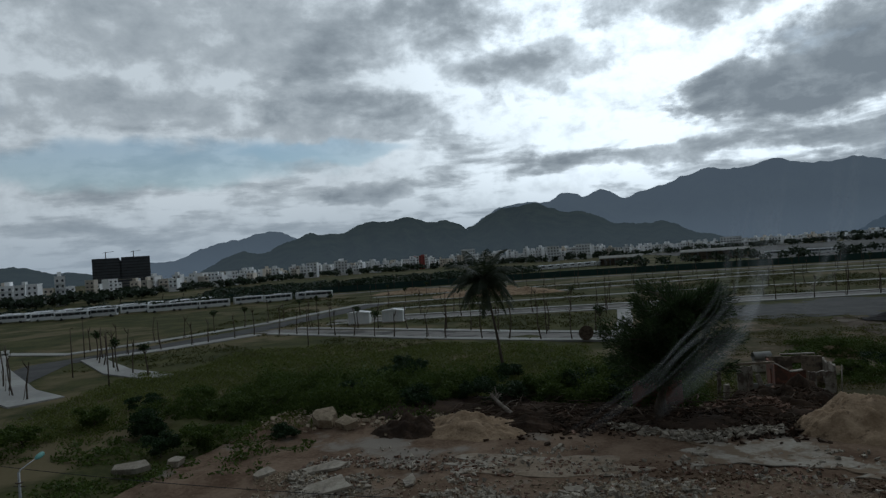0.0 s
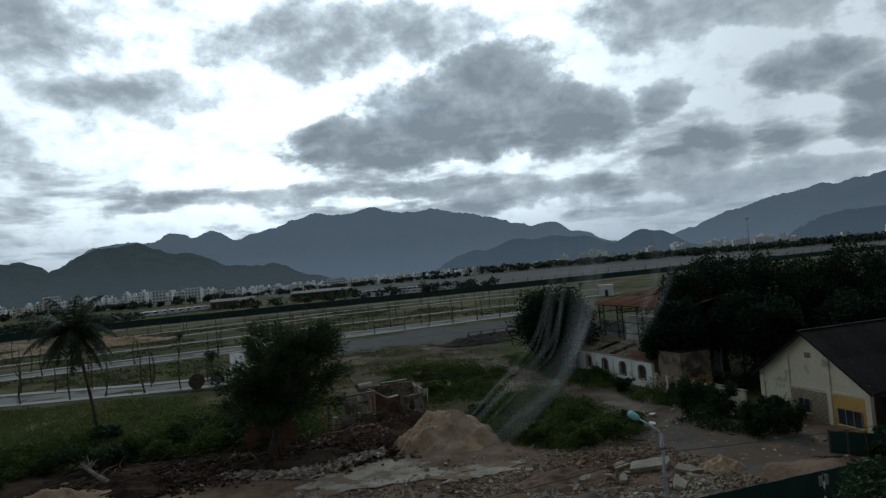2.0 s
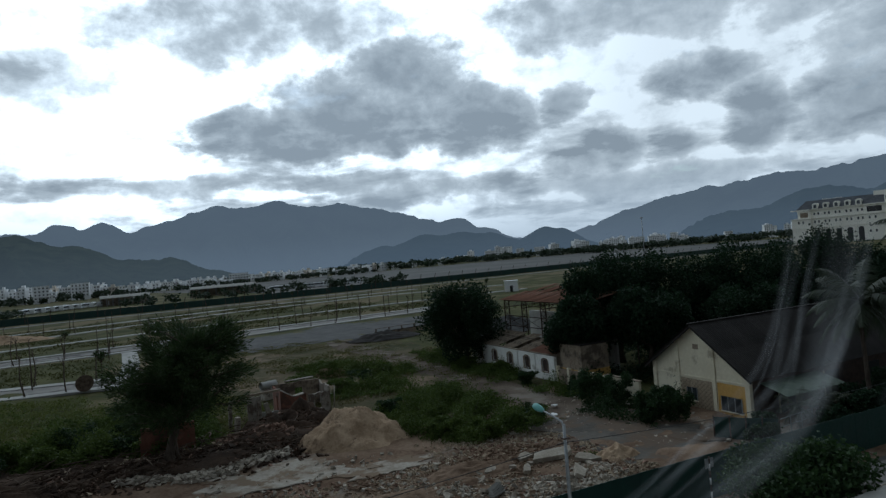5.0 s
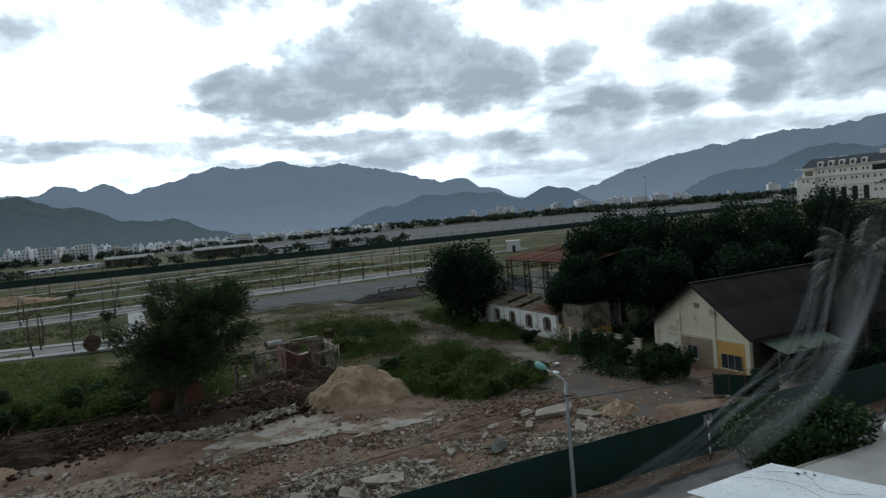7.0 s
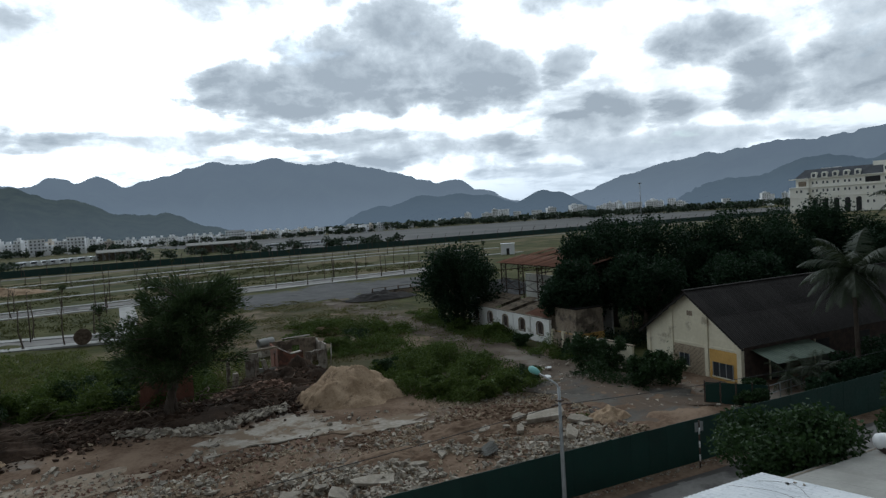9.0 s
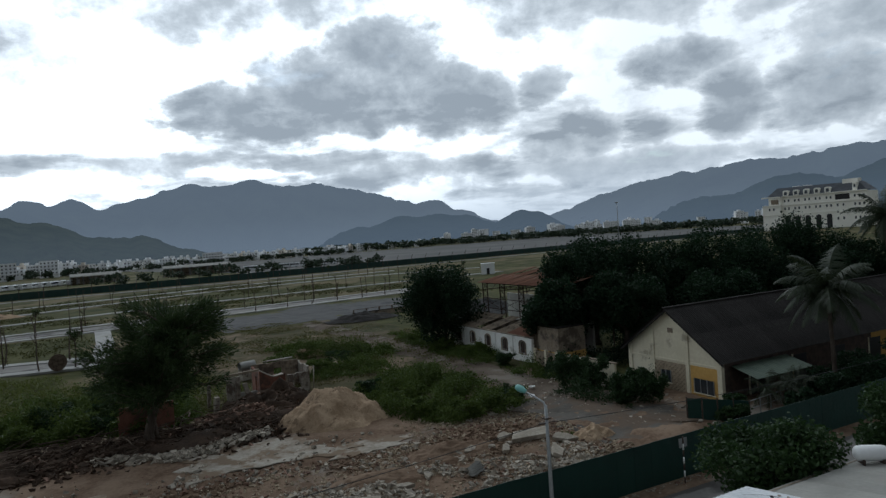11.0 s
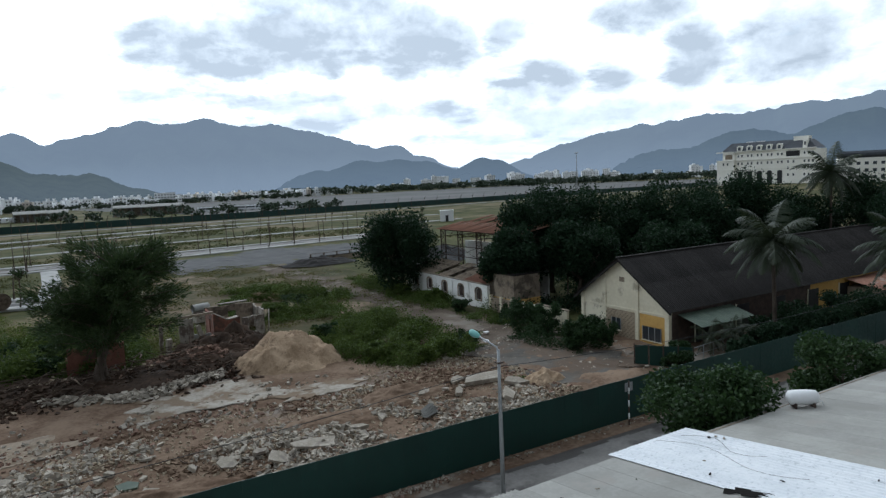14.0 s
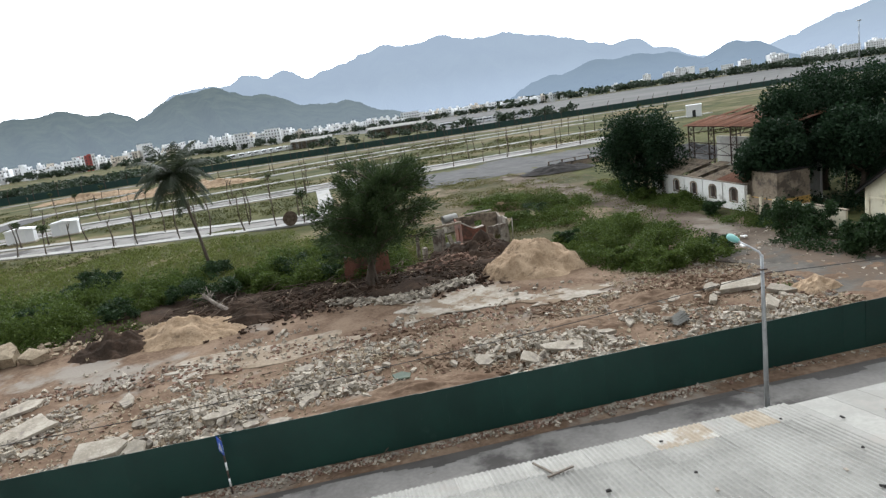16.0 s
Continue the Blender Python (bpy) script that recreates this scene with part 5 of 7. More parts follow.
def ruin():
    hut = thing("ruined_hut", "roofless ruined hut of red brick and stained plaster", "ruin", placed(-7.2, 36.2, 0.0, 0))
    for name, bm, mat, m, label in (
        ("wall", jagged_wall(1.25, 2.6, 0.18, 1, [], 0.12), M_HUTWALL, pose(1.7, 0.0, 0, 0, 0, 3), "stained plaster wall"),
        ("low_wall", jagged_wall(2.2, 0.6, 0.16, 2, [], 0.15), M_PALE, pose(2.7, 2.2, 0), "low pale broken wall"),
        ("wall", jagged_wall(2.0, 2.0, 0.18, 3, [(0.6, 1.3, 0.45, 1.55)], 0.2), M_HUTWALL, pose(7.4, 0.3, 0, 0, 0, 6), "broken plaster wall with a window hole"),
        ("wall", jagged_wall(4.2, 2.5, 0.18, 4, [(1.2, 2.1, 0.6, 1.7)], 0.35), M_HUTWALL, pose(9.55, 0.55, 0, 0, 0, 88), "side plaster wall"),
        ("wall", jagged_wall(4.7, 2.7, 0.18, 5, [(2.2, 3.0, 0.0, 2.0)], 0.12), M_DIRTYWALL, pose(4.75, 4.4, 0), "dark back wall"),
        ("brick_wall", jagged_wall(4.1, 2.6, 0.18, 6, [(1.6, 2.3, 0.0, 1.9)], 0.25), M_BRICK, pose(4.95, 0.22, 0, 0, 0, 90), "red brick side wall"),
        ("brick_wall", jagged_wall(1.6, 1.9, 0.16, 7, [], 0.2), M_BRICK, pose(5.9, 1.8, 0, 0, 0, 0), "red brick partition"),
        ("lintel", a_box(0, -0.02, 0, 3.1, 0.2, 0.2, bevel=0.01), M_DIRTYWALL, pose(1.65, 0, 2.62, 0, -2.5, 0), "stained concrete beam"),
        ("coping", a_box(0, 0, 0, 2.9, 0.3, 0.12, bevel=0.02), M_HUTWALL, pose(6.0, 4.34, 2.72, 0, -1.5, 0), "pale coping"),
        ("column", a_box(-0.19, -0.18, -0.1, 0.19, 0.18, 2.0, bevel=0.03), M_CONC, pose(3.7, -0.7, 0, -10, -12, 10), "leaning concrete column"),
        ("column", a_box(-0.2, -0.2, -0.1, 0.2, 0.2, 1.5, bevel=0.03), M_CONC, pose(0.4, -2.4, 0, 4, 3, 20), "leaning concrete column"),
        ("column", a_box(-0.2, -0.15, -0.1, 0.2, 0.15, 0.9, bevel=0.03), M_CONC, pose(0.6, -6.2, 0.1, 6, 9, 40), "leaning concrete column"),
        ("column", a_box(-0.16, -0.16, -0.1, 0.16, 0.16, 2.3, bevel=0.03), M_HUTWALL, pose(0.15, 0.3, 0, 0, 2, 0), "stained concrete column"),
    ):
        ob = part(name, bm, mat, hut, label)
        if m is not None:
            ob.matrix_local = m
    child("brick_wall", mesh("brick_wall", *prism([(4.7, 0), (5.95, 0), (5.95, 1.95), (5.3, 2.35), (4.7, 2.75)], 0.0, 0.2), M_BRICK), hut, "red brick wall with a sloping broken top")
    child("coping", mesh("coping", *prism([(4.68, 2.76), (5.98, 1.96), (5.98, 2.05), (4.68, 2.86)], -0.05, 0.25), M_HUTWALL), hut, "pale sloping coping")
    child("brick_wall", mesh("brick_wall", *prism([(6.65, 0), (7.45, 0), (7.45, 0.9), (7.0, 1.5), (6.65, 1.85)], 0.15, 0.33), M_BRICK), hut, "red brick wall with a sloping broken top")
    child("coping", mesh("coping", *prism([(5.9, 1.97), (6.9, 2.12), (6.9, 2.2), (5.9, 2.06)], -0.1, 0.5), M_HUTWALL), hut, "pale broken slab edge")
    part("meter_box", a_box(5.45, -0.12, 0.25, 5.8, -0.01, 0.75, bevel=0.02), M_PLASTIC, hut, "small white box")
    child("pole", mesh("pole", *tube([(9.75, 0.1, -0.1), (9.9, 0.1, 2.5)], [0.06, 0.05], 7), M_HUTWALL, True), hut, "pale pole")
    child("timber", mesh("timber", *tube([(-0.4, 0.4, 2.2), (0.8, 0.4, 2.38), (1.9, 0.2, 2.5)], [0.08, 0.08, 0.07], 6), M_DEADWOOD, True), hut, "weathered timber")
    child("timber", mesh("timber", *tube([(2.0, -2.6, 0.3), (2.4, -1.2, 1.0), (2.7, 0.0, 1.7)], [0.07, 0.07, 0.06], 6), M_DEADWOOD, True), hut, "weathered timber")
    q = thing("concrete_pipe", "pale concrete pipe lying behind the ruined hut", "pipe", placed(-1.7, 47.5, 1.1, 20))
    prof = [(-0.9, 0.42), (0.9, 0.42), (0.92, 0.36), (-0.9, 0.34)]
    child("pipe_wall", mesh("pipe_wall", *tube([(x, 0, 0.45) for x, r in prof], [r for x, r in prof], 18, False), M_PALE, True), q)
    part("support", a_box(-0.8, -0.5, -1.1, 0.8, 0.5, 0.08, bevel=0.05), M_HUTWALL, q, "block of masonry under the pipe")
    broken = thing("brick_wall_stub", "low broken red brick wall under the tree", "wall", placed(-14.3, 29.9, 0.0, 4))
    part("masonry", jagged_wall(3.9, 2.9, 0.2, 12, [], 0.45), M_BRICK, broken)
    part("return_wall", jagged_wall(2.4, 1.7, 0.2, 13, [], 0.6), M_BRICK, broken).matrix_local = pose(0.1, 0.1, 0, 0, 0, 88)


ruin()


# ---- feathery tree over the lot ----
def feather_tree():
    rng, nr = random.Random(31), np.random.default_rng(31)
    tree = thing("feathery_tree", "dense dark feathery tree leaning over the rim of the lot", "tree", placed(-12.1, 26.8, 0.1))
    parts, tips = [], []
    trunk = [Vector(p) for p in ((-0.1, 0, -0.1), (-0.35, 0.05, 0.9), (0.0, 0.1, 2.2), (0.5, 0.15, 3.6), (0.7, 0.2, 5.0), (1.1, 0.2, 6.4), (1.5, 0.2, 7.8), (1.7, 0.2, 9.0))]
    parts.append(tube(trunk, [0.5, 0.36, 0.31, 0.27, 0.22, 0.16, 0.09, 0.03], 9))
    parts.append(tube([(0.5, 0.3, -0.1), (0.2, 0.2, 0.8), (0.1, 0.1, 2.2)], [0.2, 0.16, 0.1], 7))
    for i in range(92):
        t = rng.uniform(0.34, 0.97)
        k = t * (len(trunk) - 1)
        p = trunk[int(k)].lerp(trunk[min(int(k) + 1, 7)], k % 1)
        a = rng.uniform(0, 2 * math.pi)
        L = (7.0 * (1 - 0.72 * t) + 0.6) * rng.uniform(0.6, 1.15)
        d = Vector((math.cos(a), math.sin(a), rng.uniform(0.0, 0.55) + 0.35 * t))
        if i % 12 == 0:
            d, L = Vector((math.cos(a) * 0.3, math.sin(a) * 0.3, 1.0)), rng.uniform(1.6, 2.6)
        q = [p + d * L * x + Vector((0, 0, -0.12 * L * x * x)) + Vector((rng.uniform(-1, 1), rng.uniform(-1, 1), rng.uniform(-1, 1))) * 0.05 * L * x for x in (0, 0.3, 0.6, 0.85, 1.0)]
        parts.append(tube(q, [0.09, 0.065, 0.045, 0.028, 0.012], 5))
        tips.append(q)
    child("trunk", mesh("trunk", *join(parts), M_BARK, True), tree)
    pts, way = [], []
    for q in tips:
        for e in range(420):
            x = rng.uniform(0.16, 1.05)
            k = min(x, 0.999) * 4
            c = q[int(k)].lerp(q[int(k) + 1], k % 1)
            o = Vector(nr.normal(0, 0.28 + 0.28 * (1 - x), 3))
            pts.append(c + o)
            way.append((q[-1] - q[0]).normalized() * 0.8 + o.normalized() * 0.7 + Vector((0, 0, rng.uniform(-0.5, 0.35))))
    c, d = np.array(pts), np.array(way)
    d /= np.linalg.norm(d, axis=1, keepdims=True)
    n = len(c)
    s = np.cross(d, nr.normal(size=(n, 3)))
    s /= np.linalg.norm(s, axis=1, keepdims=True)
    L = nr.uniform(0.24, 0.58, n)[:, None]
    v = np.stack([c - d * L / 2, c + s * L * 0.085, c + d * L / 2, c - s * L * 0.085], 1).reshape(-1, 3)
    i = np.arange(n)[:, None] * 4
    child("crown", leaf_mesh("crown", v, np.concatenate([i + [0, 1, 2], i + [0, 2, 3]]), M_NEEDLE), tree)


feather_tree()


# ---- palms ----
def palm(label, m, h, lean, frond, count, seed, r0=0.16, dense=54, name="coconut_palm", rise=(-0.75, 1.2)):
    rng, nr = random.Random(seed), np.random.default_rng(seed)
    tree = thing(name, label, "palm tree", m)
    pts = [Vector((lean[0] * t ** 1.3, lean[1] * t ** 1.3, h * t - 0.1)) for t in (0, 0.12, 0.3, 0.5, 0.7, 0.86, 1.0)]
    child("trunk", mesh("trunk", *tube(pts, [r0 * 1.7, r0 * 1.2, r0, r0 * 0.92, r0 * 0.86, r0 * 0.84, r0 * 0.7], 9), M_BARK, True), tree)
    top = pts[-1]
    for k in range(count):
        a = 2.39996 * k + rng.uniform(-0.2, 0.2)
        e = rise[1] + (rise[0] - rise[1]) * (k / (count - 1)) ** 0.8 + rng.uniform(-0.12, 0.12)
        L = frond * rng.uniform(0.85, 1.1)
        d = Vector((math.cos(a) * math.cos(e), math.sin(a) * math.cos(e), math.sin(e)))
        side = Vector((-math.sin(a), math.cos(a), 0))
        spine = []
        p, step = top.copy(), L / 10
        for i in range(11):
            spine.append(p.copy())
            p = p + d * step
            d = (d + Vector((0, 0, -0.05 - 0.024 * i))).normalized()
        vs, fs = tube(spine, [0.035 * (1 - 0.085 * i) for i in range(11)], 4)
        vs = [tuple(v) for v in vs]
        for i in range(dense):
            t = (i + 1.5) / (dense + 1) * 9.9
            c = spine[int(t)].lerp(spine[int(t) + 1], t % 1)
            along = (spine[int(t) + 1] - spine[int(t)]).normalized()
            w = frond * 0.30 * math.sin(math.pi * min(1, 0.18 + 0.78 * t / 9.9)) * rng.uniform(0.85, 1.1)
            for sg in (-1, 1):
                tip = c + (side * sg * 0.8 + along * 0.5 + Vector((0, 0, -0.4 - 0.5 * rng.random()))).normalized() * w
                half = along * 0.032 * frond / 3.6
                n = len(vs)
                mid = c.lerp(tip, 0.5) + Vector((0, 0, 0.06 * w))
                vs += [tuple(c - half), tuple(c + half), tuple(mid + half * 0.9), tuple(tip), tuple(mid - half * 0.9)]
                fs += [(n, n + 1, n + 2, n + 4), (n + 4, n + 2, n + 3)]
        child("frond", mesh("frond", vs, fs, M_FROND), tree)
    return tree


palm("tall coconut palm with drooping fronds among the weeds", pose(6.4, 76.3, 0), 11.3, (-1.6, 0.3), 5.2, 30, 41)


# ---- weeds and grass ----
def field_of(name, label, count, place, leaf, mat, seed, droop=-0.5, longer=2.2):
    nr, rng = np.random.default_rng(seed), random.Random(seed)
    pts = []
    while len(pts) < count:
        p = place(rng)
        if p is not None:
            pts.extend(p)
    v, f = leaves(np.array(pts[:count]), leaf, nr, droop, longer)
    v[:, 2] = np.maximum(v[:, 2], -0.05)
    return tagged(new(name, leaf_mesh(name, v, f, mat)), label, "plants", kind="stuff")


def clump(rng, x, y, r, h, n):
    """Leaves in a low lump that thins upwards."""
    out = []
    g = ground_height(x, y)
    for _ in range(n):
        a, q, t = rng.uniform(0, 6.28), math.sqrt(rng.random()), rng.random()
        z = h * (1 - q * q * 0.7) * (0.35 + 0.65 * t)
        out.append((x + math.cos(a) * q * r, y + math.sin(a) * q * r, g + z))
    return out


def bank_weeds(rng):
    s = rng.uniform(-58, -9)
    n = max(30.0, edge_of_lot(s) + 5.5) + abs(rng.gauss(0, 7.0)) if s > -31 else edge_of_lot(s) + rng.uniform(0.5, 19)
    q = at(s, n)
    if bumps(q.x * 0.09, q.y * 0.09, 8.0) < -0.36 or q.y > 92:
        return None
    k = 0.7 + 0.8 * max(0, bumps(q.x * 0.16, q.y * 0.16, 18.0) + 0.25)
    return clump(rng, q.x, q.y, rng.uniform(0.7, 1.7) * k, rng.uniform(1.1, 2.8) * k * (0.22 + 1.7 * max(0.0, 0.25 + bumps(q.x * 0.35, q.y * 0.35, 9.0))), 70)


field_of("weeds", "tall dense green weeds and scrub behind the lot", 230000, bank_weeds, 0.27, M_WEED, 81)


def meadow(rng):
    x, y = rng.uniform(-45, 30), rng.uniform(56, 112)
    if y > 92 + (30 - x) * 0.62 - 6 or bumps(x * 0.06, y * 0.06, 28.0) < -0.35:
        return None
    return clump(rng, x, y, 0.8, 0.5 + 0.3 * bumps(x * 0.1, y * 0.1, 3.0), 14)


field_of("tall_grass", "uneven yellow-green meadow grass", 90000, meadow, 0.4, leaf_material("meadow_grass", (0.065, 0.088, 0.017), (0.155, 0.175, 0.045), 0.08, 0.2), 82, -1.2, 5.0)


def paved(x, y, rim):
    """Whether a place lies on a street, or within rim metres of one."""
    for points, width in LINES:
        for (x0, y0), (x1, y1) in zip(points, points[1:]):
            dx, dy = x1 - x0, y1 - y0
            t = min(1.0, max(0.0, ((x - x0) * dx + (y - y0) * dy) / (dx * dx + dy * dy)))
            if math.hypot(x - x0 - t * dx, y - y0 - t * dy) < width / 2 + rim:
                return True
    return 34 < x < 116 and 86 < y < 140


def verge(rng):
    x, y = rng.uniform(-60, 130), rng.uniform(100, 262)
    if bumps(x * 0.05, y * 0.05, 58.0) < -0.1 or paved(x, y, 1.1):
        return None
    return clump(rng, x, y, 0.9, 0.35 + 0.4 * abs(bumps(x * 0.2, y * 0.2, 13.0)), 7)


field_of("grass_tufts", "scattered coarse tufts of grass on the open land", 42000, verge, 0.55, leaf_material("coarse_grass", (0.03, 0.042, 0.012), (0.10, 0.10, 0.035), 0.1, 0.1), 99, -1.0, 4.0)


def patch_of(s0, s1, n0, n1, r, h, per, gap=-0.2):
    def place(rng):
        s, n = rng.uniform(s0, s1), rng.uniform(n0, n1)
        q = at(s, n)
        e = ((s - (s0 + s1) / 2) / (s1 - s0) * 2) ** 2 + ((n - (n0 + n1) / 2) / (n1 - n0) * 2) ** 2
        if e > 1 or bumps(q.x * 0.14, q.y * 0.14, 38.0) < gap:
            return None
        k = 1.15 - 0.5 * e
        big = 0.18 + 2.3 * max(0.0, bumps(q.x * 0.42, q.y * 0.42, 48.0) + 0.18)
        return clump(rng, q.x, q.y, r * rng.uniform(0.5, 1.0), h * big * rng.uniform(0.6, 1.2) * k, per)
    return place


field_of("scrub", "bright green scrub patch beside the sand heap", 60000, patch_of(4.5, 16.8, 15.5, 38, 1.0, 1.9, 60, -0.05), 0.19, M_WEED, 83)
field_of("scrub", "patchy green scrub on the waste ground", 36000, patch_of(1, 17.5, 38, 66, 1.2, 1.5, 40, -0.02), 0.22, M_WEED, 84)
field_of("scrub", "green weeds along the foot of the old wall", 30000, patch_of(20.3, 25.5, 14, 66, 0.9, 1.2, 40, -0.25), 0.2, M_WEED, 85)
field_of("scrub", "dry low weeds over the waste ground", 52000, patch_of(-12, 27, 24, 98, 1.0, 0.5, 14, -0.15), 0.2, leaf_material("dry_weed", (0.06, 0.065, 0.02), (0.15, 0.14, 0.05), 0.2, 0.1), 86)
field_of("scrub", "green weeds at the foot of the fence", 1500, patch_of(11, 14, 6.5, 9.5, 0.7, 0.8, 30, -0.9), 0.22, M_WEED, 87)
field_of("scrub", "low weeds on the rough ground beside the lot", 9000, patch_of(-72, -38, 4, 28, 1.2, 0.7, 26, -0.1), 0.32, M_WEED, 88)

# ---- warehouse beyond the yard ----
def warehouse():
    s0, ridge_n, half, eave, top, length = 26.5, 13.5, 4.95, 3.42, 6.85, 52.0
    hall = thing("warehouse", "long cream warehouse with a weathered dark sheet roof", "warehouse", placed(s0, ridge_n))
    slope = (top - eave) / half
    outline = [(-half, 0.0), (half, 0.0), (half, eave), (0.0, top), (-half, eave)]

    def gable(x):
        vs, fs = prism(outline, x, x + 0.25)
        return [(y, a, z) for a, y, z in vs], fs

    for x in (0.0, length):
        me = mesh("gable_wall", *gable(x), M_CREAM)
        bm = bmesh.new()
        bm.from_mesh(me)
        child("gable_wall", from_bm("gable_wall", bm, M_CREAM), hall, "cream plaster gable")
    for y in (-half, half - 0.25):
        # near stretch: deep shade put into the colour, dark brown instead of ochre
        part("side_wall", a_box(0.25, y, 0, 19.0, y + 0.25, eave), M_STEEL, hall, "side wall coloured dark brown for its shade")
        part("side_wall", a_box(19.0, y, 0, length, y + 0.25, eave), M_OCHRE, hall, "ochre plaster side wall")
    for y, w, h in ((-half - 0.02, 0.42, eave + 0.1), (-1.85, 0.36, eave + 2.1), (1.85, 0.36, eave + 2.1), (half - 0.4, 0.42, eave + 0.1)):
        part("pilaster", a_box(-0.09, y, 0, -0.003, y + w, h, bevel=0.01), M_CREAM, hall)
    part("string_course", a_box(-0.07, -half, 2.55, -0.004, half, 2.72, bevel=0.01), M_CREAM, hall)
    part("stone_panel", a_box(-0.055, -1.55, 0.0, -0.005, 1.75, 2.45, bevel=0.01), M_STONE, hall, "bare rubble masonry panel")
    part("ochre_panel", a_box(-0.06, -half + 0.42, 0.0, -0.005, -1.95, 2.5, bevel=0.01), M_OCHRE, hall, "ochre painted panel")
    rng = random.Random(5)
    block = from_bm("stone", a_box(-0.03, -0.17, -0.08, 0.03, 0.17, 0.08, bevel=0.02), M_STONE)
    for r in range(13):
        for c in range(8):
            if rng.random() < 0.8:
                child("stone", block, hall, m=pose(-0.062, -1.35 + 0.4 * c + (0.2 if r % 2 else 0), 0.14 + 0.178 * r, rng.uniform(-6, 6), 0, rng.uniform(-3, 3)))
    for y0, y1, z0, z1, n in ((0.1, 1.15, 0.75, 1.75, 2), (-4.2, -2.3, 0.45, 1.55, 3)):
        win = part("window", a_box(-0.1, y0, z0, -0.066, y1, z1), M_GLASS, hall, "dark window")
        for i in range(n + 1):
            y = y0 + (y1 - y0) * i / n
            part("window_bar", a_box(-0.125, y - 0.035, z0, -0.101, y + 0.035, z1), M_GREYSTEEL, win)
        part("sill", a_box(-0.16, y0 - 0.1, z0 - 0.09, -0.062, y1 + 0.1, z0 - 0.005, bevel=0.01), M_CREAM, win)
    vent = part("vent", a_box(-0.03, -0.28, 4.9, -0.004, 0.28, 5.3), M_DIRTYWALL, hall, "small louvred vent")
    for i in range(4):
        part("louvre", a_box(-0.055, -0.25, 4.94 + 0.09 * i, -0.032, 0.25, 4.98 + 0.09 * i), M_DIRTYWALL, vent)
    run = math.hypot(half + 0.55, slope * (half + 0.55))
    tilt = math.degrees(math.atan(slope))
    sheet_a = mesh("roof_sheet", *wavy(1.1, run / 2 + 0.15, 0.22, 0.02, 4), M_DARKROOF)
    for i in range(52):
        x = -0.6 + i * 1.03
        for side in (-1, 1):
            for row in range(2):
                q = (half + 0.55) * (1 - 0.5 * row)
                z = top + 0.08 - slope * q + 0.02 * row + rng.uniform(0, 0.012)
                m = pose(x if side < 0 else x + 1.1, side * q, z, 0, 0, 0 if side < 0 else 180) @ pose(0, 0, 0, tilt, 0, rng.uniform(-0.5, 0.5))
                child("roof_sheet", sheet_a, hall, m=m)
    part("ridge_cap", a_box(-0.65, -0.16, top + 0.1, length + 0.6, 0.16, top + 0.2, bevel=0.04), M_DARKROOF, hall)
    for side in (-1, 1):
        bm = a_box(-0.5, -0.05, -0.18, -0.42, run, 0.0)
        ob = part("barge_board", bm, M_DARKROOF, hall)
        ob.matrix_local = pose(0, side * (half + 0.55), top + 0.03 - slope * (half + 0.55), 0, 0, 0) @ (pose(0, 0, 0, tilt, 0, 0) if side < 0 else pose(0, 0, 0, -tilt, 0, 0) @ Matrix.Diagonal((1, -1, 1, 1)))
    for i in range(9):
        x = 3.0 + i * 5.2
        # flat black panel on the wall, painted shade of an open doorway
        opening = part("door", a_box(x, -half - 0.05, 0.05, x + 1.7, -half - 0.006, 2.5), M_DARK, hall, "doorway shade as a flat black panel")
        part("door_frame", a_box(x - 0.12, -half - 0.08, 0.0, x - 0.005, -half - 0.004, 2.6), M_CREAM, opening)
    awning = thing("awning", "faded green sloping sheet awning on the warehouse side", "awning", placed(s0 + 0.8, ridge_n - half - 2.4))
    cover = mesh("cover", *wavy(6.5, 2.35, 0.3, 0.02, 4), M_AWNING)
    child("cover", cover, awning, m=pose(0, 0, 2.1, 16, 0, 0))
    for x in (0.2, 3.2, 6.3):
        child("prop", mesh("prop", *tube([(x, 0.15, 0), (x, 0.15, 2.1)], [0.04, 0.04], 8), M_STEEL), awning)
    shed = thing("lean_to", "dark low lean-to with a rusty sheet roof", "shed", placed(s0 + 25, ridge_n - half - 3.0))
    part("body", a_box(0, 0, 0, 16, 2.85, 2.1), M_DIRTYWALL, shed)
    child("roof", mesh("roof", *wavy(16.6, 3.4, 0.3, 0.02, 4), M_RUST), shed, m=pose(-0.3, -0.4, 2.15, 12, 0, 0))


warehouse()


# ---- old station with the arched wall ----
def arch(x0, x1, z0, z1, n=8):
    """Outline of an opening with a round head."""
    r = (x1 - x0) / 2
    c = (x0 + x1) / 2
    rise = r * 0.62
    return [(x0, z0), (x1, z0)] + [(c + r * math.cos(math.pi * i / n), z1 - rise + rise * math.sin(math.pi * i / n)) for i in range(n + 1)]


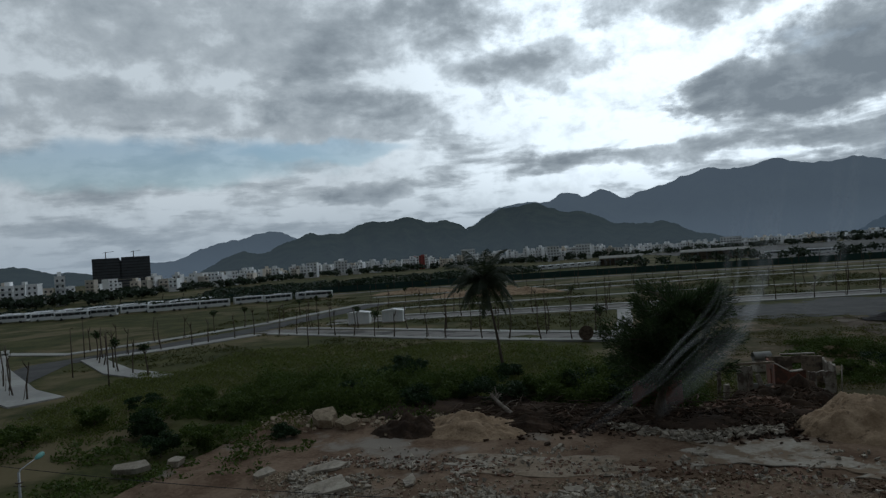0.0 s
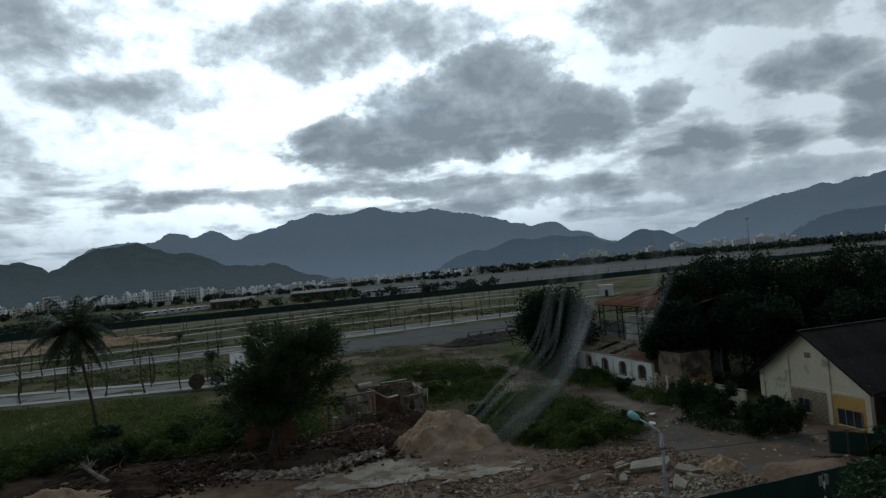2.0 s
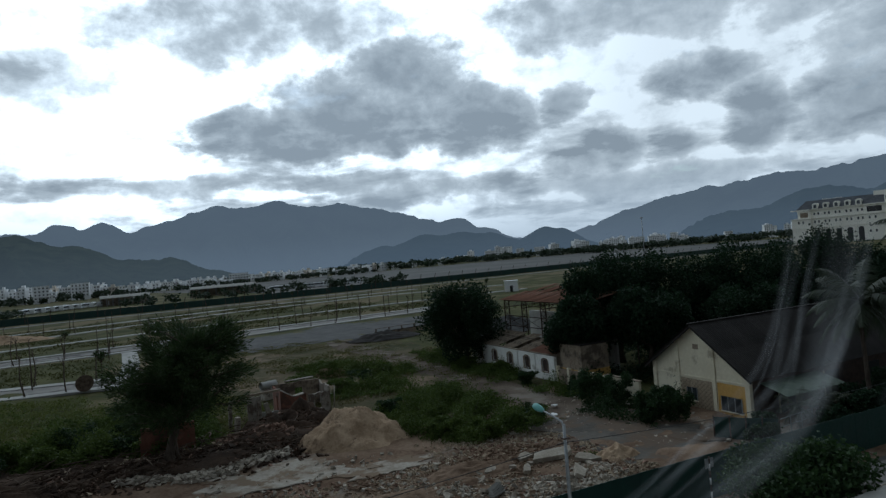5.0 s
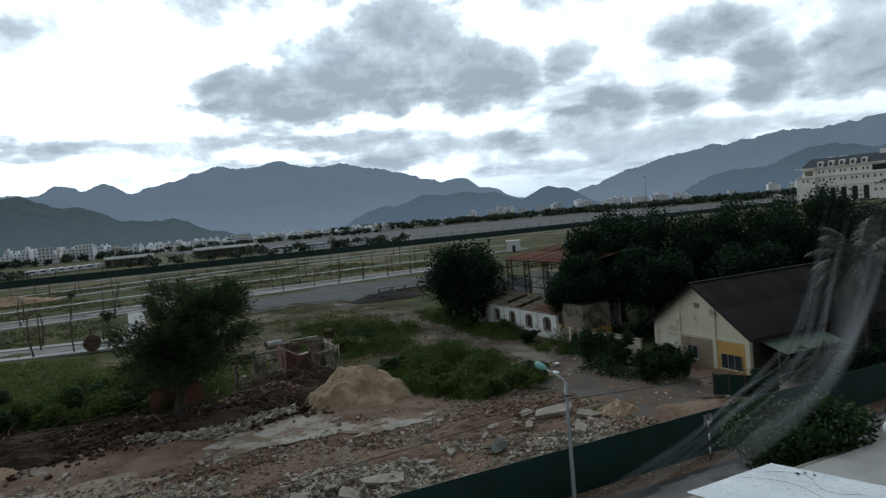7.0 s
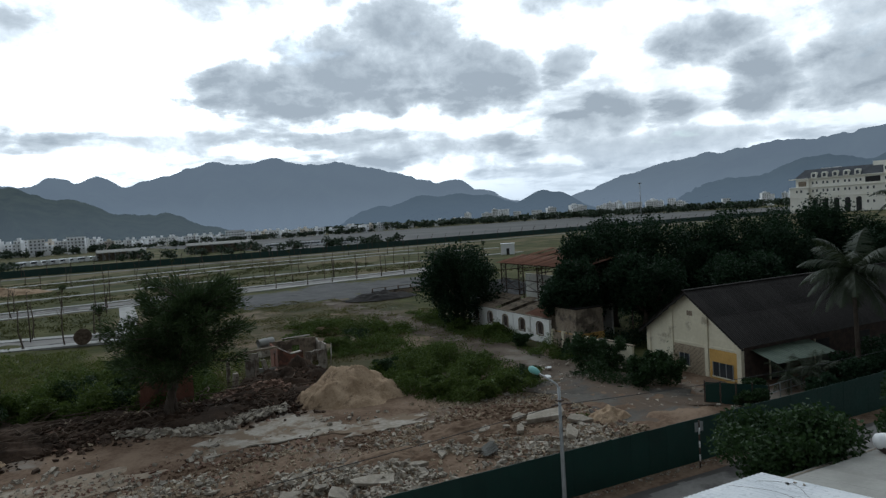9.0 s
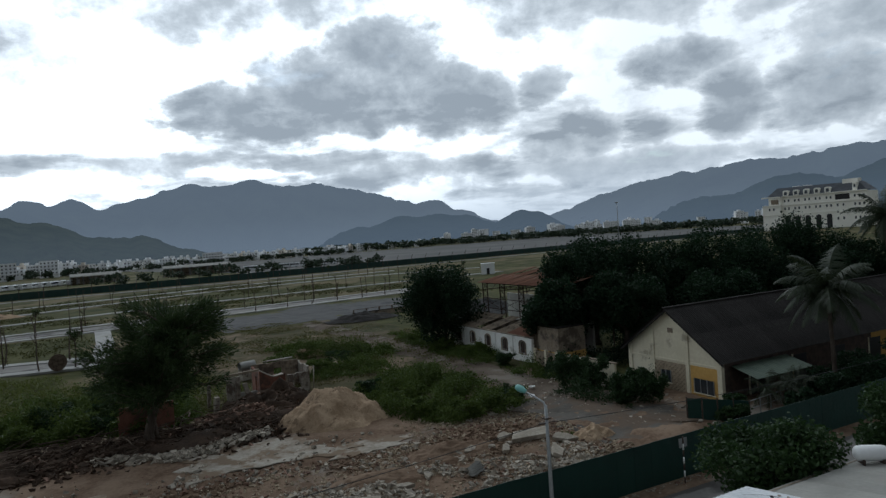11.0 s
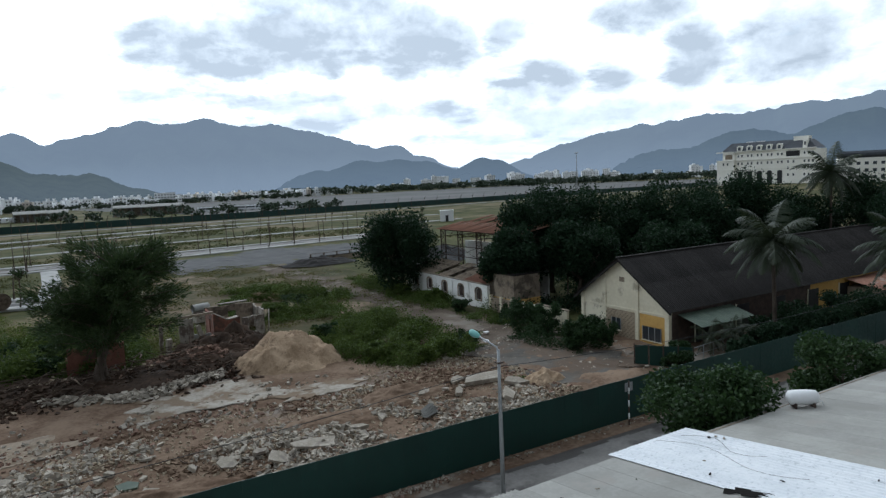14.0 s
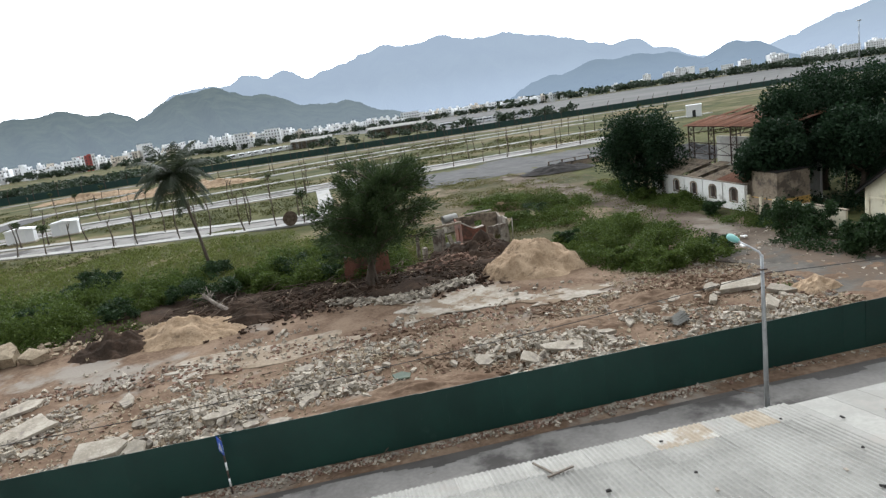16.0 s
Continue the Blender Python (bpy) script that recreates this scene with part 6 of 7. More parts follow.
def station():
    s0, n0, n1, h = 24.9, 31.3, 49.9, 2.65
    old = thing("old_station", "roofless old station with a white arched wall and rusted roof frame", "ruin", placed(s0, n0, 0, 90))
    L = n1 - n0
    centres = [1.9 + 3.65 * i for i in range(5)]
    bm = bmesh.new()
    t = 0.22
    edges = [0.0] + [x for c in centres for x in (c - 0.55, c + 0.55)] + [L]
    for i in range(0, len(edges), 2):
        box(bm, edges[i], -t, 0, edges[i + 1], 0, h)
    for c in centres:
        box(bm, c - 0.55, -t, 0, c + 0.55, 0, 0.85)
        head = arch(c - 0.55, c + 0.55, 1.6, 2.15)[2:]
        poly = head + [(c - 0.55, h), (c + 0.55, h)]
        vs, fs = prism(poly, -t, 0)
        bv = [bm.verts.new(v) for v in vs]
        for f in fs:
            bm.faces.new([bv[j] for j in f])
    bmesh.ops.remove_doubles(bm, verts=bm.verts, dist=0.0005)
    part("arched_wall", bm, M_WHITEWALL, old, "white stained wall with arched windows")
    for c in centres:
        ring = arch(c - 0.72, c + 0.72, 0.75, 2.32)
        inner = arch(c - 0.52, c + 0.52, 0.87, 2.13)
        k = len(ring)
        vs = [(x, y, z) for y in (0.045, 0.004) for x, z in ring] + [(x, y, z) for y in (0.045, 0.004) for x, z in inner]
        fs = []
        for i in range(k):
            j = (i + 1) % k
            fs += [(i, j, 2 * k + j, 2 * k + i), (i, k + i, k + j, j), (2 * k + i, 2 * k + j, 3 * k + j, 3 * k + i)]
        win = child("window", mesh("window", vs, fs, M_DIRTYWALL), old, "stone window surround")
        part("shutter", a_box(c - 0.5, -0.14, 0.88, c - 0.08, -0.1, 1.95), M_STEEL, win)
        part("shutter", a_box(c + 0.1, -0.16, 0.88, c + 0.5, -0.12, 1.95), M_STEEL, win)
        # black sheet in place of the unlit inside
        part("back", a_box(c - 0.54, -0.21, 0.86, c + 0.54, -0.185, 2.14), M_DARK, win)
    for x in [0.0] + [c + 1.82 for c in centres[:-1]] + [L - 0.3]:
        part("buttress", a_box(x, 0.004, 0, x + 0.3, 0.1, h - 0.1, bevel=0.02), M_WHITEWALL, old)
    part("coping", a_box(-0.1, -t - 0.06, h, L + 0.1, 0.08, h + 0.1, bevel=0.02), M_DIRTYWALL, old)
    # low roof between wall and frame
    for i in range(16):
        if i in (6, 9):
            continue
        child("low_roof_sheet", mesh("low_roof_sheet", *wavy(1.12, 4.4, 0.18, 0.025, 3), M_RUST if i < 4 else M_DIRTYWALL), old, m=pose(0.5 + i * 1.15 + 1.1, -0.1, h + 0.12, 0, 0, 180) @ pose(0, 0, 0, 13, 0, 0))
    part("inner_wall", a_box(0.2, -8.6, 0, L - 1, -8.35, 5.9), M_WHITEWALL, old, "pale inner wall")
    part("inner_wall", a_box(0.2, -4.8, 0, L - 0.5, -4.6, 3.3), M_DIRTYWALL, old, "stained inner wall")
    # steel frame
    top = 7.55

    def bar(a, b, r=0.07):
        child("steel_bar", mesh("steel_bar", *tube([a, b], [r, r], 6), M_STEEL), old)

    xs = [1.0 + i * 4.3 for i in range(5)]
    for x in xs:
        for y in (-5.0, -5.7, -12.0):
            bar((x, y, 0), (x, y, top), 0.075)
        for j in range(6):
            z = 3.2 + j * 0.72
            bar((x, -5.0, z), (x, -5.7, z + 0.72), 0.035)
            bar((x, -5.7, z), (x, -5.0, z + 0.72), 0.035)
        bar((x, -5.0, top), (x, -12.4, top + 1.25), 0.06)
        bar((x, -5.0, top - 0.9), (x, -12.0, top - 0.9), 0.06)
        for j in range(5):
            y = -5.0 - j * 1.4
            bar((x, y, top - 0.9), (x, y - 1.4, top + 0.17 * (j + 1)), 0.035)
    for i in range(4):
        a, b = xs[i], xs[i + 1]
        for z in (4.3, 5.6, top):
            bar((a, -5.0, z), (b, -5.0, z), 0.055)
        bar((a, -5.0, 4.3), (b, -5.0, 5.6), 0.035)
        bar((a, -5.0, 5.6), (b, -5.0, 4.3), 0.035)
        for y in (-6.8, -8.6, -10.4):
            bar((a, y, top + 0.17 * (-y - 5) / 1), (b, y, top + 0.17 * (-y - 5)), 0.05)
    rng = random.Random(3)
    for i in range(17):
        for r in range(2):
            if rng.random() < 0.06:
                continue
            child("rusty_roof_sheet", mesh("rusty_roof_sheet", *wavy(1.12, 4.3, 0.18, 0.03, 3), M_RUST), old,
                  m=pose(0.3 + i * 1.08 + 1.1, -4.5 - 4.0 * r, top + 0.08 + 0.68 * r + rng.uniform(0, 0.04), 0, 0, 180) @ pose(0, 0, 0, 9.6 + rng.uniform(-0.8, 0.8), 0, rng.uniform(-1.5, 1.5)))


station()


def yard_wall():
    w = thing("yard_wall", "low stained yard wall overgrown with shrubs", "wall", placed(25.0, 18.6, 0, 90))
    part("pale_wall", a_box(0.2, -0.2, 0, 4.6, 0, 1.75), M_CREAM, w, "cream wall")
    part("stained_wall", a_box(4.6, -0.2, 0, 12.6, 0, 1.5), M_DIRTYWALL, w)
    part("coping", a_box(0.1, -0.27, 1.752, 4.7, 0.07, 1.85, bevel=0.02), M_DIRTYWALL, w)
    for i in range(5):
        part("pier", a_box(4.7 + i * 1.9, -0.26, 0, 5.05 + i * 1.9, 0.06, 1.7, bevel=0.02), M_CREAM, w)
    shed = thing("brown_shed", "windowless brown shed beside the old station", "shed", placed(25.5, 27.5, 0, 0))
    part("wall", a_box(0, 0, 0, 3.4, 3.6, 4.0), M_DIRTYWALL, shed)
    part("plinth", a_box(-0.06, -0.06, 0, 3.46, 3.66, 1.5, bevel=0.02), M_OCHRE, shed, "worn ochre plinth")
    part("roof_slab", a_box(-0.1, -0.1, 4.0, 3.5, 3.7, 4.1, bevel=0.03), M_DARKROOF, shed)
    net = thing("garden_fence", "low dark green garden fence in front of the warehouse", "fence", placed(21.2, 7.2, 0, -52))
    for i in range(5):
        part("post", a_box(i * 1.0 - 0.04, -0.04, 0, i * 1.0 + 0.04, 0.04, 1.7), M_STEEL, net)
        if i < 4:
            part("panel", a_box(i * 1.0 + 0.05, -0.012, 0.1, i * 1.0 + 0.95, 0.012, 1.6), M_GREENSHEET, net)
    rail = thing("railing", "grey metal railing in front of the warehouse", "railing", placed(23.6, 4.9, 0, 6))
    for i in range(6):
        child("post", mesh("post", *tube([(i * 1.3, 0, 0), (i * 1.3, 0, 1.2)], [0.04, 0.04], 6), M_GREYSTEEL), rail)
    for z in (0.6, 1.15):
        child("bar", mesh("bar", *tube([(0, 0, z), (6.5, 0, z)], [0.03, 0.03], 6), M_GREYSTEEL), rail)


yard_wall()


def polar(az, d):
    return d * math.sin(radians(az)), d * math.cos(radians(az))


MANGOES = [(52.6, 70, 8.4, 3.6), (54.2, 76, 11.6, 4.6), (56.2, 79, 12.7, 5.0), (59.6, 83, 12.6, 5.2), (58.6, 71, 9.4, 4.2), (63.2, 86, 11.6, 5.0), (65.6, 90, 12.9, 5.2), (68.2, 86, 11.6, 5.0), (70.4, 94, 13.5, 5.6), (73.0, 96, 13.0, 5.6),
           (75.6, 92, 10.6, 5.0), (66.5, 76, 9.2, 4.4), (79.5, 98, 12.4, 5.6), (83, 90, 11.5, 5.4)]
for i, (az, d, h, r) in enumerate(MANGOES):
    x, y = polar(az, d)
    leafy_tree("mango_tree", "large dark green mango tree behind the warehouse", pose(x, y, 0), h, r, 2.2 if i % 3 else 1.6, 20000, 0.32, 120 + i, M_LEAF, r0=0.34, lumps=36, flat=0.95, shell=0.36, droop=0.5)
x, y = polar(43.0, 84)
leafy_tree("mango_tree", "dense round dark green tree beside the old station", pose(x, y, 0), 10.7, 5.7, 0.9, 26000, 0.3, 140, M_LEAF, r0=0.3, lumps=40, flat=0.95, shell=0.36, droop=0.5)
for i, (s, n, h, r) in enumerate(((20.9, 12.9, 3.2, 1.2), (22.4, 11.6, 3.6, 1.2), (21.2, 20.4, 3.3, 1.7), (22.4, 18.4, 3.5, 1.5), (23.0, 22.0, 2.3, 1.5), (24.0, 14.8, 2.6, 1.2), (24.4, 5.9, 1.6, 1.2), (22.6, 4.6, 1.5, 1.3), (24.0, 26.0, 1.8, 1.3))):
    q = at(s, n)
    leafy_tree("shrub", "dark green leafy shrub in front of the buildings", pose(q.x, q.y, 0.05), h, r, 0.0, 4200, 0.19, 160 + i, M_SHRUB, r0=0.06, lumps=11, shell=0.6, droop=0.5, category="shrub")
x, y = polar(73.9, 58)
palm("coconut palm with drooping fronds before the warehouse", pose(x, y, 0), 8.3, (0.2, 0.3), 4.4, 24, 43, r0=0.17)
x, y = polar(77.7, 92)
palm("tall coconut palm rising behind the trees", pose(x, y, 0), 13.2, (0.3, 0.2), 4.6, 22, 44)
x, y = polar(82.5, 60)
palm("coconut palm with drooping fronds before the warehouse", pose(x, y, 0), 7.6, (0.2, 0.3), 4.2, 20, 45)
for i, (s, n, h) in enumerate(((27.6, 5.6, 1.5), (29.4, 5.2, 1.7), (31.0, 5.5, 1.3))):
    q = at(s, n)
    palm("small bushy garden palm beside the awning", pose(q.x, q.y, 0), h, (0.05, 0.05), 1.9, 14, 50 + i, r0=0.09, dense=26, name="garden_palm")

for i, (s, n, h, r) in enumerate(((27.5, 2.6, 2.2, 1.5), (31.0, 2.4, 2.6, 1.7), (34.5, 2.8, 3.4, 2.0), (38.0, 2.4, 3.0, 2.0), (41.5, 2.6, 3.6, 2.2), (46.0, 2.6, 3.8, 2.4), (33.0, 5.0, 2.2, 1.5), (37.4, 5.2, 3.0, 1.8), (43.5, 5.0, 3.2, 2.0))):
    q = at(s, n)
    leafy_tree("shrub", "dark green leafy shrub between the fence and the warehouse", pose(q.x, q.y, 0.05), h, r, 0.0, 3600, 0.22, 190 + i, M_LEAF, r0=0.06, lumps=18, category="shrub")


def understory(rng):
    x, y = polar(rng.uniform(51.5, 78), rng.uniform(66, 100))
    s, n = (Vector((x, y, 0)) - O).dot(U), (Vector((x, y, 0)) - O).dot(V)
    if n < 20.5 or (24 < s < 38 and n > 30):
        return None
    return clump(rng, x, y, rng.uniform(0.8, 1.6), rng.uniform(1.0, 2.6), 50)


field_of("understory", "dark shrubs in the shade of the mango trees", 30000, understory, 0.3, M_LEAF, 89)

for i, (s, n, h, r) in enumerate(((-25.6, 32.0, 3.2, 2.5), (-28.6, 33.5, 2.6, 2.0), (-15.6, 32.4, 2.0, 1.6), (-33.5, 30.5, 2.4, 2.0))):
    q = at(s, n)
    leafy_tree("shrub", "dark leafy bush among the weeds behind the lot", pose(q.x, q.y, 0.05), h, r, 0.0, 3600, 0.2, 230 + i, M_SHRUB, r0=0.06, lumps=12, shell=0.6, category="shrub")

for i, (s, n, h, r) in enumerate(((-42.0, 21.6, 1.2, 1.4), (7.0, 20.5, 1.7, 1.6), (9.5, 18.0, 1.9, 1.7), (12.6, 17.6, 2.1, 2.0), (14.4, 19.6, 1.6, 1.5), (8.2, 26.0, 1.6, 1.7), (11.4, 24.0, 1.9, 1.9), (14.2, 27.5, 1.5, 1.6), (6.4, 31.0, 1.5, 1.5),
                                  (10.5, 31.5, 1.7, 1.8), (13.6, 34.0, 1.4, 1.5), (5.5, 45.0, 1.5, 1.8), (9.0, 48.5, 1.6, 2.0), (13.0, 52.0, 1.5, 1.9), (3.0, 52.0, 1.7, 2.2), (7.0, 57.0, 1.8, 2.4), (22.5, 33.0, 1.4, 1.4), (22.8, 40.0, 1.6, 1.5), (22.6, 47.0, 1.5, 1.5), (22.2, 55.0, 1.7, 1.8))):
    q = at(s, n)
    leafy_tree("shrub", "leafy green bush in the scrub of the waste ground", pose(q.x, q.y, 0.0), h, r, 0.0, 3200, 0.17, 290 + i, M_WEED if i % 4 else M_SHRUB, r0=0.05, lumps=13, shell=0.5, category="shrub")

rng = random.Random(70)
for i in range(34):
    s, n = (rng.uniform(-44, -13), rng.uniform(31, 47)) if i < 22 else (rng.uniform(-66, -46), rng.uniform(12, 36))
    if s > -31 and n < edge_of_lot(s) + 6:
        n = edge_of_lot(s) + 7
    q = at(s, n)
    h, r = rng.uniform(1.5, 3.0), rng.uniform(1.3, 2.6)
    leafy_tree("shrub", "lush green bush among the tall weeds", pose(q.x, q.y, 0.0), h, r, 0.0, 3000, 0.2, 250 + i, M_WEED if i % 3 else M_SHRUB, r0=0.05, lumps=12, shell=0.5, category="shrub")

field_of("scrub", "dense green shrubs and weeds before the buildings", 15000, patch_of(19.0, 26.0, 9.0, 25.0, 1.1, 1.5, 50, -0.25), 0.2, M_SHRUB, 90)

# ---- young trees and posts along the new streets ----
def street_tree(seed, h, leafy):
    rng, nr = random.Random(seed), np.random.default_rng(seed)
    t = thing("street_tree", "bare crooked young street tree held by a stake" if not leafy else "young street tree with a small tuft of leaves", "tree", group="young street trees")
    lean, bow = rng.uniform(-0.5, 0.5), rng.uniform(-0.25, 0.25)
    pts = [Vector((lean * i / 5 + bow * math.sin(i * 0.9) + rng.uniform(-0.04, 0.04), 0.3 * bow * i / 5, h * i / 5 - (0.1 if i == 0 else 0))) for i in range(6)]
    parts = [tube(pts, [0.11, 0.1, 0.095, 0.085, 0.075, 0.05], 6)]
    for i in range(2 if not leafy else 4):
        a = rng.uniform(0, 6.28)
        parts.append(tube([pts[4], pts[4] + Vector((math.cos(a) * 0.4, math.sin(a) * 0.4, 0.6)), pts[4] + Vector((math.cos(a) * 0.7, math.sin(a) * 0.7, 1.3))], [0.06, 0.045, 0.02], 5))
    child("trunk", mesh("trunk", *join(parts), M_BARK, True), t)
    child("stake", mesh("stake", *tube([(0.35, 0.2, -0.1), (0.1, 0.05, h * 0.4)], [0.04, 0.035], 5), M_DEADWOOD), t)
    if leafy:
        balls = [(pts[5].x + rng.uniform(-0.5, 0.5), pts[5].y + rng.uniform(-0.5, 0.5), h + rng.uniform(-0.7, 0.6), 0.6, 0.6, 0.5) for _ in range(5)]
        v, f = leaves(in_balls(balls, 260, nr), 0.3, nr)
        child("crown", leaf_mesh("crown", v, f, M_NEEDLE), t)
    return t


def row_of_trees():
    kinds = [street_tree(1, 4.6, False), street_tree(2, 5.4, False), street_tree(3, 3.9, True), street_tree(4, 6.0, False), street_tree(5, 4.4, False), street_tree(6, 4.3, True)]
    rng = random.Random(9)
    rows = [([(-38, 139.5), (-18, 124.5), (0, 111), (14, 102), (26, 95.8)], 6.2), ([(-34, 148), (-14, 134), (0, 123.5), (14, 112.5), (28, 104)], 7.5), ([(0, 150.5), (34, 143), (62, 139.5), (92, 136), (118, 132)], 7.5),
            ([(-22, 167), (0, 162), (40, 155.5), (66, 151), (96, 146), (128, 140)], 9.5), ([(-40, 90), (-50, 98), (-63, 115), (-53, 124), (-41, 139.5)], 5.0), ([(-49, 77), (-57, 84), (-80, 112), (-98, 140)], 6.5), ([(-74, 126), (-60, 143), (-47, 165), (-34, 200)], 8.0),
            ([(-30, 214), (37, 219), (97, 230), (157, 222), (200, 190)], 10.0), ([(-28, 252), (42, 250), (120, 252), (190, 236)], 12.0), ([(60, 178), (110, 176), (165, 160)], 11.0)]
    used = set()
    for pts, gap in rows:
        left = gap * 0.5
        for (x0, y0), (x1, y1) in zip(pts, pts[1:]):
            L = math.hypot(x1 - x0, y1 - y0)
            while left < L:
                x, y = x0 + (x1 - x0) * left / L + rng.uniform(-0.5, 0.5), y0 + (y1 - y0) * left / L
                k = rng.choice([0, 0, 1, 1, 2, 3, 4, 4, 5])
                m = pose(x, y, 0.1, rng.uniform(-3, 3), rng.uniform(-3, 3), rng.uniform(0, 360))
                if k not in used:
                    used.add(k)
                    kinds[k].matrix_world = m
                else:
                    copy_thing(kinds[k], m)
                left += gap * rng.uniform(0.75, 1.25)
            left -= L
    post = thing("utility_post", "slim dark steel post standing on the open land", "post", pose(16.5, 108, 0.1), "slim posts")
    child("shaft", mesh("shaft", *tube([(0, 0, -0.1), (0, 0, 3.5), (0, 0, 7.0)], [0.09, 0.075, 0.05], 8), M_STEEL, True), post)
    child("cap", mesh("cap", *tube([(0, 0, 7.0), (0.25, 0, 7.15), (0.5, 0, 7.1)], [0.04, 0.04, 0.03], 6), M_STEEL, True), post)
    for x, y in ((-24, 112), (-55, 95), (-66, 118), (0, 126), (33, 134), (31, 133), (64, 152), (-14, 160), (92, 148), (-44, 84)):
        copy_thing(post, pose(x, y, 0.1))


row_of_trees()


def utility_boxes():
    for i, (x, y) in enumerate(((-19.6, 147.5), (-12.0, 147.9))):
        b = thing("utility_box", "white pitched-top steel utility cabin on the open land", "cabin", pose(x, y, 0.05, 0, 0, -8), "white cabins")
        part("body", a_box(-2.4, -1.2, 0.12, 2.4, 1.2, 2.5, bevel=0.03), M_PLASTIC, b)
        child("roof", mesh("roof", *prism([(-2.6, 2.5), (2.6, 2.5), (2.5, 2.62), (0, 2.95), (-2.5, 2.62)], -1.55, 1.55), M_WHITE), b)
        part("plinth", a_box(-2.5, -1.5, -0.1, 2.5, 1.5, 0.115), M_CONC, b)
        part("door", a_box(-0.9, -1.24, 0.3, 0.9, -1.203, 2.3), M_WHITE, b)
        part("vent", a_box(-0.15, -0.15, 2.9, 0.15, 0.15, 3.15, bevel=0.02), M_WHITE, b)
    drum = thing("cable_drum", "weathered wooden cable drum standing on its rim", "cable drum", pose(20.8, 97.2, 0.1, 0, 0, -18))
    for y in (-0.55, 0.45):
        child("flange", mesh("flange", *tube([(0, y, 1.05), (0, y + 0.1, 1.05)], [1.05, 1.05], 24), M_DEADWOOD), drum)
    child("barrel", mesh("barrel", *tube([(0, -0.45, 1.05), (0, 0.45, 1.05)], [0.6, 0.6], 20), M_DEADWOOD, True), drum)
    w = thing("dark_wall", "low dark boundary wall beside the gravel yard", "wall", pose(70.5, 100.5, 0, 0, 0, -9))
    part("masonry", a_box(0, 0, 0, 14, 0.25, 0.85), M_DIRTYWALL, w)
    part("coping", a_box(-0.1, -0.06, 0.852, 14.1, 0.31, 0.95), M_DARKROOF, w)
    for i in range(6):
        part("pier", a_box(i * 2.76, -0.1, 0.952, i * 2.76 + 0.2, 0.1, 1.5), M_DEADWOOD, w)
    part("rail", a_box(0, -0.04, 1.502, 14.0, 0.04, 1.58), M_DEADWOOD, w)
    hut = thing("white_hut", "small white hut beyond the old station", "hut", pose(*polar(47.2, 228), 0, 0, 0, -46))
    part("wall", a_box(-2.3, -1.6, 0, 2.3, 1.6, 3.6, bevel=0.03), M_WHITE, hut)
    part("roof", a_box(-2.5, -1.8, 3.602, 2.5, 1.8, 3.8, bevel=0.03), M_WHITE, hut)
    part("door", a_box(-0.5, -1.63, 0, 0.5, -1.604, 2.1), M_DARK, hut)


utility_boxes()
mound("gravel_mound", 44, 76, 22, 12, 2.2, 33, M_TAR, "long heap of dark gravel on the yard", 0.3)
mound("gravel_mound", 26, 88, 14, 9, 1.1, 34, M_DARKROOF, "low heap of black asphalt planings", 0.3)
mound("sand_mound", 7.5, 57, 6, 4, 0.9, 35, M_SAND, "low yellow sand heap on waste ground", 0.2)
mound("sand_mound", -60, 190, 46, 18, 2.4, 36, M_SAND, "long low heap of pale earth on the open land", 0.4)
mound("sand_mound", -100, 225, 40, 14, 1.6, 37, M_SAND, "long low heap of pale earth on the open land", 0.4)


def far_fence():
    pts = [(-150, 300), (-70, 318), (20, 322), (57, 320), (143, 296), (202, 285), (266, 274), (420, 246), (640, 205)]
    f = thing("boundary_fence", "long dark green boundary fence with leaning wire arms", "fence")
    for i, ((x0, y0), (x1, y1)) in enumerate(zip(pts, pts[1:])):
        L, a = math.hypot(x1 - x0, y1 - y0), math.degrees(math.atan2(y1 - y0, x1 - x0))
        n = max(1, round(L / 9))
        for j in range(n):
            k = L / n
            x, y = x0 + (x1 - x0) * j / n, y0 + (y1 - y0) * j / n
            part("panel", a_box(0.1, -0.05, 0, k, 0.05, 3.0), M_GREENSHEET, f).matrix_local = pose(x, y, 0, 0, 0, a)
            child("arm", mesh("arm", *tube([(0, 0, 0), (0, 0, 3.6), (0.5, -0.7, 5.4)], [0.16, 0.15, 0.12], 5), M_STEEL), f, m=pose(x, y, 0, 0, 0, a))


far_fence()


# ---- buses, sheds ----
def bus():
    b = thing("parked_bus", "white parked coach with dark windows", "bus", group="parked buses")
    part("body", a_box(-5.8, -1.25, 0.45, 5.8, 1.25, 3.2, bevel=0.16), M_BUS, b)
    for y in (-1.262, 1.252):
        for i in range(5):
            part("window", a_box(-5.2 + i * 2.1, y, 1.75, -3.25 + i * 2.1, y + 0.01, 2.75), M_GLASS, b)
    part("windscreen", a_box(5.802, -1.1, 1.3, 5.83, 1.1, 2.85), M_GLASS, b)
    part("roof_unit", a_box(-1.6, -0.8, 3.2, 1.2, 0.8, 3.42, bevel=0.06), M_BUS, b)
    for x in (-3.4, 3.6):
        for y in (-1.25, 0.95):
            child("wheel", mesh("wheel", *tube([(x, y, 0.5), (x, y + 0.3, 0.5)], [0.5, 0.5], 14), M_BLACK), b)
    return b


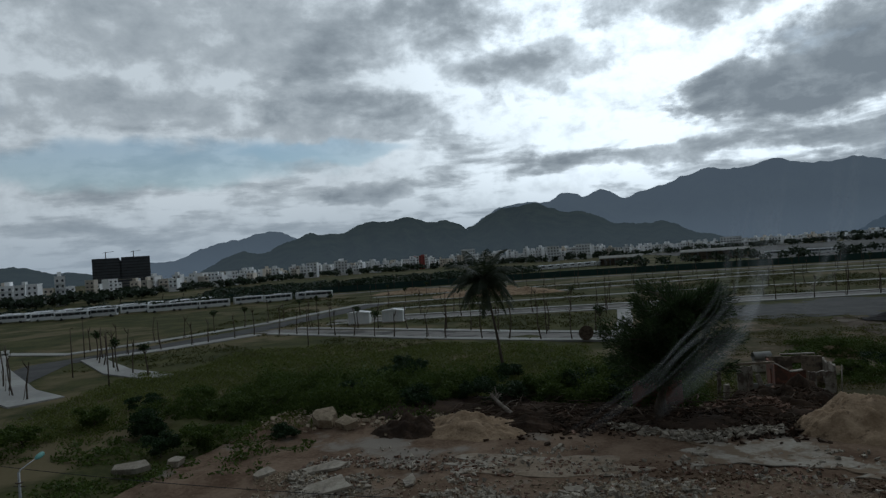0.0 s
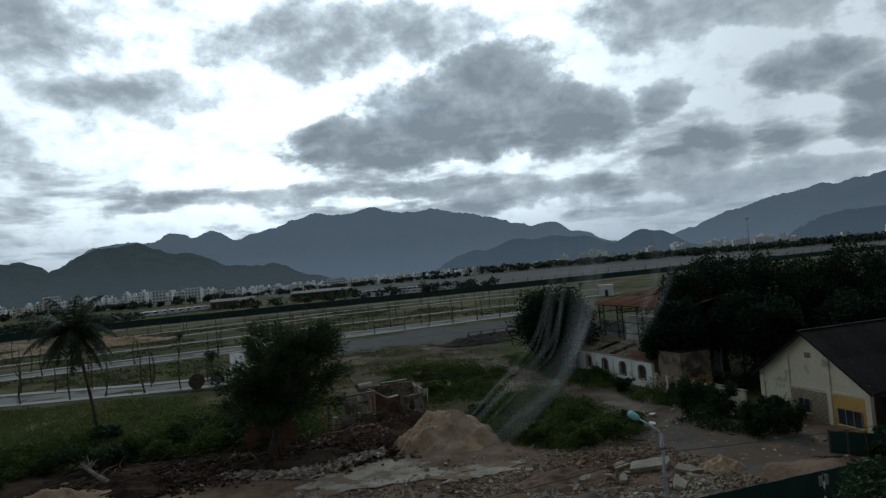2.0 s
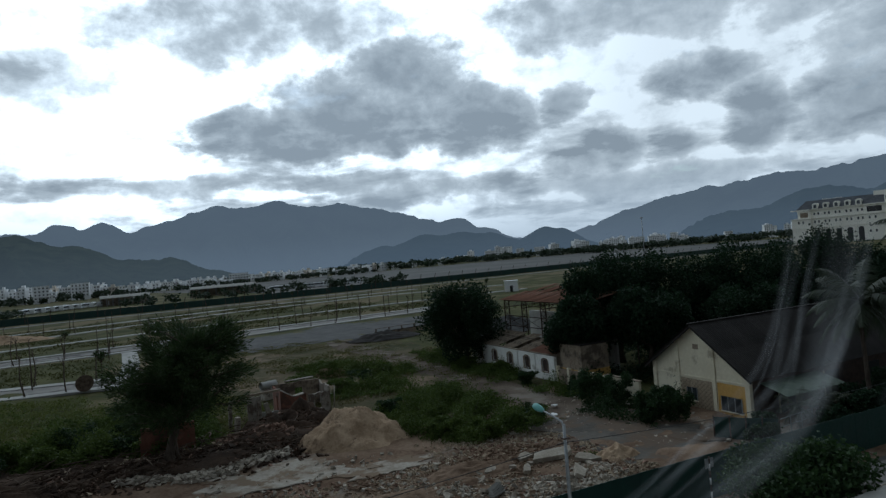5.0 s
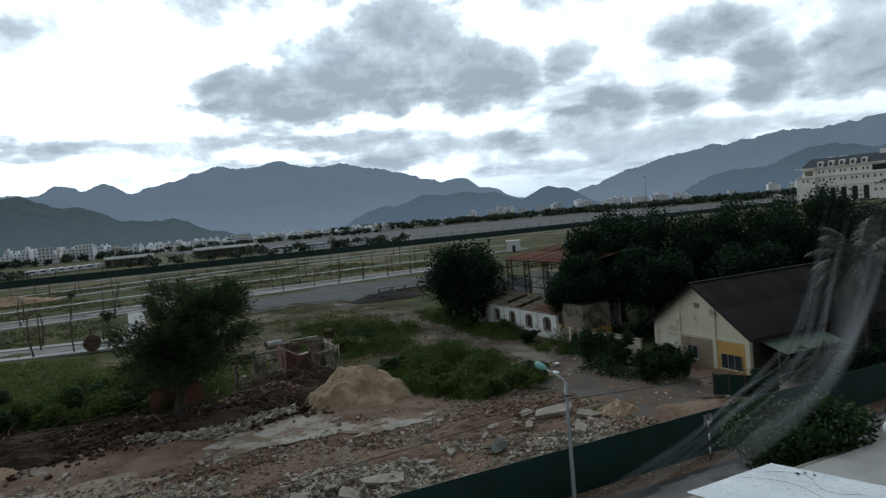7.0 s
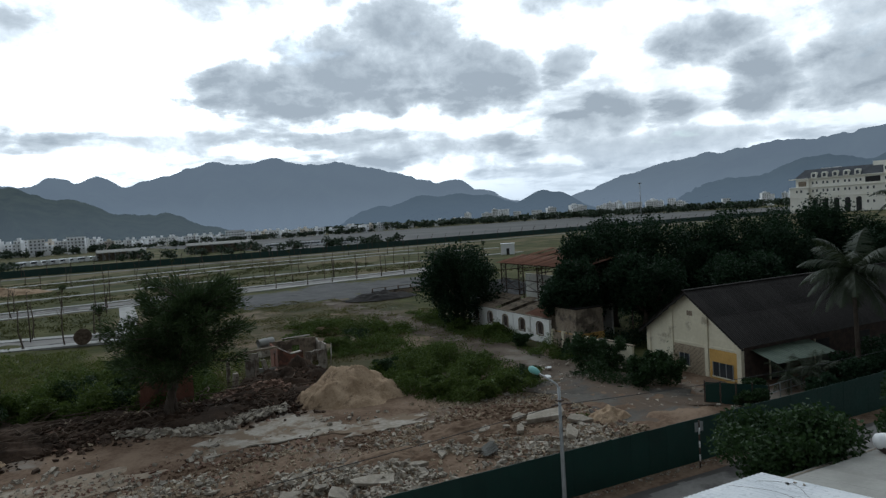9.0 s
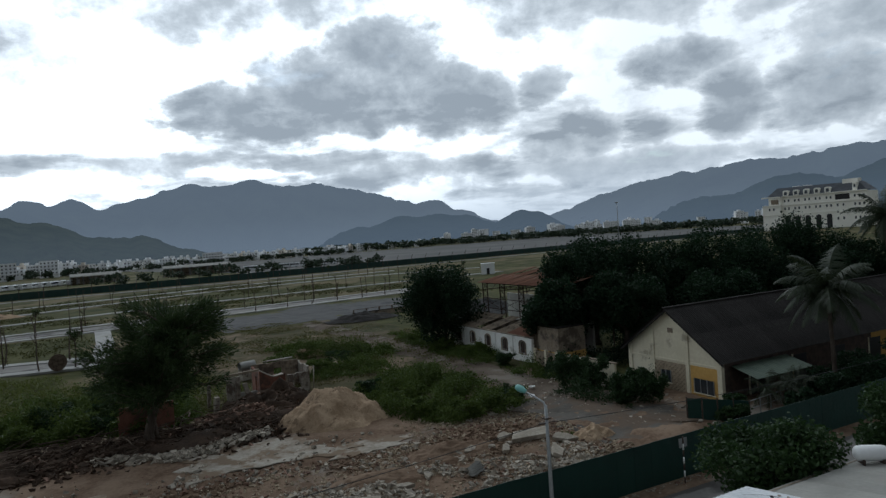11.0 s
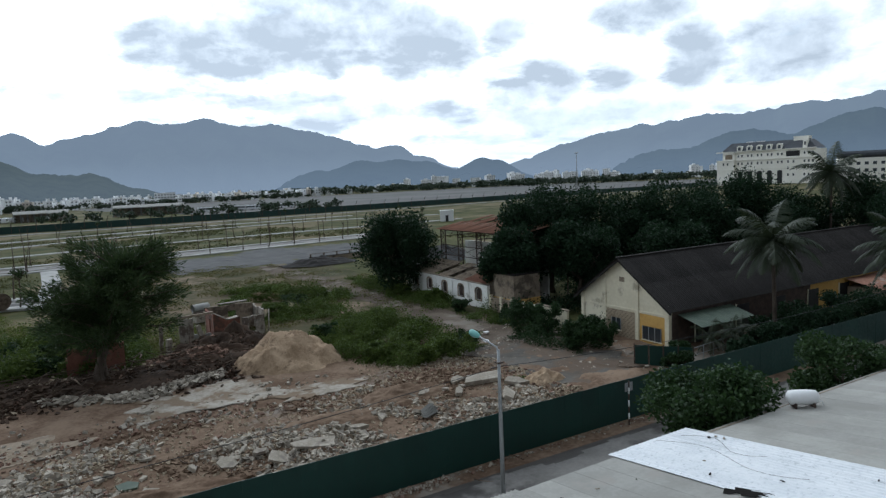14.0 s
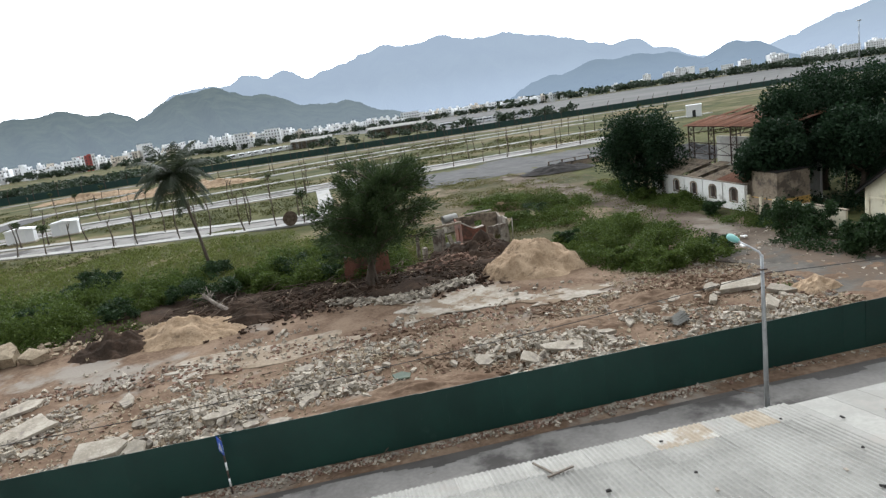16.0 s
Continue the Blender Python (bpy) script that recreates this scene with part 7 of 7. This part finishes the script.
first_bus = bus()
rng = random.Random(15)
spots = []
for i in range(13):
    t = i / 12
    spots.append((-172 + 122 * t + rng.uniform(-3, 3), 234 + 44 * t + rng.uniform(-8, 8), 18 + rng.uniform(-14, 14)))
for i in range(8):
    spots.append((-170 + 9 * i, 252 + 5 * i, 70 + rng.uniform(-6, 6)))
for i in range(11):
    x, y = polar(8.6 + 0.62 * i, 455 + 3 * i)
    spots.append((x, y, rng.uniform(50, 70)))
for i in range(9):
    x, y = polar(27 + 0.8 * i, 470)
    spots.append((x, y, rng.uniform(-40, -20)))
spots.append((*polar(56.3, 640), -50))
for i, (x, y, a) in enumerate(spots):
    m = pose(x, y, 0.03, 0, 0, a)
    if i == 0:
        first_bus.matrix_world = m
    else:
        copy_thing(first_bus, m)


def open_shed(az, d, length, h, depth):
    x, y = polar(az, d)
    s = thing("open_shed", "long open shed with a pale sheet roof", "shed", pose(x, y, 0, 0, 0, -az + 3), "open sheds")
    child("roof", mesh("roof", *prism([(-depth / 2, h), (0, h + 1.6), (depth / 2, h), (depth / 2, h + 0.25), (0, h + 1.85), (-depth / 2, h + 0.25)], -length / 2, length / 2), M_SHEET), s, m=pose(0, 0, 0, 0, 0, 90))
    for i in range(9):
        for yy in (-depth / 2 + 0.4, depth / 2 - 0.4):
            xx = -length / 2 + 0.5 + (length - 1) * i / 8
            child("post", mesh("post", *tube([(xx, yy, 0), (xx, yy, h)], [0.15, 0.15], 6), M_GREYSTEEL), s)
    part("back_wall", a_box(-length / 2, depth / 2 - 0.3, 0, length / 2, depth / 2 - 0.1, h - 0.4), M_DIRTYWALL, s)


open_shed(15.2, 470, 29, 5.0, 14)
open_shed(22.7, 480, 45, 5.5, 15)


# ---- town ----
unit_window = from_bm("window", a_box(-0.5, -0.06, -0.5, 0.5, 0.0, 0.5), M_GLASS)


def town_house(x, y, turn, w, d, floors, mat, rng, label, name="town_house"):
    h = floors * 3.4 + rng.uniform(0.3, 0.9)
    house = thing(name, label, "house", pose(x, y, 0, 0, 0, turn), "houses of the town")
    part("body", a_box(-w / 2, -d / 2, 0, w / 2, d / 2, h), mat, house)
    part("parapet", a_box(-w / 2 - 0.15, -d / 2 - 0.15, h, w / 2 + 0.15, d / 2 + 0.15, h + 0.35), mat, house)
    cols = max(1, round(w / 3.6))
    for k in range(1, floors):
        if rng.random() < 0.7:
            part("balcony", a_box(-w / 2 + 0.1, -d / 2 - 1.0, k * 3.4 - 0.12, w / 2 - 0.1, -d / 2 - 0.003, k * 3.4 + 0.75), mat, house)
        for c in range(cols):
            child("window", unit_window, house, m=Matrix.Translation((-w / 2 + w * (c + 0.5) / cols, -d / 2 - 0.01, k * 3.4 + 1.75)) @ Matrix.Diagonal((w / cols * 0.42, 1, 1.5, 1)))
    if rng.random() < 0.45:
        a = rng.uniform(-w / 4, w / 4)
        part("stair_tower", a_box(a - w / 5, -d / 6, h + 0.35, a + w / 5, d / 4, h + 2.9), mat, house)
    return house


def house_shell(out, x, y, turn, w, d, floors, rng):
    """Walls with a parapet and stair tower, and window panes, for a house deep in the town."""
    h = floors * 3.4 + rng.uniform(0.3, 0.9)
    m = pose(x, y, 0, 0, 0, turn)
    solid = [prism([(-w / 2, 0), (w / 2, 0), (w / 2, h), (-w / 2, h)], -d / 2, d / 2), prism([(-w / 2 - 0.15, h), (w / 2 + 0.15, h), (w / 2 + 0.15, h + 0.35), (-w / 2 - 0.15, h + 0.35)], -d / 2 - 0.15, d / 2 + 0.15)]
    if rng.random() < 0.5:
        solid.append(prism([(-w / 5, h + 0.35), (w / 6, h + 0.35), (w / 6, h + 2.9), (-w / 5, h + 2.9)], -d / 6, d / 4))
    cols = max(1, round(w / 3.6))
    panes = []
    for k in range(1, floors):
        for c in range(cols):
            xc = -w / 2 + w * (c + 0.5) / cols
            panes.append(prism([(xc - 0.7, k * 3.4 + 1.0), (xc + 0.7, k * 3.4 + 1.0), (xc + 0.7, k * 3.4 + 2.5), (xc - 0.7, k * 3.4 + 2.5)], -d / 2 - 0.07, -d / 2 - 0.01))
    out.append([([m @ Vector(v) for v in vs], fs) for vs, fs in (join(solid), join(panes))])


def town():
    rng = random.Random(23)
    rest = []
    for i in range(370):
        az = rng.uniform(-35, 36) if i < 220 else rng.uniform(13, 38) if i < 280 else rng.uniform(38, 72) if i < 310 else rng.uniform(-22, 12)
        base = 480 + 330 * smooth(az, -30, -8) + 130 * smooth(az, 12, 30) + 400 * smooth(az, 38, 46)
        d = base + abs(rng.gauss(0, 120)) + (0 if i % 3 else 60)
        x, y = polar(az, d)
        floors = rng.choice([2, 3, 3, 4, 4]) if az < 14 else rng.choice([2, 2, 3, 3])
        if 2.6 < az < 14 and rng.random() < 0.3:
            floors += 1
        w = rng.uniform(4.5, 9.5) * (1.4 if rng.random() < 0.15 else 1)
        if i % 4 == 3:
            house_shell(rest, x, y, -az + rng.uniform(-30, 30), w, rng.uniform(9, 16), floors, rng)
            continue
        warm = rng.random() < 0.25
        town_house(x, y, -az + rng.uniform(-30, 30), w, rng.uniform(9, 16), floors, M_HOUSEWARM if warm else M_HOUSE, rng,
                   "narrow warm-toned town house with dark windows" if warm else "narrow white town house with dark windows")
    for i in range(46):
        az = rng.uniform(43, 74)
        x, y = polar(az, rng.uniform(1290, 1480))
        house_shell(rest, x, y, -az + rng.uniform(-30, 30), rng.uniform(8, 20), rng.uniform(10, 16), rng.choice([5, 5, 6, 6, 7]), rng)
    for k, (name, mat) in enumerate((("house_walls", M_HOUSE), ("house_windows", M_GLASS))):
        me = mesh(name, *join([q[k] for q in rest]), mat)
        tagged(new(name, me), "pale far houses crowded behind the others" if k == 0 else "dark windows of the far houses", "houses", kind="stuff")
    x, y = polar(-30.6, 460)
    town_house(x, y, 31, 5.6, 7, 5, M_HOUSE, rng, "slim white tower block with dark windows", "tower_block")
    x, y = polar(2.2, 830)
    town_house(x, y, 25, 13, 12, 6, M_HOUSE, rng, "tall pale grey tower block with dark windows", "tower_block")
    for az, d, w, fl in ((9.6, 780, 14, 5), (12.2, 800, 17, 5), (-11.4, 790, 12, 5), (-9.0, 800, 15, 5), (23.9, 950, 26, 4), (20.2, 900, 13, 3)):
        x, y = polar(az, d)
        town_house(x, y, -az + rng.uniform(-12, 12), w, 14, fl, M_HOUSE, rng, "broad white apartment block with balconies", "apartment_block")
    # striped block
    x, y = polar(-2.2, 850)
    block = thing("striped_block", "red and white striped apartment block", "building", pose(x, y, 0, 0, 0, 8))
    for i in range(6):
        part("bay", a_box(-11 + i * 3.7, -6, 0, -7.4 + i * 3.7, 6, 17.5 + (1.2 if i > 3 else 0)), M_REDHOUSE if i in (1, 3, 4) else M_WHITE, block, "red bay" if i in (1, 3, 4) else "white bay")
        for k in range(1, 5):
            child("window", unit_window, block, m=Matrix.Translation((-9.2 + i * 3.7, -6.02, k * 3.4 + 1.7)) @ Matrix.Diagonal((1.4, 1, 1.7, 1)))
    # unfinished block with cranes
    x, y = polar(-26.4, 900)
    big = thing("unfinished_block", "wide dark netted building under construction with cranes", "building", pose(x, y, 0, 0, 0, 26.4))
    part("core", a_box(-31, -11, 0, -1, 11, 40), M_SLATE, big, "dark netting")
    part("core", a_box(1, -11, 0, 33, 11, 40.5), M_SLATE, big, "dark netting")
    part("core", a_box(-1, -9, 0, 1, 9, 37), M_SLATE, big, "dark netting")
    for k in range(11):
        part("floor_edge", a_box(-31.3, -11.3, 2.5 + k * 3.5, 33.3, -11.01, 3.0 + k * 3.5), M_CONC if k < 4 else M_DARKROOF, big)
    for xx in (-16, 15):
        c = child("crane", mesh("crane", *join([tube([(xx, 0, 40), (xx, 0, 48)], [0.7, 0.7], 4), tube([(xx - 3, 0, 47), (xx + 9, 0, 48.5)], [0.4, 0.3], 4)]), M_STEEL), big, "small roof crane")


town()


def far_trees(name, label, count, place, leaf, seed, mat=M_FARLEAF):
    nr, rng = np.random.default_rng(seed), random.Random(seed)
    pts = []
    for _ in range(count):
        az, d, h, r = place(rng)
        x, y = polar(az, d)
        balls = [(x + rng.uniform(-0.5, 0.5) * r, y + rng.uniform(-0.5, 0.5) * r, h * rng.uniform(0.3, 0.78), r * 0.62, r * 0.62, h * 0.26) for _ in range(5)]
        pts.append(in_balls(balls, 90, nr))
    v, f = leaves(np.concatenate(pts), leaf, nr, 0.2, 1.4)
    v[:, 2] = np.maximum(v[:, 2], -0.05)
    tagged(new(name, leaf_mesh(name, v, f, mat)), label, "trees", kind="stuff")


far_trees("town_trees", "dark green trees between the houses of the town", 330, lambda r: (lambda a: (a, 470 + 300 * smooth(a, -30, -8) + 150 * smooth(a, 12, 30) + r.uniform(-40, 90), r.uniform(5, 9), r.uniform(4, 8)))(r.uniform(-36, 36)), 2.4, 91)
far_trees("far_woods", "long dark belt of trees at the edge of the airfield", 420, lambda r: (r.uniform(31, 92), r.uniform(1000, 1250), r.uniform(9, 14), r.uniform(8, 14)), 4.0, 92)
far_trees("hedge_trees", "belt of green scrub in front of the town", 260, lambda r: (lambda a: (a, 390 + r.uniform(-40, 60) + 40 * smooth(a, -10, 5), r.uniform(2, 4.8), r.uniform(5, 8)))(r.uniform(-20, 7.5)), 1.6, 93)
far_trees("hedge_trees", "low dark scrub beside the parked buses", 120, lambda r: (r.uniform(-36, -11), r.uniform(290, 340), r.uniform(2, 4.5), r.uniform(3, 6)), 1.2, 94)
far_trees("hedge_trees", "scattered dark trees beyond the boundary fence", 46, lambda r: (r.uniform(15, 38), r.uniform(385, 430) , r.uniform(4, 8), r.uniform(3, 6)), 1.5, 95)


# ---- white hotel ----
def hotel():
    x, y = polar(73.25, 600)
    W, D, H = 74.0, 24.0, 27.0
    hot = thing("hotel", "grand ivory hotel with a slate mansard roof", "hotel", pose(x, y, 0, 0, 0, -92))
    part("wall", a_box(-W / 2 + 13, 0, 0, W / 2 - 22, D, H), M_IVORY, hot)
    part("pavilion", a_box(-W / 2 - 1.5, -2.4, 0, -W / 2 + 13, D, H - 6.4), M_IVORY, hot, "projecting corner pavilion")
    part("loggia_wall", a_box(-W / 2 + 3.0, -1.2, H - 6.4, -W / 2 + 13, D, H), M_IVORY, hot)
    # no recess here: a flat brown panel carries the loggia's shade
    part("loggia", a_box(-W / 2 + 5.0, -1.26, H - 5.6, -W / 2 + 11, -1.203, H - 1.6), M_DIRTYWALL, hot, "loggia shade painted as a flat brown panel")
    part("pavilion", a_box(W / 2 - 22, -2.4, 0, W / 2 + 1.5, D, H), M_IVORY, hot, "projecting corner pavilion")
    # likewise flat, with the loggia's shade painted black
    part("loggia", a_box(W / 2 - 20.5, -2.46, H - 5.4, W / 2 - 10.5, -2.403, H - 1.2), M_DARK, hot, "loggia shade painted as a flat black panel")
    for z0, z1, out in ((H - 7.0, H - 6.2, 0.9), (H, H + 0.8, 1.4), (12.4, 13.0, 0.5)):
        for x0, x1, y0 in ((-W / 2 + 13.02, W / 2 - 22.02, 0.0), (-W / 2 - 1.5, -W / 2 + 13.0, -2.4), (W / 2 - 22, W / 2 + 1.5, -2.4)):
            part("cornice", a_box(x0 - 0.01, y0 - out, z0, x1 + 0.01, y0 - 0.01, z1, bevel=0.05), M_IVORY, hot)
    z = H + 0.82
    vs = [(-W / 2 + 2.0, -1.6, z), (W / 2 + 1.0, -1.6, z), (W / 2 + 1.0, D, z), (-W / 2 + 2.0, D, z), (-W / 2 + 8.0, 5.0, z + 7), (W / 2 - 6, 5.0, z + 7), (W / 2 - 6, D - 5, z + 7), (-W / 2 + 8.0, D - 5, z + 7)]
    child("mansard", mesh("mansard", vs, [(3, 2, 1, 0), (4, 5, 6, 7), (0, 1, 5, 4), (1, 2, 6, 5), (2, 3, 7, 6), (3, 0, 4, 7)], M_SLATE), hot, "dark slate mansard roof")
    bay = (W - 35) / 5
    for i in range(5):
        c = -W / 2 + 13 + bay * (i + 0.5)
        dormer = child("dormer", mesh("dormer", *prism(arch(c - 2.1, c + 2.1, z, z + 4.6), -1.7, 3.0), M_IVORY), hot, "ivory round-headed dormer")
        child("window", mesh("window", *prism(arch(c - 1.1, c + 1.1, z + 0.6, z + 3.4), -1.78, -1.71), M_GLASS), dormer)
        for dx in (-1.5, 1.5):
            for zz in (H - 3.2, H - 9.6):
                child("window", unit_window, hot, m=Matrix.Translation((c + dx, -0.02, zz)) @ Matrix.Diagonal((1.2, 1, 2.0, 1)))
        # arch without depth, the shade within it painted as a black panel
        child("arched_door", mesh("arched_door", *prism(arch(c - 1.9, c + 1.9, 0.2, 11.0), -0.08, -0.01), M_DARK), hot, "round-headed doorway with its shade painted flat")
        part("pilaster", a_box(c - bay / 2 - 0.5, -0.4, 0, c - bay / 2 + 0.5, -0.005, 12.3), M_IVORY, hot)
    for c in (-W / 2 + 4, -W / 2 + 7.4, W / 2 - 19, W / 2 - 15, W / 2 - 7, W / 2 - 4, W / 2 - 1):
        for zz in (H - 9.6, H - 14.6, H - 20.0) if c > 0 else (H - 9.6,):
            child("window", unit_window, hot, m=Matrix.Translation((c, -2.42, zz)) @ Matrix.Diagonal((1.2, 1, 2.0, 1)))
    for c in (W / 2 - 7, W / 2 - 4, W / 2 - 1):
        child("window", unit_window, hot, m=Matrix.Translation((c, -2.42, H - 3.2)) @ Matrix.Diagonal((1.2, 1, 2.0, 1)))
    part("lift_tower", a_box(W / 2 - 17, 4, z + 3, W / 2 - 6, 12, z + 9.4), M_IVORY, hot)
    big = part("dormer", a_box(W / 2 - 8.5, -1.9, z, W / 2 - 5.5, 4.0, z + 6.4, bevel=0.1), M_IVORY, hot, "tall ivory dormer")
    child("window", unit_window, big, m=Matrix.Translation((W / 2 - 7, -1.92, z + 3.4)) @ Matrix.Diagonal((1.3, 1, 2.6, 1)))
    for c in (-14.0, -6.0):
        part("skylight", a_box(c - 3, 5.5, z + 7.0, c + 3, 9.0, z + 7.6), M_WHITE, hot)
    x, y = polar(80.8, 560)
    wing = thing("hotel_wing", "lower ivory wing building with rows of windows", "building", pose(x, y, 0, 0, 0, -72))
    part("wall", a_box(-26, 0, 0, 30, 14, 17.5), M_IVORY, wing)
    part("roof", a_box(-26.5, -0.5, 17.502, 30.5, 14.5, 22.5, bevel=1.6), M_SLATE, wing)
    for k in range(3):
        for i in range(11):
            child("window", unit_window, wing, m=Matrix.Translation((-23.5 + i * 5.0, -0.02, 3.6 + k * 5.0)) @ Matrix.Diagonal((2.4, 1, 2.2, 1)))


hotel()
x, y = polar(58.6, 660)
mast = thing("light_mast", "tall slender floodlight mast on the airfield", "mast", pose(x, y, 0))
child("shaft", mesh("shaft", *tube([(0, 0, 0), (0, 0, 18), (0, 0, 36)], [0.5, 0.4, 0.28], 8), M_GREYSTEEL, True), mast)
part("lamp_ring", a_box(-1.3, -1.3, 35.4, 1.3, 1.3, 36.3, bevel=0.2), M_GREYSTEEL, mast)

# ---- the window pane's smears, a hand's width from the camera ----
def smear_material():
    mat = bpy.data.materials.new("dried_smear")
    mat.use_nodes = True
    tree = mat.node_tree
    tree.nodes.clear()
    out = tree.nodes.new("ShaderNodeOutputMaterial")
    clear = tree.nodes.new("ShaderNodeBsdfTransparent")
    film = tree.nodes.new("ShaderNodeBsdfTranslucent")
    film.inputs["Color"].default_value = (0.72, 0.74, 0.76, 1)
    mix = tree.nodes.new("ShaderNodeMixShader")
    uv = tree.nodes.new("ShaderNodeUVMap")
    uv.uv_map = "across"
    split = tree.nodes.new("ShaderNodeSeparateXYZ")
    tree.links.new(uv.outputs[0], split.inputs[0])
    grain = tree.nodes.new("ShaderNodeTexNoise")
    grain.inputs["Scale"].default_value = 25.0
    geo = tree.nodes.new("ShaderNodeNewGeometry")
    tree.links.new(geo.outputs["Position"], grain.inputs["Vector"])

    def calc(kind, a, b):
        n = tree.nodes.new("ShaderNodeMath")
        n.operation = kind
        for i, v in enumerate((a, b)):
            if isinstance(v, (int, float)):
                n.inputs[i].default_value = v
            else:
                tree.links.new(v, n.inputs[i])
        return n.outputs[0]
    x, y = split.outputs[0], split.outputs[1]
    side = calc("MULTIPLY", calc("MULTIPLY", x, calc("SUBTRACT", 1.0, x)), 4.0)
    ends = calc("MULTIPLY", calc("MULTIPLY", y, calc("SUBTRACT", 1.0, y)), 4.0)
    thick = calc("MULTIPLY", calc("MULTIPLY", side, side), calc("POWER", ends, 0.7))
    thick = calc("MULTIPLY", thick, calc("MULTIPLY", grain.outputs[0], 0.095))
    tree.links.new(thick, mix.inputs[0])
    tree.links.new(clear.outputs[0], mix.inputs[1])
    tree.links.new(film.outputs[0], mix.inputs[2])
    tree.links.new(mix.outputs[0], out.inputs[0])
    return mat


def window_smear():
    rnd = random.Random(77)
    # the wiped strokes: way along the pane, height, width, strands
    strokes = [
        ([(0.157, -0.020), (0.150, -0.045), (0.144, -0.070), (0.134, -0.083), (0.120, -0.094), (0.100, -0.111), (0.070, -0.132), (0.036, -0.154)], 0.0024, 5),
        ([(0.172, -0.018), (0.165, -0.050), (0.156, -0.076), (0.144, -0.092), (0.124, -0.108), (0.100, -0.128)], 0.0028, 4),
        ([(0.165, -0.022), (0.158, -0.055), (0.150, -0.078), (0.134, -0.096), (0.108, -0.118)], 0.0090, 2),
        ([(0.200, -0.012), (0.190, -0.050), (0.172, -0.078)], 0.0030, 3),
    ]
    smear = new("window_smear")
    mat = smear_material()
    tagged(smear, "pale wiped streaks dried on the window glass", "window smear", kind="structure")
    n = 0
    for pts, width, strands in strokes:
        for _ in range(strands):
            n += 1
            bm = bmesh.new()
            layer = bm.loops.layers.uv.new("across")
            du, dz = rnd.uniform(-0.004, 0.004), rnd.uniform(-0.004, 0.004)
            w = width * rnd.uniform(0.6, 2.0)
            q = [Vector((u + du + rnd.uniform(-1, 1) * 0.0015, z + dz + rnd.uniform(-1, 1) * 0.0015)) for u, z in pts]
            q = [q[0]] + q + [q[-1]]
            line = []
            for i in range(1, len(q) - 2):
                for k in range(8):
                    s = k / 8
                    a, b, c, d = q[i - 1], q[i], q[i + 1], q[i + 2]
                    line.append(0.5 * ((2 * b) + (c - a) * s + (2 * a - 5 * b + 4 * c - d) * s * s + (3 * b - a - 3 * c + d) * s ** 3))
            line.append(q[-1])
            deep = 0.38 + 0.00012 * n
            rows = []
            for i, p in enumerate(line):
                way = (line[min(i + 1, len(line) - 1)] - line[max(i - 1, 0)]).normalized()
                side = Vector((-way.y, way.x)) * w * 0.5
                pair = []
                for e in (p - side, p + side):
                    pair.append(bm.verts.new((0.5446 * e.x + 0.8387 * deep, -0.8387 * e.x + 0.5446 * deep, 14.0 + e.y)))
                rows.append(pair)
            for i in range(len(rows) - 1):
                f = bm.faces.new((rows[i][0], rows[i][1], rows[i + 1][1], rows[i + 1][0]))
                t0, t1 = i / (len(rows) - 1), (i + 1) / (len(rows) - 1)
                for loop, c in zip(f.loops, ((0, t0), (1, t0), (1, t1), (0, t1))):
                    loop[layer].uv = c
            me = bpy.data.meshes.new("streak")
            bm.to_mesh(me)
            bm.free()
            me.materials.append(mat)
            new("streak", me).parent = smear


window_smear()
